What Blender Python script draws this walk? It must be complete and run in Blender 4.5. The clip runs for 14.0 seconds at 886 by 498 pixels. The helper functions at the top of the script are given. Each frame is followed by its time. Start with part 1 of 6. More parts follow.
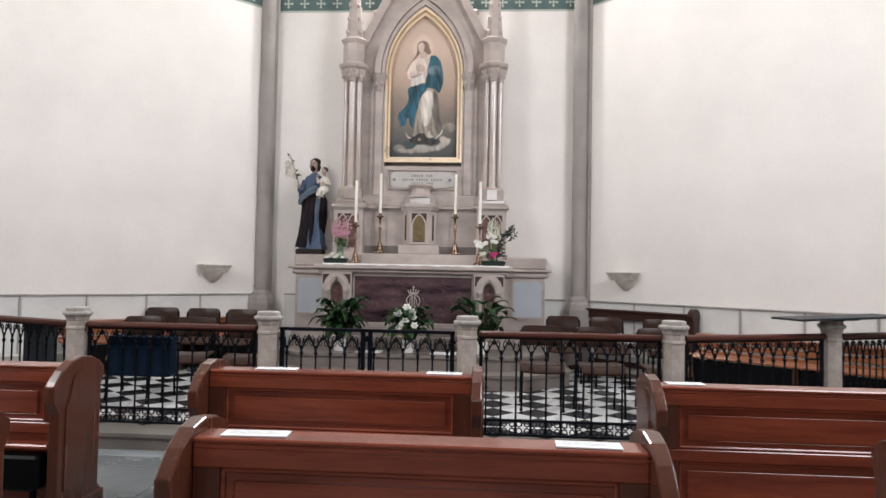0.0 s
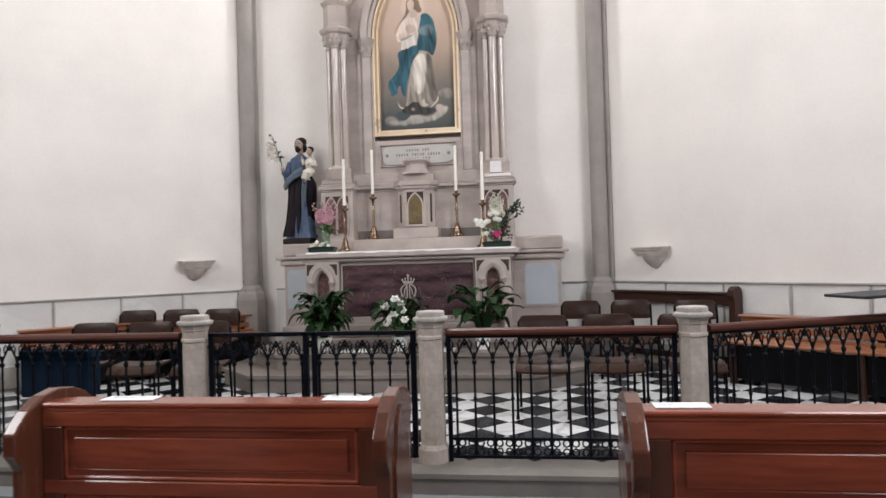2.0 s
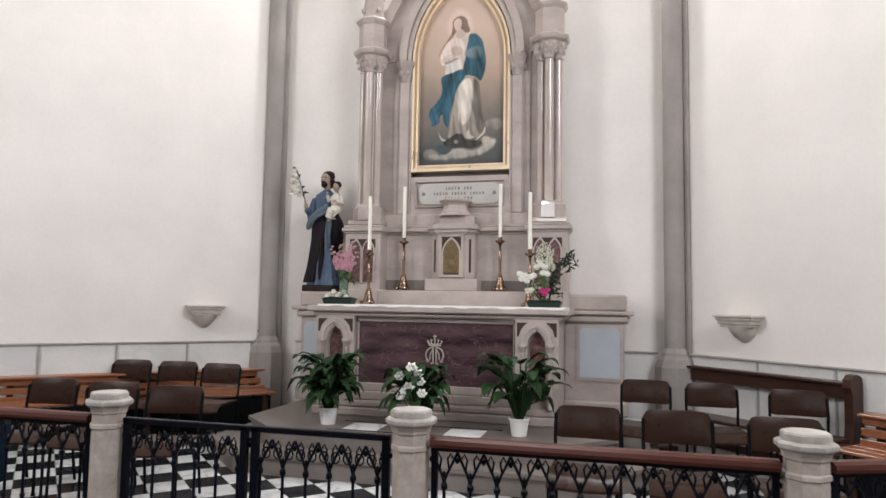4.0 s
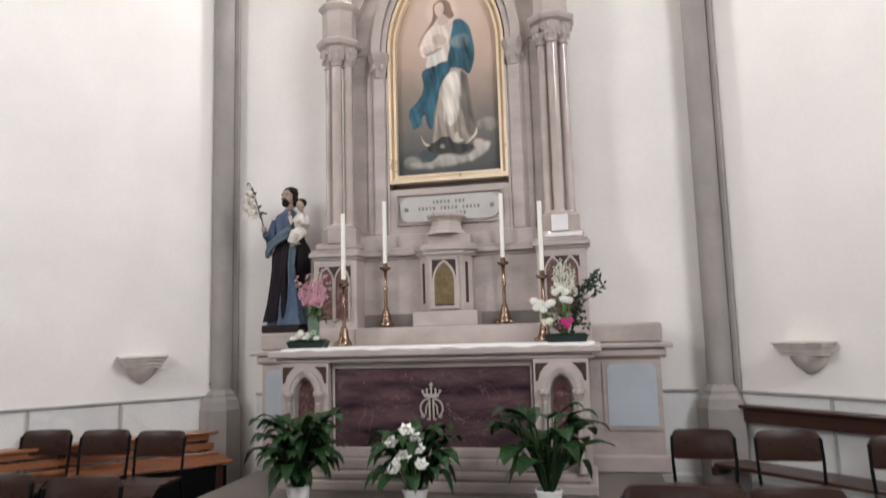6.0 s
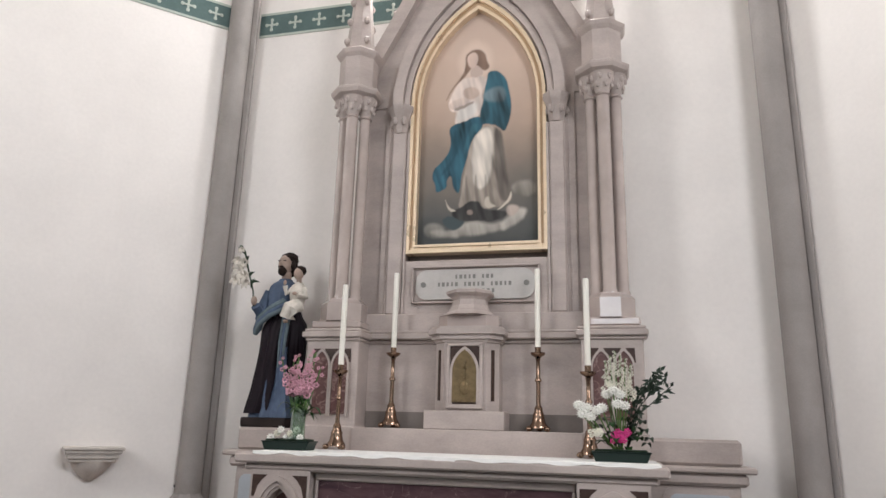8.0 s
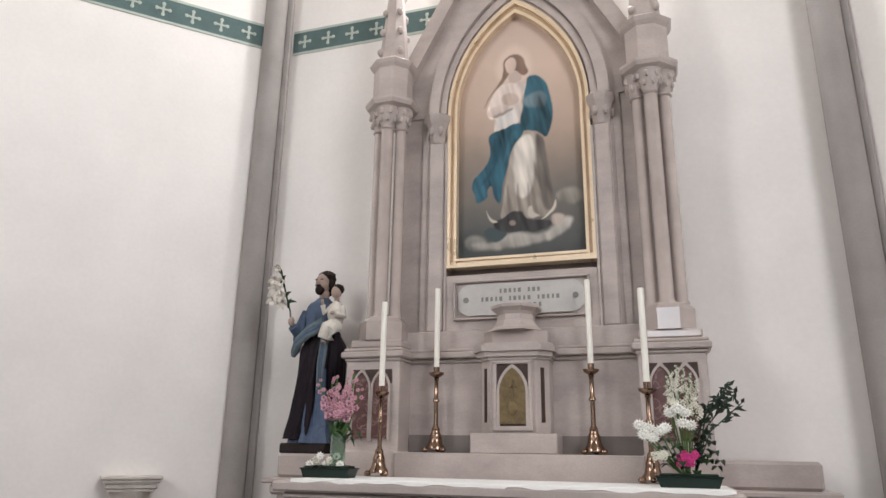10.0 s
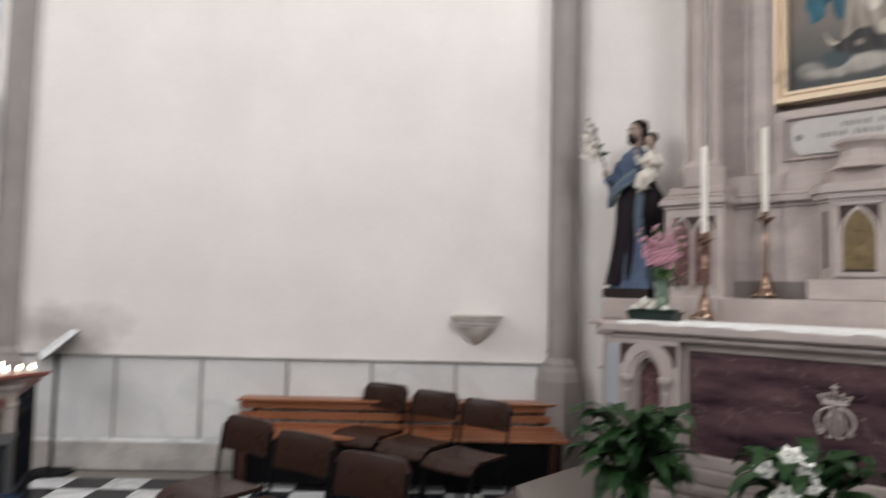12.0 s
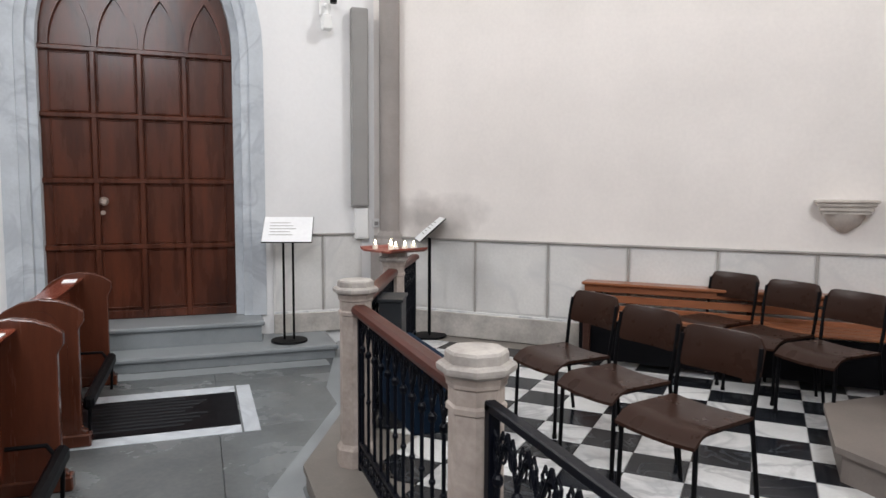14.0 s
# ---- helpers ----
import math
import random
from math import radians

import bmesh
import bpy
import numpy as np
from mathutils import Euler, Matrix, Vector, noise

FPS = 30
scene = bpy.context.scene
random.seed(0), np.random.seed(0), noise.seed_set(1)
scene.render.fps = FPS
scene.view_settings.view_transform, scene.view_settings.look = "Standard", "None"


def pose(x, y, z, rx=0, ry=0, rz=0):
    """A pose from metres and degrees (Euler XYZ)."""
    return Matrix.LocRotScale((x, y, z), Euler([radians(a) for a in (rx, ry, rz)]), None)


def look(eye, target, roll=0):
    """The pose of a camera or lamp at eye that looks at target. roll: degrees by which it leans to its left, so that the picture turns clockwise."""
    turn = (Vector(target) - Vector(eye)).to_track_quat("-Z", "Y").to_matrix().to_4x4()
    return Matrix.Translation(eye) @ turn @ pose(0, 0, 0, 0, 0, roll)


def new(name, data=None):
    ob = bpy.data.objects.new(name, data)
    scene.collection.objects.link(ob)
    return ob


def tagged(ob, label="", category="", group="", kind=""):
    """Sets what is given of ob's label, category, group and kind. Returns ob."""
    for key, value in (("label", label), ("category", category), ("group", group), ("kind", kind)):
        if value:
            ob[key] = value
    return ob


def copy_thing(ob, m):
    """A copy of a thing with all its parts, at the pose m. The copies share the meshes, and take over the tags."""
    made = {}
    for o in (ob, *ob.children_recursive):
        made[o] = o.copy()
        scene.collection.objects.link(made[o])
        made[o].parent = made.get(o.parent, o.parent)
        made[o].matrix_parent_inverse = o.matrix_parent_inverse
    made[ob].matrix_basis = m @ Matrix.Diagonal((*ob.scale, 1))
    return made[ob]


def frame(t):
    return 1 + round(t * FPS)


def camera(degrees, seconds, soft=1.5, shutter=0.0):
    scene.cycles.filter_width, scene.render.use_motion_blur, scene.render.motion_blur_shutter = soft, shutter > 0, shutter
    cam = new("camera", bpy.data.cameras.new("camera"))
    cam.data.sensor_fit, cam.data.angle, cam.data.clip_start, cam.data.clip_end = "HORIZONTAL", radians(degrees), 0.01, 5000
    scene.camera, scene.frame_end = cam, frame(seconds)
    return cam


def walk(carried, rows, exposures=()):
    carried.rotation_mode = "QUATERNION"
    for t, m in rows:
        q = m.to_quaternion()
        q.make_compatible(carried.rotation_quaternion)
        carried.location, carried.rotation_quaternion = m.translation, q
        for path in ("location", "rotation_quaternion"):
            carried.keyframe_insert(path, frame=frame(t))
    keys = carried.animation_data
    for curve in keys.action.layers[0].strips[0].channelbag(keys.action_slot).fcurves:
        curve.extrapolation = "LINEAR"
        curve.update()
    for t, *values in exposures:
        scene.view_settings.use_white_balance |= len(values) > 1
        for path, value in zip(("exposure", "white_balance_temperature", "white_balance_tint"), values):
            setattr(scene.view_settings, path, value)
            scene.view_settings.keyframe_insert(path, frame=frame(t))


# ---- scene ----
cam = camera(66.0, 14.0, shutter=0.4)
PATH = [
    (0, (0.069, 0.054, 1.457), (-0.063, 2.049, 1.53), 1.1),
    (0.5, (0.168, 0.309, 1.449), (-0.018, 2.299, 1.537), -0.3),
    (1, (0.275, 0.612, 1.462), (0.178, 2.608, 1.546), -0.2),
    (1.5, (0.49, 0.918, 1.444), (0.291, 2.906, 1.517), -1.0),
    (2, (0.656, 1.221, 1.459), (0.368, 3.2, 1.487), -1.7),
    (2.5, (0.723, 1.636, 1.512), (0.482, 3.62, 1.584), -0.9),
    (3, (0.795, 1.927, 1.599), (0.494, 3.903, 1.657), -1.7),
    (3.5, (0.888, 2.253, 1.641), (0.392, 4.188, 1.757), 1.1),
    (3.7, (0.886, 2.392, 1.614), (0.382, 4.322, 1.76), 1.1),
    (5.8, (0.346, 3.702, 1.666), (-0.085, 5.647, 1.846), -1.9),
    (6, (0.323, 3.83, 1.687), (-0.088, 5.773, 1.925), -1.6),
    (6.5, (0.292, 4.129, 1.714), (-0.208, 6.03, 2.084), -0.1),
    (7, (0.256, 4.394, 1.712), (-0.33, 6.267, 2.095), 0.2),
    (7.5, (0.214, 4.703, 1.69), (-0.288, 6.565, 2.22), 1.7),
    (8, (0.12, 4.895, 1.741), (-0.355, 6.771, 2.248), 1.5),
    (8.2, (0.131, 4.945, 1.739), (-0.387, 6.799, 2.282), 1.0),
    (10.5, (0.018, 5.156, 1.748), (-0.572, 6.981, 2.314), 0.8),
    (11, (-0.006, 5.131, 1.748), (-0.619, 6.963, 2.265), 0.6),
    (11.5, (-0.008, 5.051, 1.805), (-0.898, 6.812, 2.133), -0.2),
    (12, (0.036, 4.994, 1.73), (-1.323, 6.456, 1.853), 1.4),
    (12.5, (0.144, 5.043, 1.614), (-1.602, 6.019, 1.617), 0.9),
    (13, (0.128, 4.996, 1.591), (-1.717, 5.76, 1.481), 0.7),
    (13.5, (0.109, 4.953, 1.585), (-1.761, 5.646, 1.429), 0.7),
    (14, (0.087, 4.904, 1.578), (-1.789, 5.576, 1.41), 0.3),
]
walk(cam, [(t, look(eye, target, roll)) for t, eye, target, roll in PATH], exposures=[(0, 1.0), (6.2, 1.0), (7.5, 0.85), (11.2, 0.85), (12.3, 0.93), (14, 1.02)])

# ---- light ----
world = bpy.data.worlds.new("world")
scene.world = world
world.use_nodes = True
sky = world.node_tree.nodes.new("ShaderNodeTexSky")
sky.sky_type, sky.sun_disc = "NISHITA", False
sky.sun_elevation, sky.sun_rotation = radians(40), radians(-120)
world.node_tree.links.new(sky.outputs[0], world.node_tree.nodes["Background"].inputs[0])
world.node_tree.nodes["Background"].inputs[1].default_value = 0.12


def window_light(name, eye, target, width, height, watts, colour):
    data = bpy.data.lights.new(name, "AREA")
    data.shape, data.size, data.size_y, data.energy, data.color = "RECTANGLE", width, height, watts, colour
    ob = new(name, data)
    ob.matrix_world = look(eye, target)
    return ob


window_light("window_light_left", (-6.75, 1.9, 6.3), (1.0, 9.5, 2.0), 2.2, 3.0, 165, (1.0, 0.985, 0.98))
window_light("window_light_altar", (-0.92, 10.45, 6.9), (-0.92, 2.0, 2.2), 1.7, 1.7, 240, (0.97, 0.985, 1.0))
window_light("window_light_right", (4.9, 3.2, 6.3), (-3.0, 7.5, 1.5), 2.9, 3.0, 222, (0.98, 0.99, 1.03))
window_light("window_light_back", (-0.9, -6.6, 5.4), (-0.9, 6.0, 2.0), 4.0, 4.4, 90, (1.0, 0.99, 1.0))

# ---- materials ----


def material(name, colour, rough=0.6, metal=0.0, vary=0.12, scale=6.0, grain=60.0, bump=0.1, tint=None, spec=0.3, stretch=(1, 1, 1), per_piece=0.0, coat=0.0):
    """A procedural surface with variation at two scales and a fine relief."""
    m = bpy.data.materials.new(name)
    m.use_nodes = True
    nt = m.node_tree
    b = nt.nodes["Principled BSDF"]
    co = nt.nodes.new("ShaderNodeTexCoord")
    mp = nt.nodes.new("ShaderNodeMapping")
    mp.inputs["Scale"].default_value = stretch
    nt.links.new(co.outputs["Object"], mp.inputs[0])
    big = nt.nodes.new("ShaderNodeTexNoise")
    big.inputs["Scale"].default_value, big.inputs["Detail"].default_value, big.inputs["Roughness"].default_value = scale, 6, 0.6
    fine = nt.nodes.new("ShaderNodeTexNoise")
    fine.inputs["Scale"].default_value, fine.inputs["Detail"].default_value = grain, 4
    for n in (big, fine):
        nt.links.new(mp.outputs[0], n.inputs["Vector"])
    ramp = nt.nodes.new("ShaderNodeValToRGB")
    lo = tint or tuple(c * (1 - 2 * vary) for c in colour)
    ramp.color_ramp.elements[0].position, ramp.color_ramp.elements[1].position = 0.3, 0.62
    ramp.color_ramp.elements[0].color, ramp.color_ramp.elements[1].color = (*lo, 1), (*colour, 1)
    nt.links.new(big.outputs["Fac"], ramp.inputs[0])
    mix = nt.nodes.new("ShaderNodeMix")
    mix.data_type, mix.blend_type = "RGBA", "MULTIPLY"
    mix.inputs["Factor"].default_value = min(1.0, 2.2 * vary)
    nt.links.new(ramp.outputs[0], mix.inputs["A"])
    gr = nt.nodes.new("ShaderNodeMapRange")
    gr.inputs["From Min"].default_value, gr.inputs["From Max"].default_value = 0.3, 0.7
    gr.inputs["To Min"].default_value, gr.inputs["To Max"].default_value = 0.75, 1.1
    nt.links.new(fine.outputs["Fac"], gr.inputs[0])
    nt.links.new(gr.outputs[0], mix.inputs["B"])
    out = mix.outputs["Result"]
    if per_piece:
        info = nt.nodes.new("ShaderNodeObjectInfo")
        hsv = nt.nodes.new("ShaderNodeHueSaturation")
        mr = nt.nodes.new("ShaderNodeMapRange")
        mr.inputs["To Min"].default_value, mr.inputs["To Max"].default_value = 1 - per_piece, 1 + per_piece
        nt.links.new(info.outputs["Random"], mr.inputs[0])
        nt.links.new(mr.outputs[0], hsv.inputs["Value"])
        nt.links.new(out, hsv.inputs["Color"])
        out = hsv.outputs[0]
    nt.links.new(out, b.inputs["Base Color"])
    rr = nt.nodes.new("ShaderNodeMapRange")
    rr.inputs["To Min"].default_value, rr.inputs["To Max"].default_value = max(0.03, rough - 0.1), min(1, rough + 0.1)
    nt.links.new(big.outputs["Fac"], rr.inputs[0])
    nt.links.new(rr.outputs[0], b.inputs["Roughness"])
    b.inputs["Metallic"].default_value = metal
    b.inputs["Specular IOR Level"].default_value = spec
    b.inputs["Coat Weight"].default_value = coat
    b.inputs["Coat Roughness"].default_value = 0.15
    if bump:
        bp = nt.nodes.new("ShaderNodeBump")
        bp.inputs["Strength"].default_value, bp.inputs["Distance"].default_value = bump, 0.004
        nt.links.new(fine.outputs["Fac"], bp.inputs["Height"])
        nt.links.new(bp.outputs[0], b.inputs["Normal"])
    return m


def veined(name, base, vein, scale=3.0, width=0.06, rough=0.2, second=None, per_piece=0.0):
    """Marble: clouded base with thin wandering veins."""
    m = material(name, base, rough, 0, 0.1, scale, 40, 0.02, tint=second, per_piece=per_piece)
    nt = m.node_tree
    b = nt.nodes["Principled BSDF"]
    src = b.inputs["Base Color"].links[0].from_socket
    co = nt.nodes["Texture Coordinate"]
    n = nt.nodes.new("ShaderNodeTexNoise")
    n.inputs["Scale"].default_value, n.inputs["Detail"].default_value, n.inputs["Distortion"].default_value = scale * 0.8, 5, 1.2
    if per_piece:
        info = nt.nodes.new("ShaderNodeObjectInfo")
        add = nt.nodes.new("ShaderNodeVectorMath")
        add.operation = "MULTIPLY_ADD"
        add.inputs[1].default_value = (7, 5, 3)
        nt.links.new(info.outputs["Random"], add.inputs[0])
        nt.links.new(co.outputs["Object"], add.inputs[2])
        nt.links.new(add.outputs[0], n.inputs["Vector"])
    else:
        nt.links.new(co.outputs["Object"], n.inputs["Vector"])
    r = nt.nodes.new("ShaderNodeValToRGB")
    e = r.color_ramp.elements
    e[0].position, e[0].color = 0.5 - width, (0, 0, 0, 1)
    e[1].position, e[1].color = 0.5 + width, (0, 0, 0, 1)
    mid = e.new(0.5)
    mid.color = (1, 1, 1, 1)
    nt.links.new(n.outputs["Fac"], r.inputs[0])
    mix = nt.nodes.new("ShaderNodeMix")
    mix.data_type = "RGBA"
    nt.links.new(r.outputs[0], mix.inputs["Factor"])
    nt.links.new(src, mix.inputs["A"])
    mix.inputs["B"].default_value = (*vein, 1)
    nt.links.new(mix.outputs["Result"], b.inputs["Base Color"])
    return m


PLASTER = material("plaster", (0.80, 0.755, 0.72), 0.9, 0, 0.045, 0.9, 30, 0.12)


def stained_plaster():
    """The wall's plaster with one grey damp smear above the wainscot."""
    m = material("stained_plaster", (0.80, 0.755, 0.72), 0.9, 0, 0.05, 0.9, 30, 0.12)
    nt = m.node_tree
    b = nt.nodes["Principled BSDF"]
    src = b.inputs["Base Color"].links[0].from_socket
    co = nt.nodes["Texture Coordinate"]
    mp = nt.nodes.new("ShaderNodeMapping")
    mp.inputs["Location"].default_value, mp.inputs["Scale"].default_value = (-0.62 * 1.6, 0, -1.30 * 4.2), (1.6, 1, 4.2)
    nt.links.new(co.outputs["Object"], mp.inputs[0])
    n = nt.nodes.new("ShaderNodeTexNoise")
    n.inputs["Scale"].default_value, n.inputs["Detail"].default_value = 3.0, 6
    nt.links.new(co.outputs["Object"], n.inputs["Vector"])
    ln = nt.nodes.new("ShaderNodeVectorMath")
    ln.operation = "LENGTH"
    nt.links.new(mp.outputs[0], ln.inputs[0])
    add = nt.nodes.new("ShaderNodeMath")
    add.operation = "MULTIPLY_ADD"
    add.inputs[1].default_value = 1.8
    nt.links.new(n.outputs["Fac"], add.inputs[0])
    nt.links.new(ln.outputs["Value"], add.inputs[2])
    mr = nt.nodes.new("ShaderNodeMapRange")
    mr.inputs["From Min"].default_value, mr.inputs["From Max"].default_value = 2.0, 1.05
    mr.inputs["To Min"].default_value, mr.inputs["To Max"].default_value = 0.0, 0.85
    nt.links.new(add.outputs[0], mr.inputs[0])
    mix = nt.nodes.new("ShaderNodeMix")
    mix.data_type = "RGBA"
    nt.links.new(mr.outputs[0], mix.inputs["Factor"])
    nt.links.new(src, mix.inputs["A"])
    mix.inputs["B"].default_value = (0.33, 0.30, 0.28, 1)
    nt.links.new(mix.outputs["Result"], b.inputs["Base Color"])
    return m


WHITEWASH = material("whitewash", (0.83, 0.825, 0.825), 0.9, 0, 0.035, 0.9, 30, 0.12)
STAINED = stained_plaster()
# Darkened plaster for the unseen south wall and ceiling, so less light bounces.
DIMPLASTER = material("dim_plaster", (0.55, 0.51, 0.47), 0.9, 0, 0.05, 1.2, 30, 0.1)
STONE = material("pier_stone", (0.31, 0.28, 0.265), 0.75, 0, 0.1, 2.5, 90, 0.2)
ALTAR = material("altar_stone", (0.48, 0.41, 0.378), 0.38, 0, 0.13, 2.2, 60, 0.10, stretch=(1, 1, 2))
POLISHED = material("polished_stone", (0.45, 0.375, 0.345), 0.12, 0, 0.1, 3.0, 9, 0.03, coat=1.0, spec=0.6)
WHITE_MARBLE = veined("white_marble", (0.78, 0.78, 0.77), (0.5, 0.51, 0.53), 1.4, 0.03, 0.4)
WAINSCOT = veined("wainscot_marble", (0.71, 0.70, 0.68), (0.60, 0.595, 0.585), 1.0, 0.05, 0.45, per_piece=0.03)
PURPLE = veined("purple_marble", (0.105, 0.060, 0.066), (0.24, 0.165, 0.16), 5.0, 0.003, 0.2, second=(0.018, 0.010, 0.016))
for node in PURPLE.node_tree.nodes:
    if node.type == "MAPPING":
        node.inputs["Rotation"].default_value, node.inputs["Scale"].default_value = (0, radians(38), 0), (0.45, 1, 1.7)
RED_MARBLE = veined("red_marble", (0.13, 0.065, 0.06), (0.26, 0.17, 0.15), 14.0, 0.03, 0.3, second=(0.085, 0.035, 0.035))
TILE_WHITE = veined("white_tile", (0.67, 0.68, 0.68), (0.44, 0.445, 0.455), 2.4, 0.055, 0.16, second=(0.58, 0.58, 0.58), per_piece=0.08)
TILE_BLACK = veined("black_tile", (0.014, 0.016, 0.020), (0.05, 0.055, 0.06), 3.0, 0.02, 0.16, second=(0.008, 0.009, 0.012), per_piece=0.25)
FLOOR = material("floor_stone", (0.158, 0.172, 0.177), 0.26, 0, 0.2, 1.5, 30, 0.03, per_piece=0.05)
JAMB = veined("door_marble", (0.56, 0.60, 0.64), (0.42, 0.45, 0.49), 2.0, 0.05, 0.45)
STRIP = material("floor_strip", (0.25, 0.272, 0.285), 0.35, 0, 0.08, 4, 60, 0.03)
JOINT = material("joint_stone", (0.40, 0.38, 0.355), 0.6, 0, 0.15, 4, 60, 0.1)
PLINTH = material("plinth_stone", (0.52, 0.49, 0.455), 0.6, 0, 0.2, 3, 40, 0.2)
DARKINLAY = material("dark_inlay", (0.06, 0.035, 0.028), 0.4, 0, 0.2, 20, 60, 0.1)
KERB = material("kerb_stone", (0.19, 0.172, 0.155), 0.5, 0, 0.12, 4, 80, 0.15)
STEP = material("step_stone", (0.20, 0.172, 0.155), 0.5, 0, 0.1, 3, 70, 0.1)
CAPSTONE = material("cap_stone", (0.44, 0.41, 0.38), 0.65, 0, 0.16, 9, 60, 0.3, tint=(0.27, 0.245, 0.225))
BRACKET = material("bracket_stone", (0.60, 0.55, 0.50), 0.65, 0, 0.12, 7, 60, 0.2, tint=(0.44, 0.395, 0.355))
POST = material("post_stone", (0.43, 0.37, 0.33), 0.6, 0, 0.2, 8, 45, 0.35, tint=(0.28, 0.235, 0.205))
IRON = material("wrought_iron", (0.003, 0.004, 0.008), 0.4, 0.0, 0.2, 20, 90, 0.15, spec=0.18)
RAILWOOD = material("rail_wood", (0.075, 0.021, 0.014), 0.42, 0, 0.2, 3, 30, 0.06, spec=0.15, stretch=(0.6, 8, 8), coat=0.08)
PEWWOOD = material("pew_wood", (0.25, 0.058, 0.030), 0.24, 0, 0.09, 2.5, 26, 0.05, spec=0.32, stretch=(0.7, 7, 7), coat=0.5, tint=(0.14, 0.032, 0.018))
ENDWOOD = material("pew_end_wood", (0.095, 0.030, 0.016), 0.25, 0, 0.12, 2.5, 26, 0.05, spec=0.3, stretch=(7, 7, 0.7), coat=0.4, tint=(0.070, 0.022, 0.013))
DOORWOOD = material("door_wood", (0.100, 0.029, 0.015), 0.28, 0, 0.2, 1.6, 26, 0.05, spec=0.2, stretch=(4, 4, 0.7), coat=0.2, tint=(0.042, 0.014, 0.009))
BENCHWOOD = material("bench_wood", (0.27, 0.10, 0.045), 0.35, 0, 0.12, 3, 26, 0.05, stretch=(0.7, 7, 7), coat=0.2)
DARKWOOD = material("dark_wood", (0.05, 0.022, 0.016), 0.35, 0, 0.15, 3, 26, 0.05, stretch=(0.7, 7, 7), coat=0.2)
LEATHER = material("brown_vinyl", (0.030, 0.014, 0.0095), 0.29, 0, 0.05, 8, 160, 0.15, spec=0.27)
BLACK = material("black_metal", (0.004, 0.004, 0.005), 0.45, 0.0, 0.15, 12, 80, 0.05, spec=0.12)
NAVY = material("navy_cloth", (0.008, 0.018, 0.036), 0.85, 0, 0.15, 12, 200, 0.2, spec=0.1)
GREYBOX = material("grey_steel", (0.03, 0.033, 0.037), 0.45, 0.1, 0.08, 8, 120, 0.05)
GOLD = material("gilding", (0.80, 0.64, 0.46), 0.3, 0.3, 0.06, 5, 80, 0.0)
# Darker gilding that puts the frame groove's shade into the colour.
GROOVEGOLD = material("groove_gilding", (0.55, 0.39, 0.25), 0.35, 0.3, 0.1, 5, 80, 0.0)
BRASS = material("brass", (0.30, 0.20, 0.145), 0.2, 1.0, 0.12, 14, 60, 0.05)
KNOB = material("worn_knob", (0.55, 0.46, 0.40), 0.3, 0.7, 0.12, 14, 60, 0.05)
OLDGOLD = material("old_gold", (0.20, 0.145, 0.075), 0.45, 0.5, 0.2, 14, 80, 0.25)
WAX = material("wax", (0.85, 0.82, 0.74), 0.5, 0, 0.03, 8, 60, 0.02)
CLOTH = material("altar_cloth", (0.84, 0.83, 0.80), 0.9, 0, 0.04, 14, 220, 0.25)
PAPER = material("paper", (0.80, 0.81, 0.82), 0.8, 0, 0.03, 20, 120, 0.0)
INK = material("ink", (0.45, 0.46, 0.48), 0.8, 0, 0.05, 20, 120, 0.0)
LETTER = material("plaque_letters", (0.22, 0.215, 0.20), 0.7, 0, 0.05, 20, 120, 0.0)
GREEN = material("green_band", (0.10, 0.15, 0.145), 0.85, 0, 0.12, 3, 40, 0.08)
CREAM = material("band_cream", (0.42, 0.46, 0.41), 0.85, 0, 0.06, 6, 40, 0.05)
LEAF = material("leaf", (0.019, 0.05, 0.016), 0.38, 0, 0.2, 9, 40, 0.1, per_piece=0.2)
LEAFDARK = material("dark_leaf", (0.022, 0.038, 0.024), 0.45, 0, 0.2, 9, 40, 0.1)
STEM = material("stem", (0.08, 0.16, 0.04), 0.5, 0, 0.15, 9, 40, 0.1)
PETALW = material("white_petal", (0.85, 0.84, 0.78), 0.7, 0, 0.06, 30, 90, 0.05)
PETALC = material("cream_petal", (0.74, 0.72, 0.60), 0.7, 0, 0.08, 30, 90, 0.05)
PETALP = material("pink_petal", (0.60, 0.31, 0.38), 0.7, 0, 0.12, 30, 90, 0.05)
PETALM = material("magenta_petal", (0.55, 0.04, 0.20), 0.7, 0, 0.12, 30, 90, 0.05)
POT = material("white_pot", (0.78, 0.77, 0.74), 0.4, 0, 0.03, 6, 60, 0.02)
PLASTIC = material("white_plastic", (0.78, 0.78, 0.77), 0.4, 0, 0.02, 6, 60, 0.0)
TRAYGREEN = material("green_plastic", (0.006, 0.017, 0.013), 0.4, 0, 0.05, 6, 60, 0.0)
SPEAKER = material("speaker_grey", (0.30, 0.29, 0.28), 0.6, 0, 0.04, 6, 300, 0.2)
BRONZE = material("dark_slab", (0.007, 0.007, 0.009), 0.4, 0.3, 0.2, 6, 60, 0.15)
REDTRAY = material("red_lacquer", (0.24, 0.07, 0.05), 0.35, 0, 0.12, 6, 40, 0.05)
PALE = material("pale_panel", (0.47, 0.51, 0.55), 0.4, 0, 0.05, 3, 60, 0.02)
VASE = bpy.data.materials.new("vase_glass")
VASE.use_nodes = True
VASE.node_tree.nodes["Principled BSDF"].inputs["Transmission Weight"].default_value = 0.9
VASE.node_tree.nodes["Principled BSDF"].inputs["Roughness"].default_value = 0.03
VASE.node_tree.nodes["Principled BSDF"].inputs["Base Color"].default_value = (0.75, 0.9, 0.78, 1)
FLAME = bpy.data.materials.new("flame")
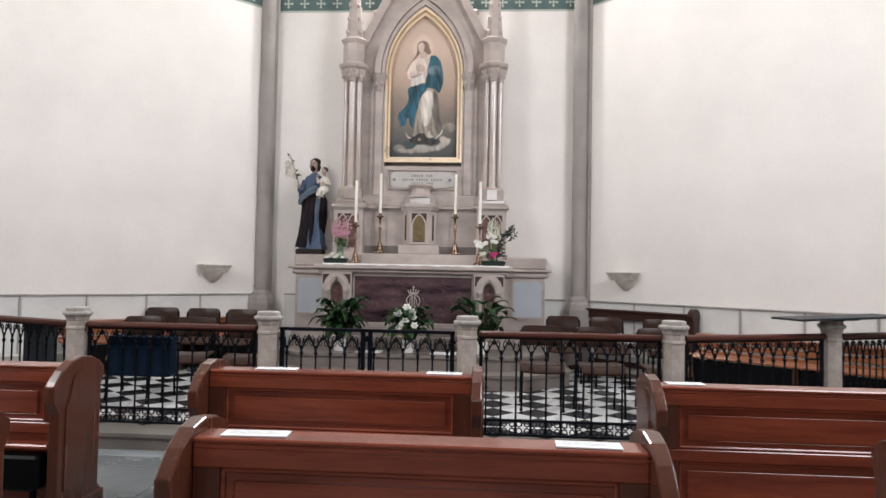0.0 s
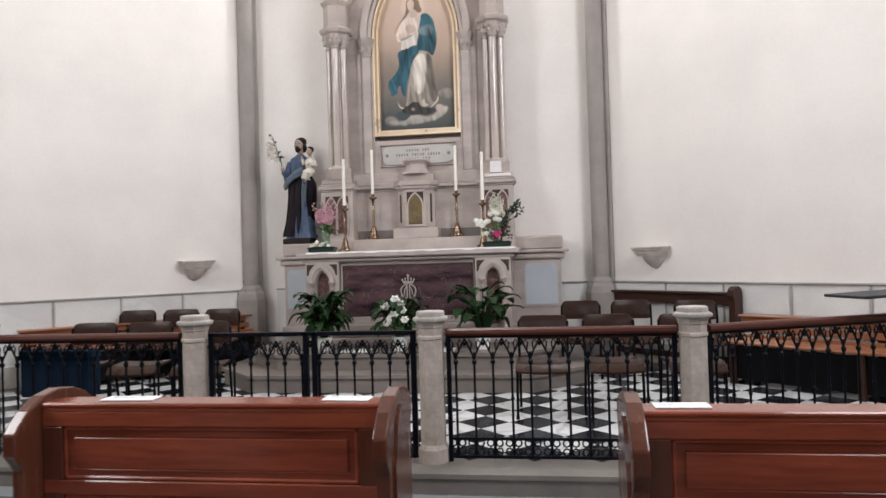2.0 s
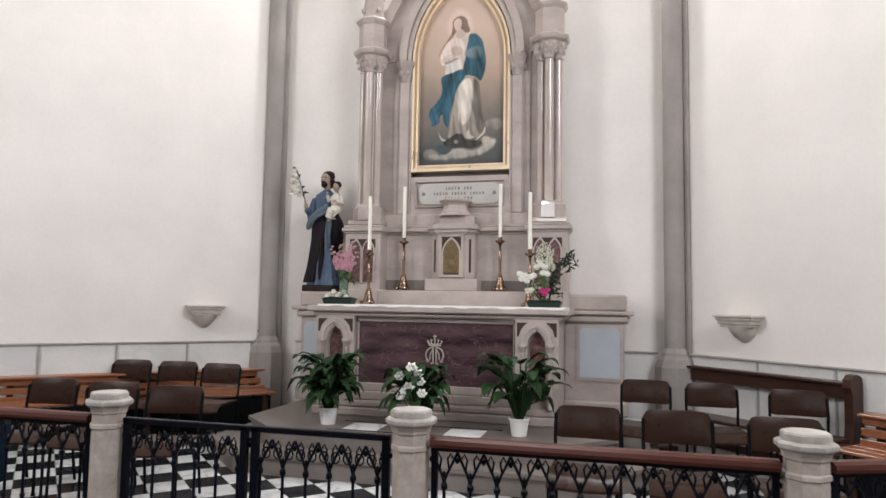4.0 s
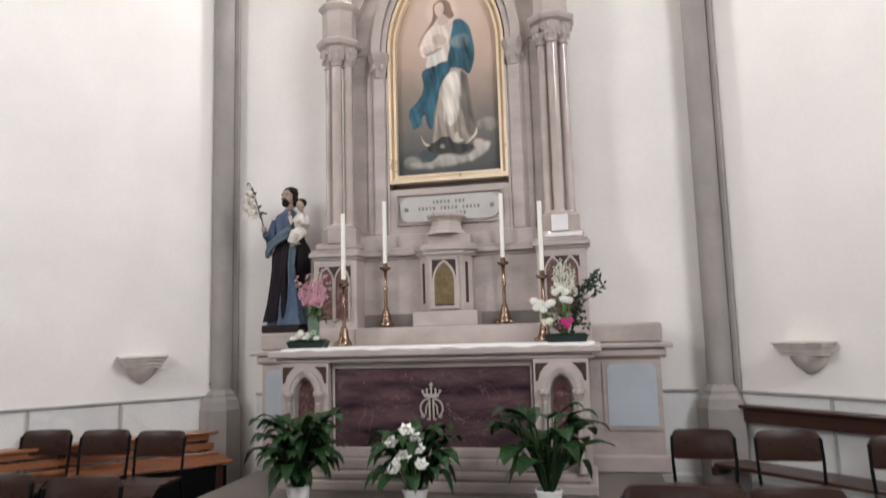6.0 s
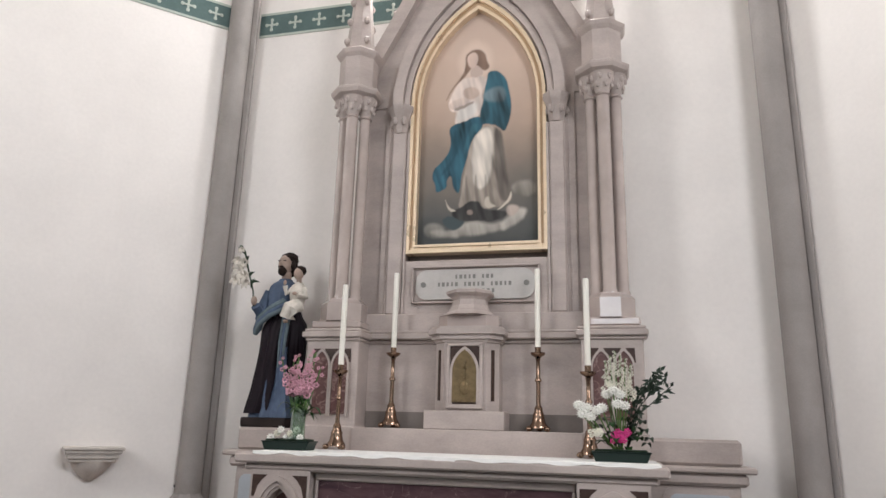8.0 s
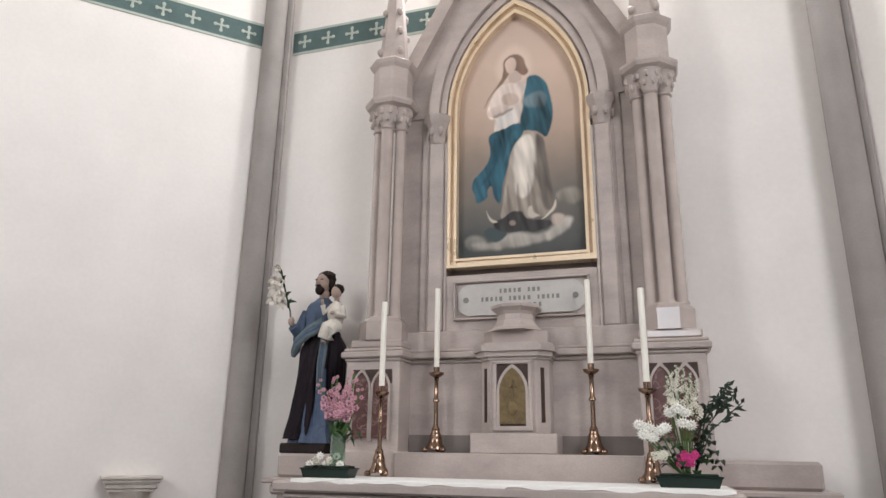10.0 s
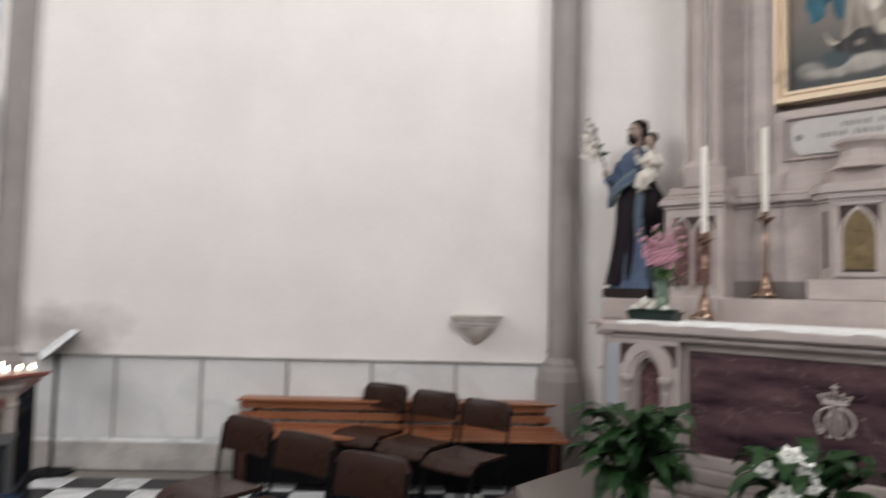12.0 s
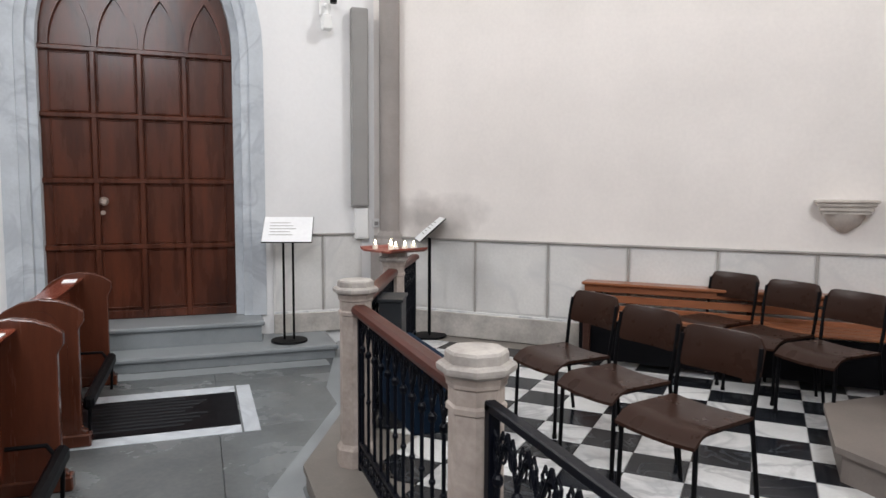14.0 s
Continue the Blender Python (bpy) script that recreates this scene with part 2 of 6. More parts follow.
FLAME.use_nodes = True
FLAME.node_tree.nodes["Principled BSDF"].inputs["Emission Color"].default_value = (1, 0.8, 0.5, 1)
FLAME.node_tree.nodes["Principled BSDF"].inputs["Emission Strength"].default_value = 12

POLISHED.node_tree.nodes["Principled BSDF"].inputs["Coat Roughness"].default_value = 0.05
for m, level in ((BLACK, 0.08), (IRON, 0.12), (LEATHER, 0.16), (TILE_BLACK, 0.14), (DOORWOOD, 0.16), (PEWWOOD, 0.22), (BRONZE, 0.08), (NAVY, 0.06), (GREYBOX, 0.12), (DARKWOOD, 0.15), (LEAF, 0.18)):
    m.node_tree.nodes["Principled BSDF"].inputs["Specular IOR Level"].default_value = level

# ---- mesh helpers ----


def part(name, bm, mat, parent=None, label="", smooth=False):
    """Links a bmesh as one mesh object, under a thing or a part."""
    bmesh.ops.recalc_face_normals(bm, faces=bm.faces[:])
    me = bpy.data.meshes.new(name)
    if smooth:
        for f in bm.faces:
            f.smooth = True
        for e in bm.edges:
            if len(e.link_faces) == 2 and e.calc_face_angle(0) > 0.7:
                e.smooth = False
    bm.to_mesh(me)
    bm.free()
    for one in (mat if isinstance(mat, (list, tuple)) else (mat,)):
        me.materials.append(one)
    ob = new(name, me)
    ob.parent = parent
    if label:
        ob["label"] = label
    return ob


def thing(name, m, label, category, group="", kind=""):
    ob = new(name)
    ob.empty_display_size = 0.1
    ob.matrix_world = m
    return tagged(ob, label, category, group, kind)


def box(x0, x1, y0, y1, z0, z1, b=0.0, bm=None, m=None):
    """A box between two corners, with bevelled edges of width b, added to bm."""
    bm = bm or bmesh.new()
    got = bmesh.ops.create_cube(bm, size=1, matrix=Matrix.Translation(((x0 + x1) / 2, (y0 + y1) / 2, (z0 + z1) / 2)) @ Matrix.Diagonal((x1 - x0, y1 - y0, z1 - z0, 1)))
    vs = got["verts"]
    if b:
        es = list({e for v in vs for e in v.link_edges})
        r = bmesh.ops.bevel(bm, geom=es, offset=b, segments=1, affect="EDGES")
        vs = r["verts"]
    if m is not None:
        bmesh.ops.transform(bm, matrix=m, verts=list({v for v in vs}))
    return bm


def prism(pts, d0, d1, axis="y", bm=None, m=None):
    """A flat outline carried from d0 to d1. axis y: points are (x, z); z: (x, y); x: (y, z)."""
    bm = bm or bmesh.new()

    def at(p, d):
        v = {"y": (p[0], d, p[1]), "z": (p[0], p[1], d), "x": (d, p[0], p[1])}[axis]
        return m @ Vector(v) if m is not None else v
    a = [bm.verts.new(at(p, d0)) for p in pts]
    c = [bm.verts.new(at(p, d1)) for p in pts]
    bm.faces.new(a)
    bm.faces.new(c[::-1])
    for i in range(len(pts)):
        j = (i + 1) % len(pts)
        bm.faces.new((a[j], a[i], c[i], c[j]))
    return bm


def ring(outer, inner, d0, d1, axis="y", bm=None):
    """A band between two outlines with as many points each, open at its ends, carried from d0 to d1."""
    bm = bm or bmesh.new()
    for i in range(len(outer) - 1):
        prism([outer[i], outer[i + 1], inner[i + 1], inner[i]], d0, d1, axis, bm)
    bmesh.ops.remove_doubles(bm, verts=bm.verts[:], dist=1e-5)
    return bm


def lathe(profile, n=16, at=(0, 0, 0), bm=None, turn=0.0):
    """A turned body: (radius, height) rows about the upright axis."""
    bm = bm or bmesh.new()
    rows = []
    for r, z in profile:
        rows.append([bm.verts.new((at[0] + r * math.cos(turn + 2 * math.pi * i / n), at[1] + r * math.sin(turn + 2 * math.pi * i / n), at[2] + z)) for i in range(n)])
    for a, c in zip(rows, rows[1:]):
        for i in range(n):
            j = (i + 1) % n
            bm.faces.new((a[i], a[j], c[j], c[i]))
    bm.faces.new(rows[0][::-1])
    bm.faces.new(rows[-1])
    return bm


def tube(pts, r, n=6, bm=None, taper=1.0):
    """A round bar along a line of points."""
    bm = bm or bmesh.new()
    pts = [Vector(p) for p in pts]
    rows = []
    up = Vector((0, 0, 1))
    for i, p in enumerate(pts):
        d = (pts[min(i + 1, len(pts) - 1)] - pts[max(i - 1, 0)]).normalized()
        s = d.cross(up if abs(d.dot(up)) < 0.95 else Vector((0, 1, 0))).normalized()
        t = s.cross(d)
        k = r * (1 + (taper - 1) * i / max(1, len(pts) - 1))
        rows.append([bm.verts.new(p + s * k * math.cos(2 * math.pi * j / n) + t * k * math.sin(2 * math.pi * j / n)) for j in range(n)])
    for a, c in zip(rows, rows[1:]):
        for i in range(n):
            j = (i + 1) % n
            bm.faces.new((a[i], a[j], c[j], c[i]))
    bm.faces.new(rows[0][::-1])
    bm.faces.new(rows[-1])
    return bm


def blob(c, rx, ry, rz, bm=None, seg=10, rough=0.0):
    bm = bm or bmesh.new()
    got = bmesh.ops.create_uvsphere(bm, u_segments=seg, v_segments=max(5, seg * 2 // 3), radius=1)
    for v in got["verts"]:
        k = 1 + rough * noise.noise(v.co * 2.5 + Vector(c) * 3)
        v.co = Vector((c[0] + v.co.x * rx * k, c[1] + v.co.y * ry * k, c[2] + v.co.z * rz * k))
    return bm


def arch(w, spring, rise, n=8, cx=0.0):
    """The line of a pointed arch from its left springing over the point to the right one, half-width w."""
    r = (w * w + rise * rise) / (2 * w)
    a = math.asin(min(1, rise / r))
    left = [(cx + r - w - r * math.cos(a * i / n), spring + r * math.sin(a * i / n)) for i in range(n + 1)]
    return left + [(2 * cx - x, z) for x, z in left[-2::-1]]


AX = -0.92
LOW = 0.13

# ---- structure ----
WALLY, SIDE_L, SIDE_R, HIGH = 10.35, -6.95, 5.11, 9.0
CORNER_L, CORNER_R = (-3.25, WALLY), (1.41, WALLY)
PIER_L, PIER_R = (SIDE_L, 6.65), (SIDE_R, 6.65)


def structure(name, bm, mat, label, category, smooth=False):
    return tagged(part(name, bm, mat, None, "", smooth), label, category, kind="structure")


structure("floor", box(-8, 6.2, -8, 12, -0.3, -0.012), FLOOR, "grey stone church floor", "floor")
bm = box(-3.25, 1.41, WALLY, WALLY + 0.4, 0, 6.0)
box(-3.25, AX - 1.0, WALLY, WALLY + 0.4, 6.0, HIGH, bm=bm)
box(AX + 1.0, 1.41, WALLY, WALLY + 0.4, 6.0, HIGH, bm=bm)
prism([(AX - 1.0, 7.2)] + arch(1.0, 7.2, 1.2, 8, AX)[1:-1] + [(AX + 1.0, 7.2), (AX + 1.0, HIGH), (AX - 1.0, HIGH)], WALLY, WALLY + 0.4, "y", bm)
structure("wall_east", bm, PLASTER, "cream plastered wall behind the altar", "wall")


def slanted(a, c, thick=0.4):
    """The frame of a wall from a to c: x along it, y out of the room."""
    d = Vector((c[0] - a[0], c[1] - a[1], 0))
    return Matrix.Translation((a[0], a[1], 0)) @ Matrix.Rotation(math.atan2(d.y, d.x), 4, "Z"), d.length


ML, LENL = slanted(PIER_L, CORNER_L)
MR, LENR = slanted(CORNER_R, PIER_R)
wl = structure("wall_north_east", box(0, LENL, 0, 0.4, 0, HIGH), STAINED, "cream plastered slanting wall with faint stains", "wall")
wl.matrix_world = ML
wr = structure("wall_south_east", box(0, LENR, 0, 0.4, 0, HIGH), PLASTER, "cream plastered slanting wall", "wall")
wr.matrix_world = MR

# side wall with the arched doorway and a high window
DY, DW, SILL, SPRING, RISE = 4.40, 0.86, 0.33, 2.92, 1.35
door_line = arch(DW + 0.14, SPRING, RISE + 0.21, 10, DY)
bm = prism([(-8, -0.3), (DY - DW - 0.14, -0.3)] + door_line + [(DY + DW + 0.14, -0.3), (6.75, -0.3), (6.75, 4.6), (-8, 4.6)], SIDE_L, SIDE_L - 0.45, "x")
prism([(-8, 4.6), (-8, HIGH), (0.7, HIGH), (0.7, 4.6)], SIDE_L, SIDE_L - 0.45, "x", bm)
prism([(3.1, 4.6), (3.1, HIGH), (6.75, HIGH), (6.75, 4.6)], SIDE_L, SIDE_L - 0.45, "x", bm)
prism([(0.7, 7.9), (0.7, HIGH), (3.1, HIGH), (3.1, 7.9)], SIDE_L, SIDE_L - 0.45, "x", bm)
structure("wall_north", bm, WHITEWASH, "unseen side wall darkened to cut bounced light with an arched doorway", "wall")
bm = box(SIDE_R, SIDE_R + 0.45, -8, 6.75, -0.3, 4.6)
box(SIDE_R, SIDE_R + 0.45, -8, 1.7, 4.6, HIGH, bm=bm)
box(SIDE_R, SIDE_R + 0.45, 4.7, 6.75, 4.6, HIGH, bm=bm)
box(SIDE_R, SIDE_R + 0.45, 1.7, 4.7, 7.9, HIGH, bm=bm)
structure("wall_south", bm, DIMPLASTER, "unseen side wall darkened to cut bounced light", "wall")
# The unseen west wall takes dark pier stone, again to lower the fill.
bm = box(-8, 6.2, -7.4, -7.0, -0.3, 3.2)
box(-8, -2.9, -7.4, -7.0, 3.2, HIGH, bm=bm)
box(1.1, 6.2, -7.4, -7.0, 3.2, HIGH, bm=bm)
box(-2.9, 1.1, -7.4, -7.0, 7.6, HIGH, bm=bm)
structure("wall_west", bm, STONE, "unseen west wall darkened to cut bounced light", "wall")
structure("ceiling", box(-8, 6.2, -8, 12, HIGH, HIGH + 0.3), DIMPLASTER, "unseen ceiling darkened to cut bounced light", "ceiling")
structure("door_backing", box(SIDE_L - 0.6, SIDE_L - 0.47, 3.0, 5.8, 0, 4.6), DARKWOOD, "dark boards behind the door", "wall")


# lancet window above the altar, pale sky behind it
GLOW = bpy.data.materials.new("window_sky")
GLOW.use_nodes = True
GLOW.node_tree.nodes["Principled BSDF"].inputs["Emission Color"].default_value = (0.85, 0.93, 1.0, 1)
GLOW.node_tree.nodes["Principled BSDF"].inputs["Emission Strength"].default_value = 2.5
structure("backdrop", box(AX - 2.0, AX + 2.0, WALLY + 0.9, WALLY + 0.95, 5.5, HIGH), GLOW, "pale daylight outside the altar window", "sky")
win = thing("window_1", pose(AX, WALLY + 0.2, 0), "tall pointed window with leaded bars above the altar", "window", kind="structure")
part("window_sill", box(-1.0, 1.0, -0.18, 0.2, 5.98, 6.04, 0.01), STONE, win)
for x in (-0.95, -0.33, 0.33, 0.95):
    part("mullion", box(x - 0.04, x + 0.04, -0.05, 0.05, 6.04, 7.6, 0.01), STONE, win)
for z in (6.5, 6.95, 7.4):
    part("bar", box(-0.95, 0.95, -0.008, 0.008, z, z + 0.02), BLACK, win)


# green stencilled band round the apse
def band(length, m, name):
    ob = structure(name, box(0.03, length - 0.03, -0.006, 0.0, 5.50, 5.72), GREEN, "green painted band with cream crosses", "trim")
    ob.matrix_world = m
    for z0, z1, mat in ((5.475, 5.50, CREAM), (5.72, 5.745, CREAM)):
        part("border_line", box(0.03, length - 0.03, -0.008, 0.0, z0, z1), mat, ob)
    n = max(3, round(length / 0.26))
    for i in range(n):
        x = 0.03 + (i + 0.5) * (length - 0.06) / n
        bm = box(x - 0.055, x + 0.055, -0.011, -0.006, 5.60, 5.62)
        box(x - 0.01, x + 0.01, -0.0115, -0.006, 5.55, 5.67, bm=bm)
        for dx, dz in ((0.055, 0), (-0.055, 0), (0, 0.055), (0, -0.055)):
            blob((x + dx, -0.009, 5.61 + dz), 0.02, 0.004, 0.02, bm, 6)
        part("cross", bm, CREAM, ob)
    return ob


band(LENL, ML, "trim_north_east")
band(CORNER_R[0] - CORNER_L[0], Matrix.Translation((CORNER_L[0], WALLY, 0)), "trim_east")
band(LENR, MR, "trim_south_east")


# piers in the corners of the apse: a bundle of a broad shaft and two thin ones on a tall base
def pier(name, x, y, facing, nibs):
    m = Matrix.Translation((x, y, 0)) @ Matrix.Rotation(facing, 4, "Z")
    t = thing(name, m, "grey stone wall shaft on a moulded base", "pier", "wall shafts", "structure")
    part("shaft", lathe([(0.105, 1.0), (0.105, HIGH)], 20, (0, -0.06, 0)), STONE, t, smooth=True)
    for s, nib in zip((-1, 1), nibs):
        part("side_shaft", box(s * (nib - 0.03) - 0.03, s * (nib - 0.03) + 0.03, -0.03, 0.14, LOW, HIGH, 0.012), STONE, t)
    part("base", lathe([(0.205, LOW), (0.205, 0.97), (0.195, 1.0), (0.18, 1.05), (0.15, 1.09), (0.145, 1.12), (0.13, 1.14), (0.107, 1.17)], 8, (0, -0.06, 0), turn=math.pi / 8), STONE, t)
    return t


pier("pier_1", -3.365, 10.24, radians(22), (0.19, 0.155))
pier("pier_2", 1.42, 10.24, radians(-22), (0.12, 0.155))
pier("pier_3", -6.84, 6.80, radians(67), (0.115, 0.115))
pier("pier_4", PIER_R[0] - 0.05, PIER_R[1], radians(-67), (0.14, 0.14))


# marble wainscot: plinth, panels between raised joints, and a top moulding
def wainscot(name, length, m, first, pitch, low, z_plinth=0.37, top=1.10):
    ob = structure(name, box(0.02, length - 0.02, -0.02, 0.0, low, top), WAINSCOT, "pale grey marble wainscot", "wainscot")
    ob.matrix_world = m
    part("plinth", box(0.02, length - 0.02, -0.055, -0.02, low, z_plinth, 0.006), PLINTH, ob, "stained stone plinth")
    part("plinth_moulding", box(0.02, length - 0.02, -0.04, -0.02, z_plinth, z_plinth + 0.02), WHITE_MARBLE, ob)
    part("top_moulding", box(0.02, length - 0.02, -0.045, -0.02, top - 0.008, top + 0.014, 0.005), JOINT, ob, "grey stone moulding")
    xs = [0.02]
    x = first
    while x < length - 0.05:
        xs.append(x)
        x += pitch
    xs.append(length - 0.02)
    for a, c in zip(xs, xs[1:]):
        if c - a > 0.06:
            part("panel", box(a + 0.022, c - 0.022, -0.027, -0.02, z_plinth + 0.04, top - 0.03, 0.002), WAINSCOT, ob)
    for x in xs[1:-1]:
        part("joint", box(x - 0.011, x + 0.011, -0.032, -0.02, z_plinth + 0.02, top - 0.012, 0.004), JOINT, ob)
    return ob


wainscot("wainscot_north_east", LENL, ML, 1.17, 0.74, LOW)
wainscot("wainscot_south_east", LENR, MR, 0.99, 0.74, LOW)
wainscot("wainscot_north", 0.95, Matrix.Translation((SIDE_L, 5.58, 0)) @ Matrix.Rotation(radians(90), 4, "Z"), 0.52, 0.75, LOW, 0.33, 1.13)
wainscot("wainscot_south", 3.0, Matrix.Translation((SIDE_R, 6.55, 0)) @ Matrix.Rotation(radians(-90), 4, "Z"), 0.6, 0.75, 0.0, 0.33, 1.10)
wainscot("wainscot_east_a", 0.42, Matrix.Translation((-3.05, WALLY, 0)), 9, 1, LOW)
wainscot("wainscot_east_b", 0.42, Matrix.Translation((0.83, WALLY, 0)), 9, 1, LOW)

# raised sanctuary floor with its kerb, an outline that turns 22.5 degrees at each end post
S = 1.66
POSTS = [(AX - 1.5 * S, 5.67), (AX - 0.5 * S, 5.67), (AX + 0.5 * S, 5.67), (AX + 1.5 * S, 5.67)]
c22, s22, c45 = math.cos(radians(22.5)), math.sin(radians(22.5)), math.cos(radians(45))
POST_E = (POSTS[3][0] + S * c22, 5.67 + S * s22)
POST_W = (POSTS[0][0] - S * c22, 5.67 + S * s22)
OFF = 0.26
front = [(SIDE_L, 6.30 + 0.15), (POST_W[0] - 0.35, 6.30 - OFF), (POST_W[0] + 0.1, 6.30 - OFF), (POSTS[0][0] + 0.05 - 0.1, 5.67 - OFF), (POSTS[3][0] + 0.05, 5.67 - OFF), (POST_E[0] - 0.1, 6.30 - OFF), (POST_E[0] + 0.35, 6.30 - OFF), (SIDE_R, 6.45)]
back = [(SIDE_R, 6.6), (1.45, 10.3), (-3.29, 10.3), (SIDE_L, 6.6)]
kerb = structure("kerb", prism(front + back, -0.05, LOW - 0.012, "z"), KERB, "worn stone kerb under the altar rail", "kerb")
inner = [(x, y + 0.40) for x, y in front]
nosing = bmesh.new()
for (a, c), (d, e) in zip(zip(front, front[1:]), zip(inner, inner[1:])):
    prism([(a[0], a[1] - 0.015), (c[0], c[1] - 0.015), e, d], LOW - 0.03, LOW, "z", nosing)
part("kerb_top", nosing, KERB, kerb, "worn pale kerb slab")
strip = structure("floor_strip", prism([(x, y - 0.02) for x, y in front] + [(x, y - 0.20) for x, y in reversed(front)], -0.012, 0.002, "z"), STRIP, "pale marble strip along the kerb", "floor strip")

# altar steps with cut corners
def steps_outline(y0, half, cut):
    return [(AX - half, 10.3), (AX - half, y0 + cut), (AX - half + cut, y0), (AX + half - cut, y0), (AX + half, y0 + cut), (AX + half, 10.3)]


lower = structure("altar_step_lower", prism(steps_outline(7.92, 2.0, 0.55), LOW - 0.01, 0.275, "z"), STEP, "beige stone altar step with cut corners", "step")
part("tread", prism(steps_outline(7.895, 2.025, 0.555), 0.275, 0.31, "z"), STEP, lower)
upper = structure("altar_step_upper", prism(steps_outline(8.22, 1.72, 0.45), 0.31, 0.445, "z"), STEP, "beige stone altar step with cut corners", "step")
part("tread", prism(steps_outline(8.195, 1.745, 0.455), 0.445, 0.48, "z"), STEP, upper)
bm = bmesh.new()
for x0, x1 in ((-0.62, -0.30), (0.30, 0.62)):
    box(AX + x0, AX + x1, 8.30, 8.62, 0.48, 0.484, bm=bm)
part("inlay", bm, WHITE_MARBLE, upper, "white marble inlay")
bm = bmesh.new()
for y in (8.26, 8.68):
    box(AX - 0.75, AX + 0.75, y, y + 0.03, 0.48, 0.483, bm=bm)
part("inlay_line", bm, TILE_BLACK, upper, "black inlay line")

# steps under the door
for name, x1, y0, y1, z0, z1 in (("door_step_upper", -6.58, 3.0, 5.48, 0.12, SILL - 0.002), ("door_step_lower", -6.22, 2.6, 6.12, -0.01, LOW)):
    st_ob = structure(name, box(SIDE_L - (0.4 if z0 > 0 else 0), x1 - 0.035, y0 + 0.02, y1 - 0.03, z0, z1 - 0.045), STRIP, "worn grey marble door step", "step")
    part("tread", box(SIDE_L - (0.4 if z0 > 0 else 0), x1, y0, y1, z1 - 0.045, z1, 0.012), STRIP, st_ob, "worn pale step edge")
structure("floor_strip_door", box(-6.22, -6.0, 2.6, 6.0, -0.012, 0.003), STRIP, "pale marble strip along the door steps", "floor strip")

# black memorial slab in a white marble border
slab = thing("floor_slab", pose(-4.95, 4.68, 0), "black memorial slab with worn lettering in a white border", "floor slab")
part("slab", box(-0.44, 0.34, -1.0, 0.46, -0.012, 0.006, 0.003), BRONZE, slab)
for i, (x0, x1, y0, y1) in enumerate(((-0.62, -0.455, -1.0, 0.46), (0.355, 0.50, -1.0, 0.46), (-0.62, 0.50, 0.475, 0.58))):
    part("border", box(x0, x1, y0, y1, -0.012, 0.004), JAMB, slab, "white marble border")
for i in range(9):
    w = 0.10 + 0.05 * ((i * 7) % 4)
    part("lettering", box(-0.38 + i * 0.075, -0.35 + i * 0.075, -0.35 - w, 0.0 + w, 0.006, 0.008), GREYBOX, slab, "worn line of letters")

# ---- altar ----
def stone_box(x0, x1, y0, y1, z0, z1, b=0.006):
    return box(AX + x0, AX + x1, y0, y1, z0, z1, b)


altar = thing("altar", pose(0, 0, 0), "beige stone altar with a purple marble front panel", "altar")
BASE = 0.48
part("base", stone_box(-1.24, 1.24, 8.98, 9.7, BASE, 0.56, 0.012), ALTAR, altar)
part("base_moulding", stone_box(-1.20, 1.20, 9.0, 9.7, 0.56, 0.63, 0.02), ALTAR, altar)
part("core", stone_box(-0.82, 0.82, 9.10, 9.7, 0.63, 1.46), ALTAR, altar)
part("mensa", stone_box(-1.315, 1.315, 8.95, 9.75, 1.50, 1.56, 0.012), ALTAR, altar)
part("cornice", stone_box(-1.26, 1.26, 8.99, 9.7, 1.455, 1.50, 0.015), ALTAR, altar)
part("front_panel", stone_box(-0.78, 0.78, 9.075, 9.1, 0.80, 1.405, 0.0), PURPLE, altar, "polished dark purple veined marble panel")
fr = bmesh.new()
for x0, x1, z0, z1 in ((-0.80, 0.80, 1.405, 1.455), (-0.80, 0.80, 0.72, 0.80), (-0.80, -0.78, 0.80, 1.405), (0.78, 0.80, 0.80, 1.405)):
    box(AX + x0, AX + x1, 9.055, 9.1, z0, z1, 0.008, fr)
part("panel_frame", fr, ALTAR, altar)
part("lower_frieze", stone_box(-0.82, 0.82, 9.04, 9.1, 0.63, 0.72, 0.012), ALTAR, altar)
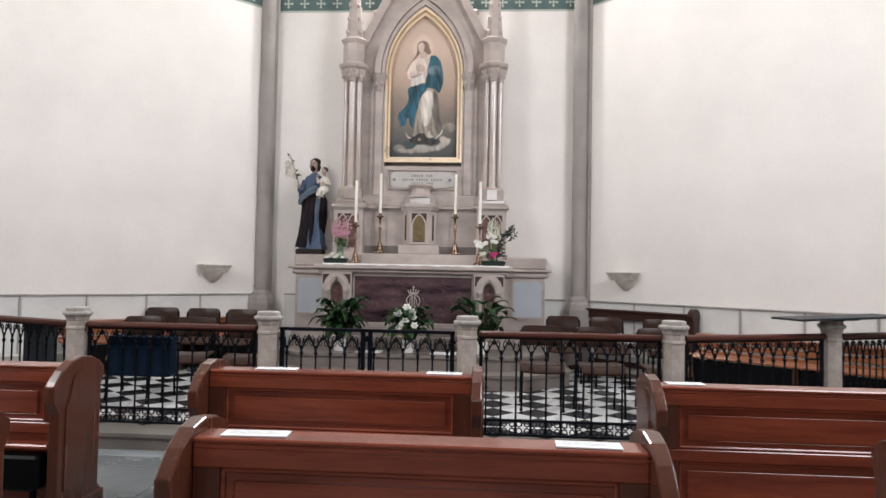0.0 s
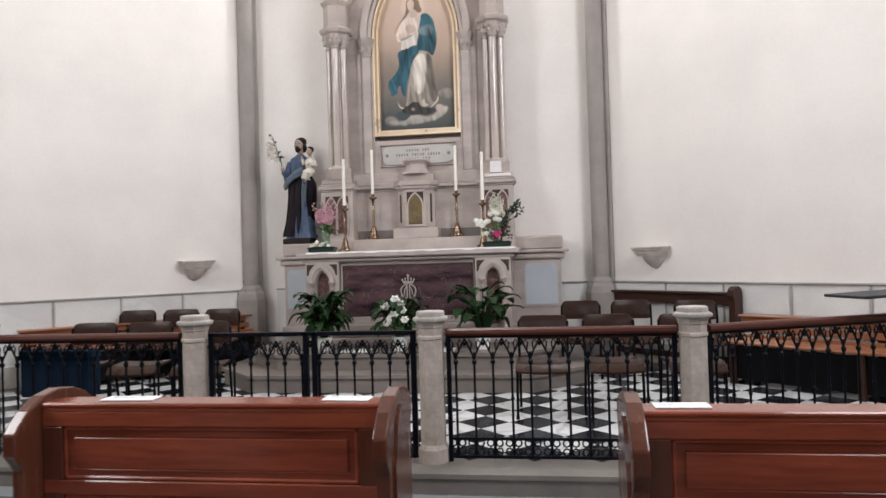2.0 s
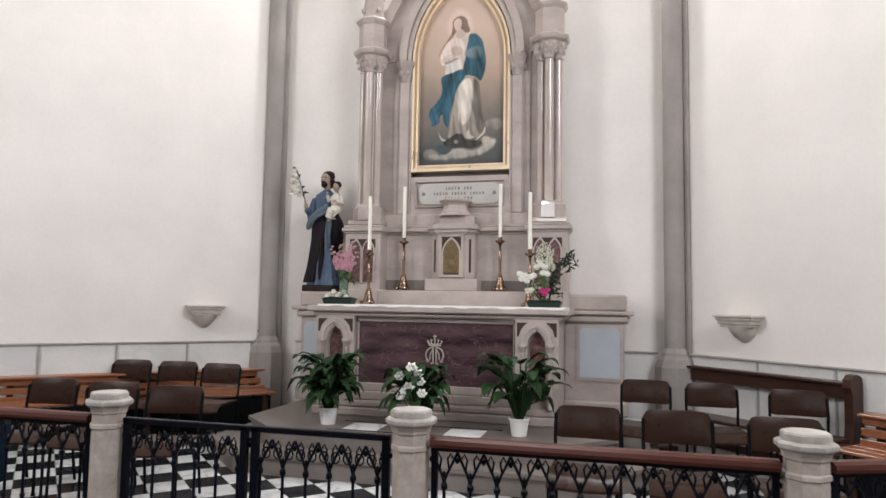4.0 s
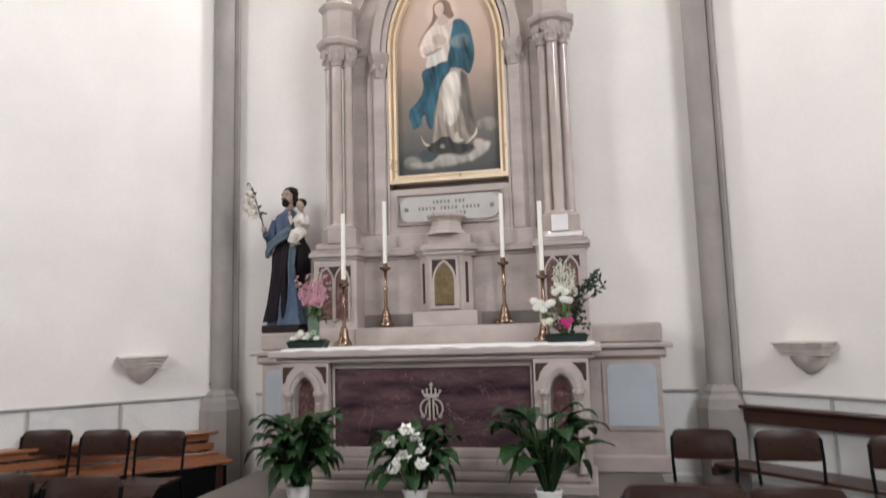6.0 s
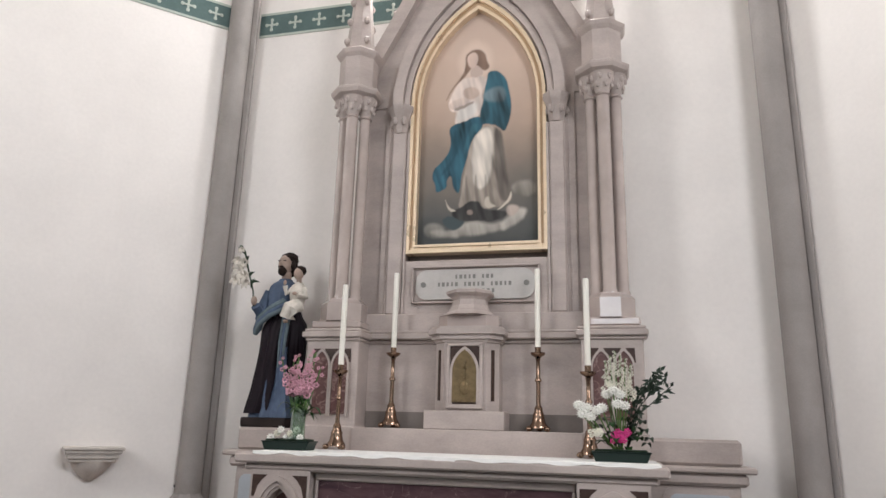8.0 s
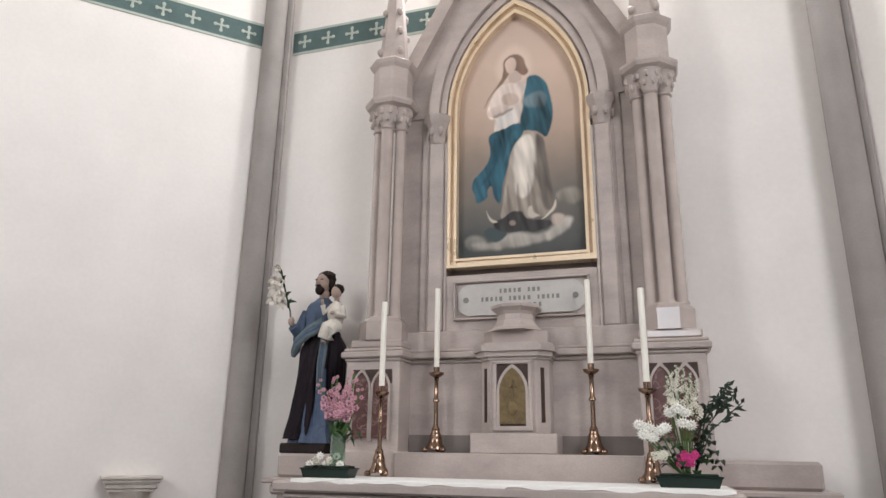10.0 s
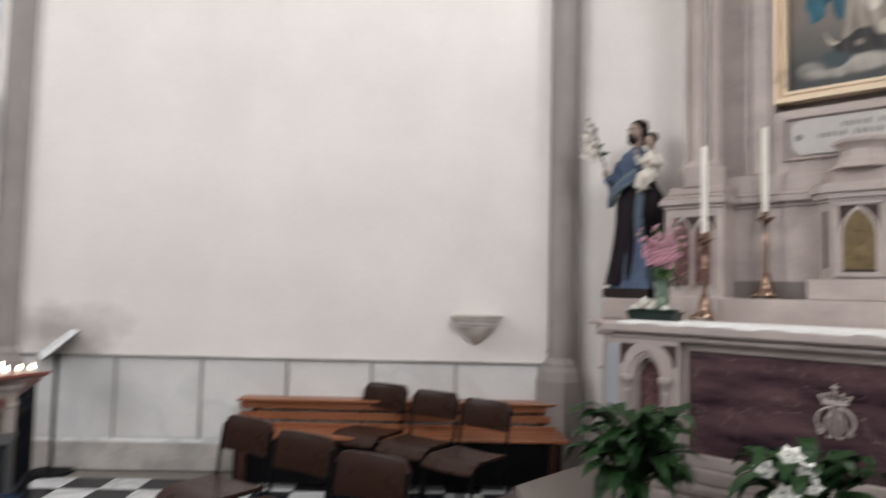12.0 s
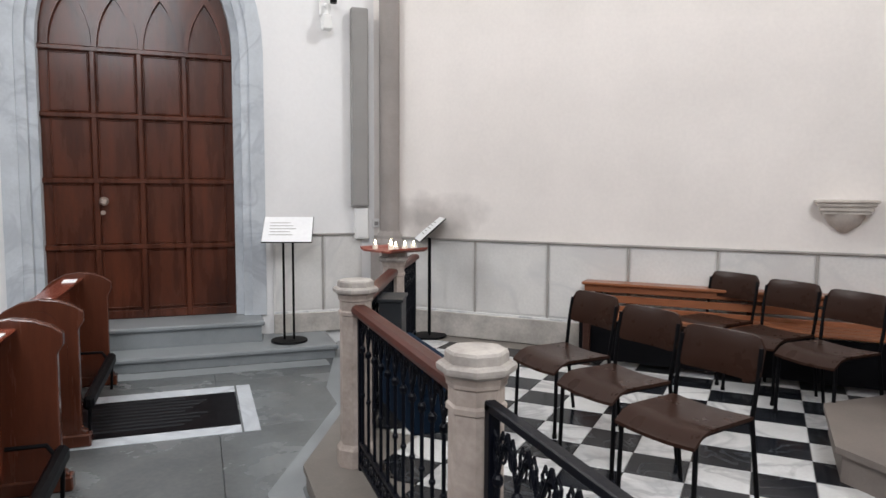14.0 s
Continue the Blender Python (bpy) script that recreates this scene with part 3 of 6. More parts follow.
for s in (-1, 1):
    cx = AX + s * 1.01
    out = [(cx - 0.20, 0.63), (cx - 0.085, 0.63)] + arch(0.085, 1.22, 0.13, 6, cx) + [(cx + 0.085, 0.63), (cx + 0.20, 0.63), (cx + 0.20, 1.46), (cx - 0.20, 1.46)]
    part("niche_pier", prism(out, 9.0, 9.08, "y"), ALTAR, altar)
    part("niche_back", box(cx - 0.20, cx + 0.20, 9.08, 9.70, 0.63, 1.455), ALTAR, altar)
    part("niche_panel", prism([(cx - 0.068, 0.70)] + arch(0.068, 1.22, 0.105, 6, cx) + [(cx + 0.068, 0.70)], 9.06, 9.08, "y"), RED_MARBLE, altar, "reddish marble niche panel")
    for q in (-1, 1):
        x = cx + q * 0.125
        b2 = lathe([(0.028, 0.64), (0.028, 0.68), (0.019, 0.70), (0.019, 1.13), (0.024, 1.14), (0.019, 1.15), (0.036, 1.20), (0.046, 1.21), (0.046, 1.235)], 10, (x, 8.985, 0))
        part("colonnette", b2, ALTAR, altar, smooth=True)
        tri = [(cx + q * 0.185, 1.43), (cx + q * 0.085, 1.43), (cx + q * 0.12, 1.40), (cx + q * 0.15, 1.36), (cx + q * 0.168, 1.30), (cx + q * 0.185, 1.30)]
        part("spandrel_inlay", prism(tri, 8.996, 9.002, "y"), DARKINLAY, altar, "dark recessed spandrel")
    for g, y0 in ((0.0, 8.97), (0.028, 8.985)):
        o, i = arch(0.145 - g, 1.235, 0.19 - 0.9 * g, 8, cx), arch(0.117 - g, 1.235, 0.16 - 0.9 * g, 8, cx)
        part("niche_arch", ring(o, i, y0, 9.005, "y"), ALTAR, altar)
# pale monogram with a crown on the front panel
mono = bmesh.new()
mx, my = AX + 0.01, 9.066
for s in (-1, 1):
    # two mirrored letters that cross, each with a curled foot
    tube([(mx + s * (0.018 + 0.085 * math.sin(a)), my, 1.085 + 0.085 * math.cos(a)) for a in [2.55 * k / 12 for k in range(13)]], 0.009, 6, mono)
    tube([(mx + s * 0.064, my, 1.013), (mx + s * 0.085, my, 1.003), (mx + s * 0.098, my, 1.022), (mx + s * 0.084, my, 1.035)], 0.007, 6, mono)
    tube([(mx + s * 0.018, my, 0.985), (mx + s * 0.018, my, 1.172)], 0.009, 6, mono)
    tube([(mx + s * 0.018, my, 0.99), (mx + s * 0.036, my, 0.985), (mx + s * 0.044, my, 1.0)], 0.007, 6, mono)
    tube([(mx + s * 0.018, my, 1.15), (mx + s * 0.05, my, 1.10), (mx + s * 0.055, my, 1.03)], 0.008, 6, mono)
tube([(mx - 0.07, my, 1.195), (mx, my, 1.188), (mx + 0.07, my, 1.195)], 0.011, 6, mono)
tube([(mx - 0.075, my, 1.213), (mx, my, 1.206), (mx + 0.075, my, 1.213)], 0.007, 6, mono)
for k in range(5):
    x = (k - 2) * 0.036
    top = 1.262 - 0.006 * abs(k - 2) * 2
    tube([(mx + x * 0.9, my, 1.21), (mx + x * 1.18, my, 1.235), (mx + x * 1.1, my, top)], 0.0075, 6, mono)
    blob((mx + x * 1.1, my, top), 0.013, 0.008, 0.013, mono, 6)
tube([(mx, my, 1.26), (mx, my, 1.315)], 0.007, 6, mono)
tube([(mx - 0.02, my, 1.295), (mx + 0.02, my, 1.295)], 0.007, 6, mono)
bmesh.ops.transform(mono, matrix=Matrix.Translation((mx, 0, 1.15)) @ Matrix.Diagonal((0.86, 1, 0.86, 1)) @ Matrix.Translation((-mx, 0, -1.15)), verts=mono.verts[:])
part("monogram", mono, ALTAR, altar, "pale crowned monogram in relief")

cloth = tagged(part("altar_cloth", box(AX - 1.19, AX + 1.27, 8.965, 9.56, 1.561, 1.574, 0.004), CLOTH), "white linen cloth lying on the altar top", "cloth")
bm = bmesh.new()
n = 60
prev = None
for i in range(n + 1):
    x = AX - 1.19 + 2.46 * i / n
    d = 0.018 + 0.008 * math.sin(i * 0.9) * math.sin(i * 0.23) + (0.03 if i in (9, 30, 31) else 0)
    y = 8.957
    cur = [bm.verts.new((x, y, 1.574)), bm.verts.new((x, y - 0.004, 1.574 - d)), bm.verts.new((x, y + 0.006, 1.574)), bm.verts.new((x, y, 1.574 - d))]
    if prev:
        bm.faces.new((prev[0], cur[0], cur[1], prev[1]))
        bm.faces.new((prev[2], prev[3], cur[3], cur[2]))
        bm.faces.new((prev[1], cur[1], cur[3], prev[3]))
        bm.faces.new((prev[0], prev[2], cur[2], cur[0]))
    prev = cur
part("hem", bm, CLOTH, cloth)

# stone cases on either side of the altar
for s in (-1, 1):
    c = thing("side_tomb", pose(AX + s * 1.50, 0, 0), "beige stone side block with a pale marble panel beside the altar", "side altar", "side blocks")
    w = 0.30
    part("body", box(-w, w, 9.84, 10.3, BASE, 1.42, 0.006), ALTAR, c)
    part("cornice", box(-w - 0.10, w + 0.10, 9.77, 10.3, 1.50, 1.54, 0.01), ALTAR, c)
    part("cornice_moulding", box(-w - 0.05, w + 0.05, 9.80, 10.3, 1.42, 1.50, 0.02), ALTAR, c)
    part("top", box(-w - 0.03, w + 0.03, 9.86, 10.3, 1.54, 1.71, 0.02), ALTAR, c)
    px = s * 0.055
    for g, y0, mat, lab in ((0.035, 9.825, ALTAR, ""), (0.0, 9.818, PALE, "pale grey marble panel")):
        cc = 0.04
        a, z0, z1 = 0.20 + g, 0.86 - g, 1.365 + g
        part("panel" if lab else "panel_frame", prism([(px - a, z0), (px + a, z0), (px + a, z1 - cc), (px + a - 0.015, z1 - 0.015), (px + a - cc, z1), (px - a + cc, z1), (px - a + 0.015, z1 - 0.015), (px - a, z1 - cc)], y0, 9.84, "y"), mat, c, lab)
    part("plinth", box(-w - 0.04, w + 0.04, 9.80, 10.3, BASE, 0.62, 0.015), ALTAR, c)

# ---- retable ----
retable = thing("retable", pose(0, 0, 0), "tall gothic beige stone retable with polished columns and pinnacles", "retable")
part("gradine", stone_box(-0.82, 0.82, 9.68, 9.98, 1.56, 1.73, 0.006), ALTAR, retable)
# Band darker than the back wall, just above the gradine.
part("lower_band", stone_box(-0.815, 0.815, 9.945, 9.96, 1.73, 1.85, 0.0), STEP, retable, "darker band behind the candlesticks")
part("back_wall", stone_box(-1.18, 1.18, 9.96, 10.3, 1.56, 2.36, 0.004), ALTAR, retable)
for i, (z0, z1, g) in enumerate(((2.36, 2.39, 0.02), (2.39, 2.435, 0.06), (2.435, 2.46, 0.04))):
    part("shelf_moulding", stone_box(-1.18 - g, 1.18 + g, 9.96 - g, 10.3, z0, z1, 0.008), ALTAR, retable)
part("upper_base", stone_box(-1.16, 1.16, 9.98, 10.3, 2.46, 2.60, 0.006), ALTAR, retable)
for s in (-1, 1):
    cx = AX + s * 1.03
    part("pedestal", box(cx - 0.21, cx + 0.21, 9.74, 9.99, 1.73, 2.36, 0.006), ALTAR, retable)
    for z0, z1, g in ((2.33, 2.36, 0.012), (2.36, 2.385, 0.028), (2.385, 2.43, 0.05), (2.43, 2.455, 0.036)):
        part("pedestal_moulding", box(cx - 0.195 - g, cx + 0.195 + g, 9.755 - g, 9.99, z0, z1, 0.008), ALTAR, retable)
    part("pedestal_foot", box(cx - 0.22, cx + 0.22, 9.72, 9.99, 1.56, 1.74, 0.012), ALTAR, retable)
    o2 = bmesh.new()
    for q in (-1, 1):
        ax2 = cx + q * 0.075
        prism([(ax2 - 0.062, 1.82)] + arch(0.062, 2.16, 0.12, 6, ax2) + [(ax2 + 0.062, 1.82)], 9.725, 9.745, "y", o2)
        o, i2 = arch(0.074, 2.16, 0.14, 6, ax2), arch(0.060, 2.16, 0.12, 6, ax2)
        o = [(ax2 - 0.074, 1.80)] + o + [(ax2 + 0.074, 1.80)]
        i2 = [(ax2 - 0.060, 1.80)] + i2 + [(ax2 + 0.060, 1.80)]
        part("lancet", ring(o, i2, 9.712, 9.745, "y"), ALTAR, retable)
    for q in (-1, 0, 1):
        a = cx + q * 0.149
        part("lancet_spandrel", prism([(a - (0.0 if q < 0 else 0.06), 2.30), (a + (0.0 if q > 0 else 0.06), 2.30), (a + (0.004 if q > 0 else 0.008), 2.20), (a - (0.004 if q < 0 else 0.008), 2.20)], 9.732, 9.742, "y"), DARKINLAY, retable, "dark recessed spandrel")
    part("lancet_panel", o2, RED_MARBLE, retable, "red marble lancet panels")
    part("block", box(cx - 0.20, cx + 0.20, 9.76, 10.3, 2.46, 2.52, 0.012), POLISHED, retable)
    part("column_base", lathe([(0.185, 2.52), (0.185, 2.66), (0.155, 2.69), (0.15, 2.70)], 8, (cx, 9.92, 0), turn=math.pi / 8), POLISHED, retable)
    for dx, dy, r in ((-0.092, -0.02, 0.046), (0.0, -0.085, 0.05), (0.092, -0.02, 0.046)):
        part("column", lathe([(r + 0.008, 2.69), (r + 0.008, 2.715), (r, 2.73), (r, 4.24), (r + 0.012, 4.25), (r, 4.27)], 16, (cx + dx, 9.92 + dy, 0)), POLISHED, retable, "polished stone column", True)
        cb = lathe([(r, 4.27), (r + 0.01, 4.30), (r + 0.03, 4.37), (r + 0.035, 4.40), (r + 0.05, 4.43)], 12, (cx + dx, 9.92 + dy, 0))
        cap = part("capital", cb, ALTAR, retable, "carved leaf capital", True)
        for k in range(14):
            a = math.pi * k / 7 + (k % 2) * 0.1
            rr, z = (r + 0.022, 4.33) if k % 2 else (r + 0.036, 4.39)
            part("carved_leaf", blob((cx + dx + rr * math.cos(a), 9.92 + dy + rr * math.sin(a), z), 0.017, 0.017, 0.028, None, 6, 0.5), ALTAR, cap)
    part("abacus", lathe([(0.17, 4.43), (0.21, 4.45), (0.225, 4.48), (0.225, 4.50), (0.17, 4.53)], 8, (cx, 9.92, 0), turn=math.pi / 8), ALTAR, retable)
    part("pinnacle_block", lathe([(0.165, 4.53), (0.165, 4.80), (0.19, 4.83), (0.205, 4.86), (0.15, 4.90)], 8, (cx, 9.92, 0), turn=math.pi / 8), ALTAR, retable)
    sp = lathe([(0.13, 4.90), (0.02, 6.1), (0.05, 6.14), (0.05, 6.2), (0.015, 6.3)], 8, (cx, 9.92, 0), turn=math.pi / 8)
    part("spire", sp, ALTAR, retable)
    for k in range(5):
        z = 4.98 + 0.2 * k
        r = 0.135 - 0.11 * (z - 4.9) / 1.2
        for a in (math.pi / 4, 3 * math.pi / 4, 5 * math.pi / 4, 7 * math.pi / 4):
            part("crocket", blob((cx + r * math.cos(a), 9.92 + r * math.sin(a), z), 0.03, 0.03, 0.036, None, 6), ALTAR, retable)
    # inner pilaster beside the picture
    ix = AX + s * 0.66
    part("pilaster", box(ix - 0.06, ix + 0.06, 10.0, 10.25, 2.6, 4.16, 0.012), ALTAR, retable)
    part("pilaster_bead", tube([(ix - s * 0.075, 10.03, 2.6), (ix - s * 0.075, 10.03, 4.16)], 0.012, 8), ALTAR, retable, smooth=True)
    part("wing_bead", tube([(ix + s * 0.09, 10.07, 2.6), (ix + s * 0.09, 10.07, 4.42)], 0.014, 8), ALTAR, retable, smooth=True)
    icb = lathe([(0.055, 4.16), (0.065, 4.18), (0.085, 4.30), (0.10, 4.33), (0.115, 4.36), (0.115, 4.40)], 8, (ix, 10.05, 0), turn=math.pi / 8)
    cap = part("pilaster_capital", icb, ALTAR, retable, "carved leaf capital", True)
    for k in range(6):
        a = 2 * math.pi * k / 6
        part("carved_leaf", blob((ix + 0.08 * math.cos(a), 10.05 + 0.08 * math.sin(a), 4.26), 0.026, 0.026, 0.04, None, 6), ALTAR, cap)
    part("wing", box(min(cx, ix), max(cx, ix), 10.08, 10.3, 2.6, 4.43, 0.0), ALTAR, retable)
# gable with the pointed opening of the picture
PW, PS, PR = 0.585, 4.42, 1.02
op = arch(PW, PS, PR, 12, AX)
gab = [(AX - PW, 2.6), (AX - PW, PS)] + op[1:-1] + [(AX + PW, PS), (AX + PW, 2.6), (AX + 0.80, 2.6), (AX + 0.80, 4.43), (AX + 0.93, 4.43), (AX + 0.93, 4.75), (AX, 6.55), (AX - 0.93, 4.75), (AX - 0.93, 4.43), (AX - 0.80, 4.43), (AX - 0.80, 2.6)]
part("gable", prism(gab, 10.06, 10.31, "y"), ALTAR, retable)
part("picture_back", box(AX - 0.7, AX + 0.7, 10.20, 10.33, 2.6, 5.5), ALTAR, retable)
part("apron", stone_box(-0.64, 0.64, 10.04, 10.2, 2.6, 3.04, 0.006), ALTAR, retable)
o, i2 = arch(PW + 0.15, PS, PR + 0.24, 12, AX), arch(PW + 0.06, PS, PR + 0.12, 12, AX)
part("archivolt", ring(o, i2, 10.0, 10.08, "y"), ALTAR, retable)
o, i2 = arch(PW + 0.055, PS, PR + 0.11, 12, AX), arch(PW + 0.005, PS, PR + 0.02, 12, AX)
part("inner_archivolt", ring(o, i2, 10.03, 10.08, "y"), ALTAR, retable)
for s in (-1, 1):
    a, c = Vector((AX + s * 0.96, 4.78)), Vector((AX, 6.6))
    d = (c - a).normalized()
    nn = Vector((-d.y, d.x)) * 0.06
    part("gable_coping", prism([tuple(a + nn), tuple(c + nn), tuple(c - nn), tuple(a - nn)], 9.98, 10.2, "y"), ALTAR, retable)
    for k in range(5):
        p = a + d * (0.25 + 0.36 * k) + Vector((s * 0.07, 0.03))
        part("crocket", blob((p.x, 10.08, p.y), 0.05, 0.05, 0.06, None, 8, 0.4), ALTAR, retable)
    # trefoil carving above the arch
    part("spandrel_ring", lathe([(0.05, -0.01), (0.07, -0.01), (0.07, 0.01), (0.05, 0.01)], 16), ALTAR, retable).matrix_local = Matrix.Translation((AX + s * 0.30, 10.055, 5.42)) @ Matrix.Rotation(radians(90), 4, "X")

# tabernacle
tab = thing("tabernacle", pose(AX, 0.13, 0), "beige stone tabernacle with a gilt arched door", "tabernacle")
part("foot", box(-0.29, 0.29, 9.57, 9.86, 1.73, 1.86, 0.006), ALTAR, tab)


def canted(w, cut, y0, z0, z1):
    return prism([(-w, 9.86), (-w, y0 + cut), (-w + cut, y0), (w - cut, y0), (w, y0 + cut), (w, 9.86)], z0, z1, "z")


part("body", canted(0.235, 0.08, 9.60, 1.86, 2.36), ALTAR, tab)
for z0, z1, g in ((2.345, 2.365, 0.012), (2.365, 2.40, 0.03), (2.40, 2.44, 0.05), (2.44, 2.46, 0.03)):
    part("cornice", canted(0.235 + g, 0.08, 9.60 - g, z0, z1), ALTAR, tab)
part("crown", canted(0.225, 0.08, 9.63, 2.46, 2.55), POLISHED, tab)
part("crown_neck", lathe([(0.215, 2.55), (0.165, 2.585), (0.14, 2.63), (0.135, 2.67), (0.15, 2.69), (0.185, 2.715), (0.185, 2.735), (0.165, 2.745)], 8, (0, 9.76, 0), turn=math.pi / 8), ALTAR, tab)
part("door_recess", box(-0.115, 0.115, 9.594, 9.602, 1.90, 2.325), DARKINLAY, tab, "dark recess round the door")
part("door", prism([(-0.088, 1.92)] + arch(0.088, 2.13, 0.16, 8) + [(0.088, 1.92)], 9.580, 9.596, "y"), OLDGOLD, tab, "gilt relief door")
dr = bmesh.new()
blob((0, 9.58, 2.02), 0.035, 0.008, 0.05, dr, 8)
box(-0.007, 0.007, 9.574, 9.581, 2.09, 2.21, bm=dr)
box(-0.028, 0.028, 9.574, 9.581, 2.155, 2.168, bm=dr)
part("door_relief", dr, OLDGOLD, tab)
for x0, x1, z0, z1 in ((-0.135, -0.108, 1.895, 2.33), (0.108, 0.135, 1.895, 2.33), (-0.135, 0.135, 1.875, 1.905), (-0.135, 0.135, 2.315, 2.34)):
    part("door_frame", box(x0, x1, 9.578, 9.602, z0, z1, 0.004), ALTAR, tab)
o, i2 = [(-0.108, 1.905)] + arch(0.106, 2.13, 0.185, 8) + [(0.108, 1.905)], [(-0.088, 1.905)] + arch(0.088, 2.13, 0.16, 8) + [(0.088, 1.905)]
part("door_arch", ring(o, i2, 9.583, 9.602, "y"), ALTAR, tab)
for s in (-1, 1):
    part("side_slit", box(-0.013, 0.013, -0.004, 0.004, 1.93, 2.29), DARKINLAY, tab, "dark slit").matrix_local = Matrix.Translation((s * 0.196, 9.637, 0)) @ Matrix.Rotation(s * radians(45), 4, "Z")

# plaque
STRIPW = material("plaque_marble", (0.50, 0.475, 0.45), 0.35, 0, 0.06, 6, 60, 0.02)
plq = thing("plaque", pose(AX, 10.03, 2.835), "pale marble plaque with dark cut lettering under the picture", "plaque")
sh = [(-0.47, -0.06), (-0.44, -0.10), (-0.40, -0.12), (0.40, -0.12), (0.44, -0.10), (0.47, -0.06), (0.47, 0.06), (0.44, 0.10), (0.40, 0.12), (-0.40, 0.12), (-0.44, 0.10), (-0.47, 0.06)]
part("slab", prism(sh, -0.012, 0.012, "y"), STRIPW, plq)
for x0, x1, z0, z1 in ((-0.51, 0.51, 0.135, 0.15), (-0.51, 0.51, -0.15, -0.135), (-0.51, -0.495, -0.15, 0.15), (0.495, 0.51, -0.15, 0.15)):
    part("frame_strip", box(x0, x1, -0.02, 0.01, z0, z1, 0.004), ALTAR, plq)
for s in (-1, 1):
    part("rivet", lathe([(0.022, -0.004), (0.022, 0.004)], 12), LETTER, plq).matrix_local = Matrix.Translation((s * 0.41, -0.014, 0)) @ Matrix.Rotation(radians(90), 4, "X")
for z, w, k in ((0.06, 0.16, 9), (0.0, 0.30, 17), (-0.055, 0.17, 9)):
    for i in range(k):
        x = -w + 2 * w * (i + 0.5) / k
        hw = w / k * (0.42 + 0.2 * ((i * 5) % 3) / 2)
        if i % 6 != 5:
            part("letter_bar", box(x - hw, x + hw, -0.0145, -0.012, z - 0.016, z + 0.016), LETTER, plq, "worn letter")

# ---- picture ----
pic = thing("altar_painting", pose(AX, 10.06, 0), "tall arched oil painting of a standing figure in a gilt frame", "painting")
PZ = 3.10
def pline(w, rise, z0):
    return [(-w, z0)] + arch(w, PS, rise, 12) + [(w, z0)]
for w0, w1, r0, r1, y0, y1 in ((0.575, 0.548, 1.005, 0.96, -0.03, 0.07), (0.548, 0.522, 0.96, 0.915, -0.005, 0.07), (0.522, 0.50, 0.915, 0.88, -0.018, 0.07)):
    dz = 0.575 - w0
    part("frame", ring(pline(w0, r0, PZ), pline(w1, r1, PZ), y0, y1, "y"), GROOVEGOLD if w0 == 0.548 else GOLD, pic, "gilt moulded frame")
    part("frame_bottom", box(-w0 + 0.002, w0 - 0.002, y0 - 0.002, y1, PZ + dz, PZ + dz + w0 - w1), GOLD, pic)


def within(px, pz, pts):
    """How deep each place lies inside an outline, negative outside, in metres."""
    best = np.full(px.shape, 9.0)
    odd = np.zeros(px.shape, bool)
    for (x0, z0), (x1, z1) in zip(pts, pts[1:] + pts[:1]):
        dx, dz = x1 - x0, z1 - z0
        k = np.clip(((px - x0) * dx + (pz - z0) * dz) / (dx * dx + dz * dz), 0, 1)
        best = np.minimum(best, np.hypot(px - x0 - k * dx, pz - z0 - k * dz))
        if dz:
            odd ^= ((z0 > pz) != (z1 > pz)) & (px < x0 + dx * (pz - z0) / dz)
    return np.where(odd, best, -best)


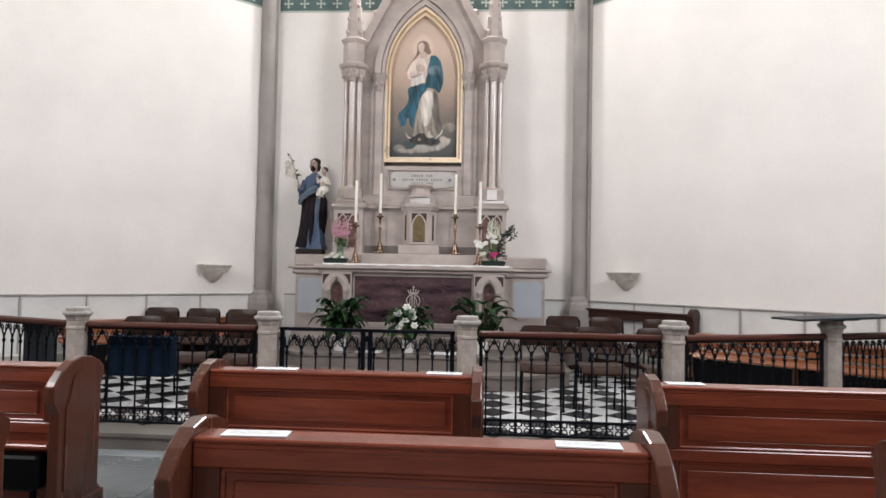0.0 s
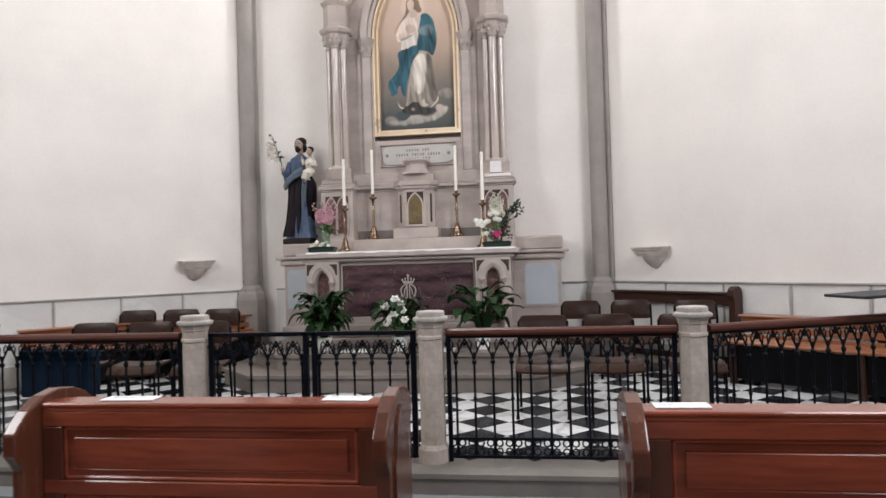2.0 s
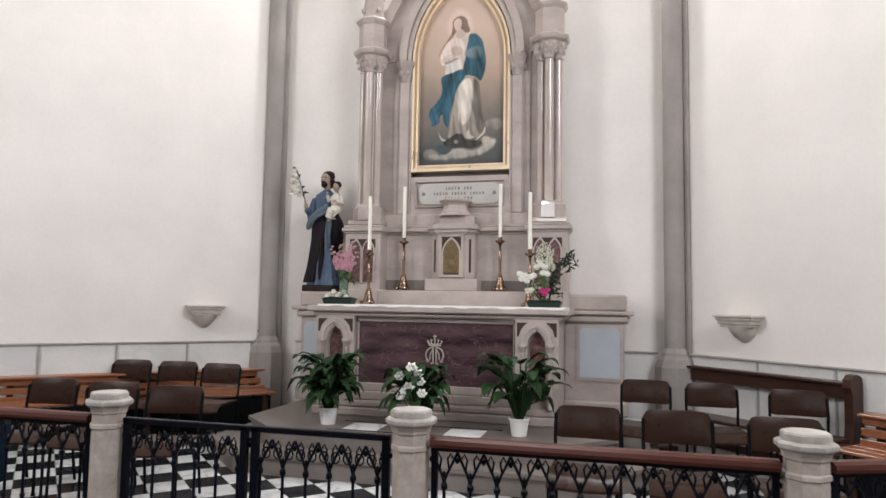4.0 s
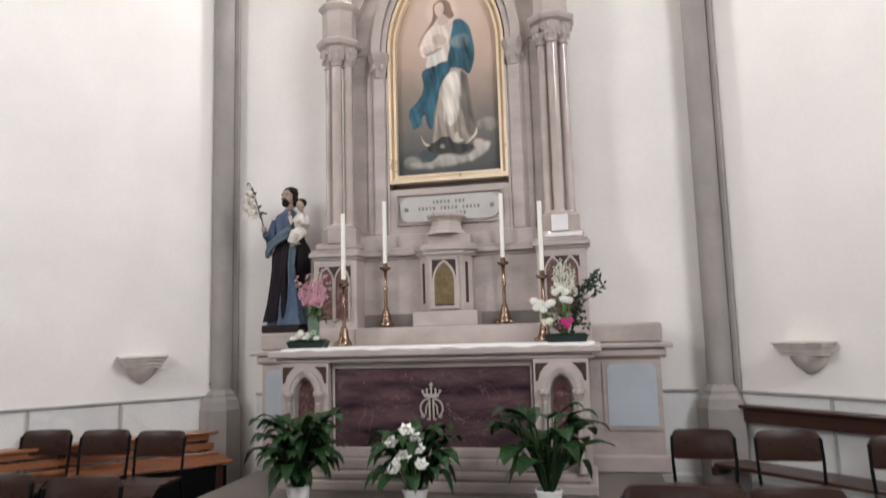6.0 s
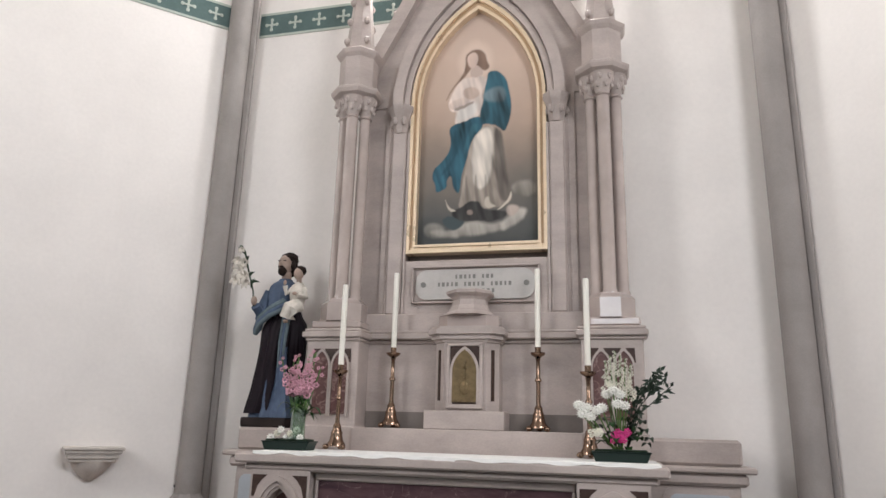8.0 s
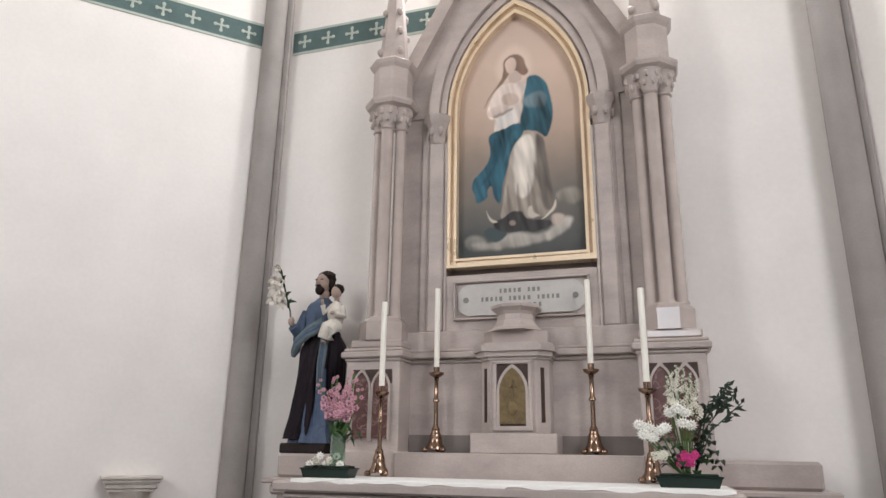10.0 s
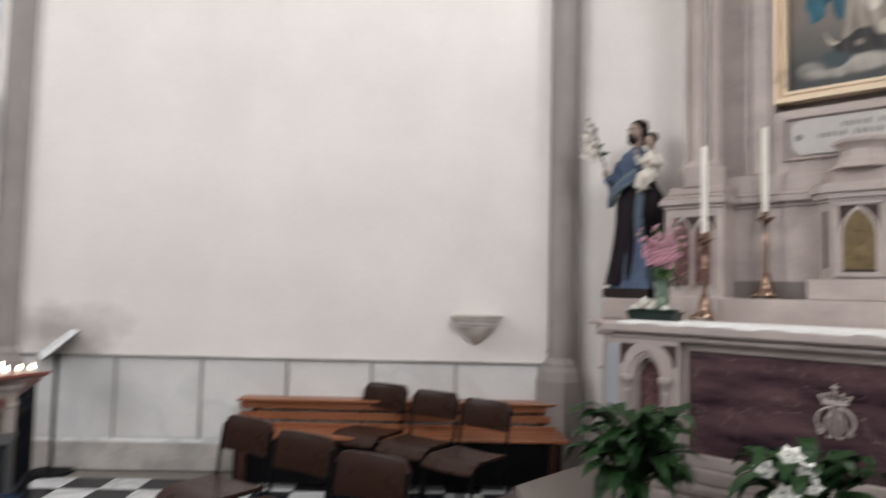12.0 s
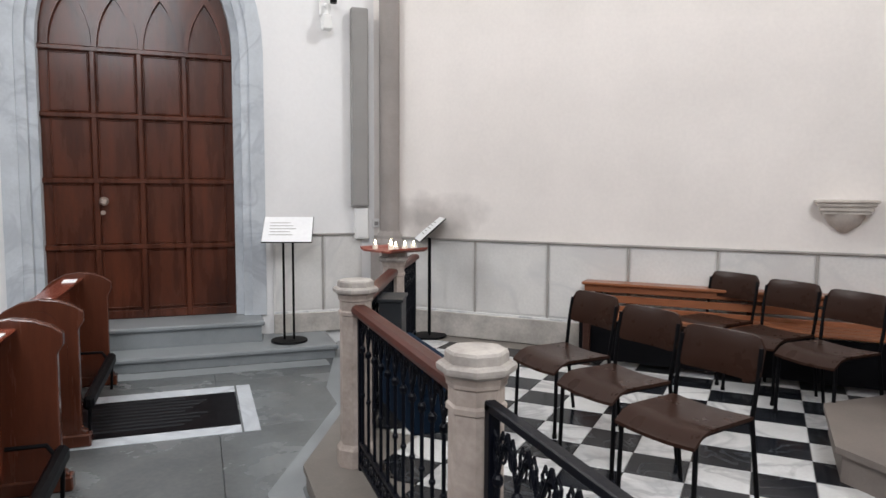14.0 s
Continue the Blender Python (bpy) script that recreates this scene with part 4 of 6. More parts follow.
def canvas_mesh(nu=140, nv=290, w=0.50, rise=0.88, foot=3.15):
    """The arched canvas as a fine sheet whose points carry the painter's pigments, blended softly."""
    r = (w * w + rise * rise) / (2 * w)
    zs = np.linspace(foot, PS + rise - 0.004, nv)
    half = np.where(zs < PS, w, np.sqrt(np.maximum(0, r * r - np.maximum(0, zs - PS) ** 2)) - (r - w))
    gx = np.linspace(-1, 1, nu)[None, :] * half[:, None]
    gz = np.repeat(zs[:, None], nu, 1)
    v = (np.sqrt(1 + 0.288 * (gz - foot)) - 1) / 0.144
    wave = np.array([[noise.fractal(Vector((x * 3.0, z * 3.0, 1.7)), 1.0, 2.0, 5) for x, z in zip(a, c)] for a, c in zip(gx, gz)])
    fold = np.array([[noise.fractal(Vector((x * 16.0 + z * 3, z * 3.0, 4.1)), 1.0, 2.0, 3) for x, z in zip(a, c)] for a, c in zip(gx, gz)])
    # warm sky above, smoke-grey cloud below
    stops = np.array([0.0, 0.15, 0.40, 0.70, 1.0, 1.5, 2.2])
    level = v + 0.10 * wave - 0.10 * (gx / w) ** 2
    col = np.stack([np.interp(level, stops, q) for q in ((0.055, 0.085, 0.15, 0.25, 0.42, 0.58, 0.50), (0.060, 0.088, 0.135, 0.20, 0.315, 0.44, 0.39), (0.062, 0.085, 0.12, 0.165, 0.25, 0.355, 0.33))], -1)

    def lay(pts, colour, soft=0.012, folds=0.0, light=(0, 0), strength=1.0):
        """One soft-edged shape with its corners rounded off; light shifts its tone across and up."""
        for _ in range(2):
            pts = [(p[0] * k + q[0] * (1 - k), p[1] * k + q[1] * (1 - k)) for p, q in zip(pts, pts[1:] + pts[:1]) for k in (0.75, 0.25)]
        a = np.clip(within(gx + 0.008 * wave, v + 0.008 * fold, pts) / (1.3 * soft) + 0.5, 0, 1)
        a = (a * a * (3 - 2 * a) * strength)[..., None]
        cx, cz = sum(p[0] for p in pts) / len(pts), sum(p[1] for p in pts) / len(pts)
        tone = np.clip(1 + 1.7 * folds * fold + light[0] * (gx - cx) + light[1] * (v - cz), 0.25, 2.2)[..., None]
        col[:] = col * (1 - a) + np.array(colour) * tone * a

    lay([(-0.20, 1.50), (-0.14, 1.63), (-0.02, 1.69), (0.10, 1.61), (0.13, 1.48), (0.06, 1.37), (-0.13, 1.38)], (0.66, 0.52, 0.43), 0.06)
    for pts, c in (([(0.25, 0.50), (0.42, 0.55), (0.50, 0.46), (0.43, 0.40), (0.32, 0.42)], (0.24, 0.22, 0.19)), ([(-0.46, 0.20), (-0.36, 0.23), (-0.26, 0.17), (-0.30, 0.09), (-0.44, 0.10)], (0.22, 0.21, 0.19)),
                   ([(-0.43, 0.14), (-0.33, 0.17), (-0.24, 0.14), (-0.15, 0.20), (-0.02, 0.23), (0.10, 0.19), (0.19, 0.20), (0.29, 0.27), (0.35, 0.32), (0.42, 0.30), (0.36, 0.20), (0.23, 0.14), (0.09, 0.12), (-0.07, 0.10), (-0.26, 0.09)], (0.40, 0.37, 0.33))):
        lay(pts, c, 0.03, 0.25, (0, 3.0), 0.9)
    lay([(-0.31, 0.24), (-0.26, 0.28), (-0.15, 0.25), (-0.09, 0.22), (-0.17, 0.15), (-0.24, 0.16)], (0.055, 0.075, 0.08), 0.015)
    # hem and skirts
    lay([(0.02, 0.98), (0.09, 1.0), (0.18, 0.96), (0.21, 0.83), (0.23, 0.65), (0.25, 0.50), (0.30, 0.38), (0.18, 0.32), (0.05, 0.32), (-0.06, 0.34), (-0.17, 0.33), (-0.14, 0.42), (-0.12, 0.59), (-0.09, 0.72), (-0.06, 0.85), (-0.03, 0.93)], (0.31, 0.265, 0.225), 0.014, 0.35, (-0.6, 0.4))
    lay([(-0.02, 0.93), (0.05, 0.98), (0.11, 0.96), (0.125, 0.83), (0.12, 0.70), (0.10, 0.55), (0.04, 0.48), (-0.02, 0.50), (-0.045, 0.62), (-0.047, 0.75), (-0.044, 0.87)], (0.66, 0.60, 0.53), 0.025, 0.22, (0, 0.4))
    lay([(0.135, 0.98), (0.20, 0.94), (0.215, 0.81), (0.24, 0.63), (0.265, 0.48), (0.285, 0.40), (0.20, 0.36), (0.16, 0.49), (0.145, 0.66), (0.135, 0.83)], (0.135, 0.115, 0.10), 0.02, 0.35)
    for x in (-0.10, -0.02, 0.06):
        lay([(x, 0.60), (x + 0.012, 0.60), (x + 0.03, 0.36), (x - 0.005, 0.36)], (0.17, 0.145, 0.125), 0.014, 0.2, (0, 0), 0.7)
    # dark coils and the crescent under the feet
    lay([(-0.22, 0.31), (-0.14, 0.335), (-0.07, 0.39), (0.01, 0.385), (0.03, 0.33), (0.12, 0.30), (0.23, 0.30), (0.26, 0.26), (0.12, 0.205), (0.02, 0.23), (-0.07, 0.22), (-0.15, 0.235), (-0.21, 0.26)], (0.045, 0.043, 0.042), 0.012, 0.5)
    lay([(-0.09, 0.31), (-0.05, 0.32), (-0.03, 0.28), (-0.08, 0.27)], (0.25, 0.20, 0.17), 0.012)
    lay([(-0.278, 0.43), (-0.256, 0.37), (-0.216, 0.325), (-0.172, 0.31), (-0.216, 0.30), (-0.257, 0.342)], (0.52, 0.46, 0.38), 0.006)
    lay([(0.278, 0.468), (0.285, 0.40), (0.234, 0.338), (0.148, 0.294), (0.206, 0.341), (0.256, 0.394)], (0.58, 0.51, 0.42), 0.007)
    lay([(0.05, 0.40), (0.09, 0.43), (0.10, 0.36), (0.17, 0.33), (0.06, 0.32)], (0.50, 0.44, 0.37), 0.012)
    lay([(0.24, 0.33), (0.29, 0.35), (0.36, 0.32), (0.31, 0.25), (0.25, 0.25)], (0.46, 0.38, 0.33), 0.02, 0.2)
    # blouse, mantle and its falling end
    lay([(-0.12, 1.39), (-0.06, 1.39), (0.06, 1.39), (0.08, 1.33), (0.02, 1.26), (0.044, 1.17), (0.01, 1.07), (-0.11, 1.03), (-0.19, 1.01), (-0.205, 1.05), (-0.17, 1.12), (-0.244, 1.13), (-0.263, 1.19), (-0.222, 1.28), (-0.17, 1.365)], (0.66, 0.56, 0.50), 0.012, 0.18, (-0.9, 0))
    lay([(-0.19, 1.13), (-0.10, 1.16), (-0.05, 1.20), (0.0, 1.17), (-0.02, 1.09), (-0.12, 1.05), (-0.19, 1.03)], (0.62, 0.58, 0.54), 0.03, 0.15)
    lay([(0.08, 1.42), (0.163, 1.424), (0.241, 1.36), (0.261, 1.273), (0.287, 1.146), (0.265, 1.014), (0.221, 0.922), (0.174, 0.974), (0.087, 1.01), (0.028, 0.995), (0.011, 1.083), (0.044, 1.195), (0.05, 1.28), (0.07, 1.355)], (0.030, 0.092, 0.122), 0.011, 0.45, (-1.6, 0.9))
    lay([(0.05, 1.20), (0.10, 1.17), (0.09, 1.04), (0.03, 1.02), (0.02, 1.09)], (0.016, 0.050, 0.066), 0.03, 0.3, (0, 0), 0.8)
    lay([(0.021, 1.072), (0.048, 0.994), (-0.029, 0.924), (-0.074, 0.832), (-0.093, 0.719), (-0.137, 0.627), (-0.151, 0.438), (-0.212, 0.509), (-0.224, 0.615), (-0.269, 0.566), (-0.254, 0.513), (-0.354, 0.464), (-0.357, 0.541), (-0.394, 0.591), (-0.382, 0.667), (-0.299, 0.736), (-0.249, 0.808), (-0.233, 0.883), (-0.258, 0.99), (-0.203, 1.024), (-0.128, 1.031), (-0.038, 1.073)], (0.025, 0.085, 0.118), 0.010, 0.6, (-0.8, 0.3))
    lay([(-0.22, 0.98), (-0.15, 0.96), (-0.16, 0.80), (-0.26, 0.70), (-0.33, 0.60), (-0.24, 0.66), (-0.19, 0.80)], (0.014, 0.060, 0.085), 0.022, 0.3, (0, 0), 0.75)
    lay([(-0.05, 1.03), (0.01, 1.00), (-0.08, 0.88), (-0.12, 0.74), (-0.11, 0.88)], (0.040, 0.125, 0.16), 0.02, 0.3, (0, 0), 0.7)
    # sleeves, hair, head
    lay([(0.036, 1.253), (0.118, 1.294), (0.218, 1.295), (0.239, 1.223), (0.212, 1.162), (0.113, 1.18), (0.045, 1.204)], (0.115, 0.16, 0.18), 0.026, 0.4, (-2.5, 2.5))
    lay([(-0.259, 1.20), (-0.153, 1.23), (-0.083, 1.243), (-0.064, 1.203), (-0.125, 1.161), (-0.234, 1.135)], (0.60, 0.49, 0.43), 0.012, 0.2, (0, 3.0))
    lay([(-0.21, 1.15), (-0.10, 1.175), (-0.04, 1.20), (-0.04, 1.18), (-0.12, 1.145), (-0.20, 1.125)], (0.30, 0.245, 0.215), 0.012)
    lay([(-0.142, 1.295), (-0.061, 1.318), (0.008, 1.284), (0.016, 1.235), (-0.064, 1.203), (-0.123, 1.227)], (0.52, 0.40, 0.335), 0.014, 0.2)
    lay([(-0.119, 1.561), (-0.084, 1.596), (-0.012, 1.61), (0.058, 1.576), (0.069, 1.508), (0.10, 1.448), (0.042, 1.424), (-0.036, 1.497), (-0.082, 1.443), (-0.13, 1.39), (-0.217, 1.321), (-0.293, 1.193), (-0.241, 1.303), (-0.149, 1.401), (-0.117, 1.484)], (0.20, 0.130, 0.098), 0.014, 0.35, (1.0, 0))
    lay([(-0.067, 1.471), (0.004, 1.475), (0.052, 1.404), (-0.019, 1.381), (-0.083, 1.396)], (0.50, 0.39, 0.335), 0.012)
    lay([(-0.107, 1.55), (-0.07, 1.586), (-0.023, 1.582), (-0.003, 1.533), (-0.017, 1.476), (-0.058, 1.451), (-0.093, 1.482)], (0.60, 0.46, 0.39), 0.010, 0.1, (-2.0, 1.0))
    idx = np.arange(nu * nv).reshape(nv, nu)
    faces = np.stack([idx[:-1, :-1], idx[:-1, 1:], idx[1:, 1:], idx[1:, :-1]], -1).reshape(-1, 4)
    me = bpy.data.meshes.new("canvas")
    me.from_pydata(np.stack([gx, np.full(gx.shape, 0.05), gz], -1).reshape(-1, 3).tolist(), [], faces.tolist())
    at = me.color_attributes.new("pigment", "FLOAT_COLOR", "POINT")
    at.data.foreach_set("color", np.concatenate([col, np.ones(gx.shape + (1,))], -1).astype(np.float32).ravel())
    return me


CANVAS = material("canvas", (0.5, 0.4, 0.35), 0.6, 0, 0.05, 6, 160, 0.15)
cnt = CANVAS.node_tree
pigment = cnt.nodes.new("ShaderNodeAttribute")
pigment.attribute_name = "pigment"
cnt.links.new(pigment.outputs["Color"], cnt.nodes["Principled BSDF"].inputs["Base Color"])
sheet_mesh = canvas_mesh()
sheet_mesh.materials.append(CANVAS)
canvas = new("canvas", sheet_mesh)
canvas.parent = pic
canvas["label"] = "soft oil painting of a figure in a blue mantle on clouds"
part("canvas_back", prism(pline(0.50, 0.88, PZ + 0.05), 0.054, 0.07, "y"), DARKWOOD, pic, "dark wooden backing")

# ---- door ----
door = thing("door_1", pose(SIDE_L, DY, 0), "large brown panelled wooden door with a pointed head, closed", "door", kind="structure")


def across(y0, y1, x0, x1, z0, z1, b=0.0, bm=None):
    return box(x0, x1, y0, y1, z0, z1, b, bm)


leaf = [(-DW, SILL)] + arch(DW, SPRING, RISE, 10) + [(DW, SILL)]
part("leaf", prism(leaf, -0.24, -0.19, "x"), DOORWOOD, door)
ROWS_Z = [0.40, 1.03, 1.66, 2.27, 2.88]
COLS = [-0.80, -0.40, 0.0, 0.40, 0.80]
for i in range(4):
    for j in range(4):
        y0, y1, z0, z1 = COLS[i] + 0.042, COLS[i + 1] - 0.042, ROWS_Z[j] + 0.042, ROWS_Z[j + 1] - 0.042
        bm = across(y0, y1, -0.19, -0.178, z0, z1, 0.006)
        part("panel", bm, DOORWOOD, door)
        mo = bmesh.new()
        for a in ((y0 - 0.012, y1 + 0.012, z0 - 0.012, z0 + 0.004), (y0 - 0.012, y1 + 0.012, z1 - 0.004, z1 + 0.012), (y0 - 0.012, y0 + 0.004, z0, z1), (y1 - 0.004, y1 + 0.012, z0, z1)):
            across(a[0], a[1], -0.19, -0.168, a[2], a[3], 0.006, mo)
        part("panel_moulding", mo, DOORWOOD, door)
for y in COLS[1:-1]:
    part("stile", across(y - 0.026, y + 0.026, -0.19, -0.150, SILL, 2.9, 0.01), DOORWOOD, door)
for z in ROWS_Z[1:]:
    part("rail", across(-DW, DW, -0.19, -0.144 if z > 2.5 else -0.147, z - 0.026, z + 0.026, 0.01), DOORWOOD, door)
part("kick_rail", across(-DW, DW, -0.19, -0.16, SILL, 0.41, 0.006), DOORWOOD, door)


def leaf_half(z):
    """Half the width of the door leaf at a height."""
    r = (DW * DW + RISE * RISE) / (2 * DW)
    return r_half(r, z)


def r_half(r, z):
    return math.sqrt(max(0.0, r * r - max(0.0, z - SPRING) ** 2)) - (r - DW)


for c in (-0.8, -0.4, 0.0, 0.4, 0.8):
    o, n2 = arch(0.40, 2.90, 0.74, 10, c), arch(0.355, 2.90, 0.66, 10, c)
    keep = [k for k in range(len(o)) if abs(o[k][0]) < leaf_half(o[k][1]) - 0.01 and abs(n2[k][0]) < leaf_half(n2[k][1]) - 0.01]
    if len(keep) > 2:
        part("tracery_arch", ring([o[k] for k in keep], [n2[k] for k in keep], -0.19, -0.138 - 0.002 * c, "x"), DOORWOOD, door)
part("knob", lathe([(0.016, 0), (0.016, 0.04), (0.036, 0.052), (0.042, 0.075), (0.026, 0.10)], 14), KNOB, door, "worn brass knob", True).matrix_local = Matrix.Translation((-0.165, -0.33, 1.47)) @ Matrix.Rotation(radians(90), 4, "Y")
part("keyhole_plate", lathe([(0.022, 0), (0.022, 0.012)], 12), KNOB, door, "brass keyhole plate").matrix_local = Matrix.Translation((-0.165, -0.35, 1.36)) @ Matrix.Rotation(radians(90), 4, "Y")
# stone surround: an outer and an inner order
surround = thing("door_surround", pose(SIDE_L, DY, 0), "grey stone moulded surround of the doorway", "door surround", kind="structure")
for w0, w1, x0, x1 in ((DW + 0.27, DW + 0.135, -0.02, 0.035), (DW + 0.145, DW + 0.055, -0.16, 0.012), (DW + 0.06, DW - 0.015, -0.26, -0.07)):
    def jamb(w):
        return [(-w, SILL)] + arch(w, SPRING, RISE + (w - DW) * 1.5, 10) + [(w, SILL)]
    part("order", ring(jamb(w0), jamb(w1), x0, x1, "x"), JAMB, surround, "grey marble order")

# ---- railing ----
def baluster_mesh():
    bm = tube([(0, 0, 0.03), (0, 0, 0.66)], 0.008, 8)
    lathe([(0.010, 0.40), (0.013, 0.405), (0.013, 0.415), (0.010, 0.42)], 8, bm=bm)
    lathe([(0.010, 0.63), (0.016, 0.64), (0.016, 0.655), (0.010, 0.665)], 8, bm=bm)
    me = bpy.data.meshes.new("baluster")
    bm.to_mesh(me)
    bm.free()
    me.materials.append(IRON)
    return me


def crown_mesh(p):
    """The forked head of a baluster: two curved branches with small curls."""
    bm = bmesh.new()
    for s in (-1, 1):
        tube([(0, 0, 0.655), (s * 0.012, 0, 0.70), (s * p * 0.30, 0, 0.75), (s * p * 0.5, 0, 0.80)], 0.007, 6, bm)
        tube([(s * p * 0.18, 0, 0.725), (s * p * 0.12, 0, 0.77), (s * p * 0.24, 0, 0.795), (s * p * 0.32, 0, 0.775)], 0.005, 6, bm)
        blob((s * p * 0.5, 0, 0.765), 0.012, 0.012, 0.014, bm, 6)
    blob((0, 0, 0.70), 0.009, 0.009, 0.016, bm, 6)
    me = bpy.data.meshes.new("fork")
    bm.to_mesh(me)
    bm.free()
    me.materials.append(IRON)
    return me


def rosette_mesh(p):
    bm = bmesh.new()
    for s in (-1, 1):
        for q in (-1, 1):
            c = (s * p * 0.24, 0, 0.093 + q * 0.028)
            pts = [(c[0] + 0.022 * math.cos(a), 0, c[2] + 0.022 * math.sin(a)) for a in [2 * math.pi * k / 8 for k in range(9)]]
            tube(pts, 0.006, 5, bm)
    blob((0, 0, 0.093), 0.012, 0.01, 0.012, bm, 6)
    me = bpy.data.meshes.new("rosette")
    bm.to_mesh(me)
    bm.free()
    me.materials.append(IRON)
    return me


BAL = baluster_mesh()


def rail_section(a, c, gate=False):
    d = Vector((c[0] - a[0], c[1] - a[1], 0))
    length = d.length - 0.20
    m = Matrix.Translation((a[0], a[1], LOW)) @ Matrix.Rotation(math.atan2(d.y, d.x), 4, "Z") @ Matrix.Translation((0.10, 0, 0))
    if gate:
        t = thing("gate", m, "closed black wrought-iron double gate between stone posts", "gate")
    else:
        t = thing("altar_rail", m, "black wrought-iron altar rail with a dark wooden handrail", "railing", "altar rail sections")
    n = 12
    p = length / n
    fork, rose = crown_mesh(p), rosette_mesh(p)
    if gate:
        part("top_bar", box(0, length, -0.018, 0.018, 0.832, 0.86, 0.004), IRON, t)
        for x in (0.02, length / 2 - 0.03, length / 2 + 0.03, length - 0.02):
            part("stile", box(x - 0.018, x + 0.018, -0.018, 0.018, 0.02, 0.855, 0.004), IRON, t)
    else:
        out = [(-0.042, 0.825), (0.042, 0.825), (0.046, 0.84), (0.040, 0.858), (0.02, 0.868), (-0.02, 0.868), (-0.040, 0.858), (-0.046, 0.84)]
        part("handrail", prism(out, 0, length, "x"), RAILWOOD, t, "dark red-brown wooden handrail")
        part("top_bar", box(0, length, -0.016, 0.016, 0.805, 0.823), IRON, t)
        for x in (0.015, length - 0.015):
            part("stile", box(x - 0.014, x + 0.014, -0.014, 0.014, 0.0, 0.81, 0.003), IRON, t)
    if gate:
        for i in range(n):
            sc = bmesh.new()
            for q in (-1, 1):
                tube([((i + 0.5) * p + q * (0.008 + 0.022 * (1 - math.cos(2 * math.pi * k / 10))), 0.0, 0.735 + 0.026 * math.sin(2 * math.pi * k / 10)) for k in range(11)], 0.0045, 5, sc)
            part("scroll", sc, IRON, t)
    part("bottom_bar", box(0, length, -0.012, 0.012, 0.022, 0.042, 0.003), IRON, t)
    part("lower_bar", box(0, length, -0.012, 0.012, 0.140, 0.158, 0.003), IRON, t)
    for i in range(n):
        for me in (BAL, fork, rose):
            o = new(me.name.split(".")[0], me)
            o.parent = t
            o.location = ((i + 0.5) * p, 0, 0)
    return t


chain = [POST_W] + POSTS + [POST_E]
for k, (a, c) in enumerate(zip(chain, chain[1:])):
    rail_section(a, c, gate=(k == 2))
rail_section((POST_W[0] - 1.1, POST_W[1] + 1.1 * 0.25 + 0.25), POST_W)
rail_section(POST_E, (POST_E[0] + 1.1, POST_E[1] + 1.1 * 0.25 + 0.25))


def rail_post(x, y, turn=0.0):
    t = thing("rail_post", pose(x, y, LOW, 0, 0, turn), "beige stone octagonal post with a moulded cap, chipped", "post", "altar rail posts")
    part("shaft", lathe([(0.104, 0), (0.104, 0.09), (0.096, 0.10), (0.085, 0.118), (0.084, 0.80)], 8, turn=math.pi / 8), POST, t)
    part("neck", lathe([(0.084, 0.80), (0.092, 0.806), (0.092, 0.822), (0.085, 0.83), (0.085, 0.875), (0.092, 0.882), (0.092, 0.892), (0.100, 0.912)], 8, turn=math.pi / 8), POST, t)
    part("cap", lathe([(0.100, 0.912), (0.119, 0.924), (0.121, 0.932), (0.121, 0.942), (0.112, 0.950), (0.097, 0.952), (0.096, 0.978), (0.090, 0.986)], 8, turn=math.pi / 8), CAPSTONE, t, "pale octagonal cap")
    return t


for x, y in chain:
    rail_post(x, y, 22.5 if (x, y) in (POST_W, POST_E) else 0)

# ---- pews ----
END = [(-0.17, 0.0), (-0.17, 0.10), (-0.14, 0.12), (-0.14, 0.64), (-0.19, 0.71), (-0.19, 0.80), (-0.165, 0.83), (-0.11, 0.885), (-0.02, 0.935), (0.08, 0.952), (0.18, 0.938), (0.26, 0.905), (0.31, 0.865), (0.31, 0.80), (0.28, 0.75), (0.28, 0.12), (0.31, 0.10), (0.31, 0.0)]


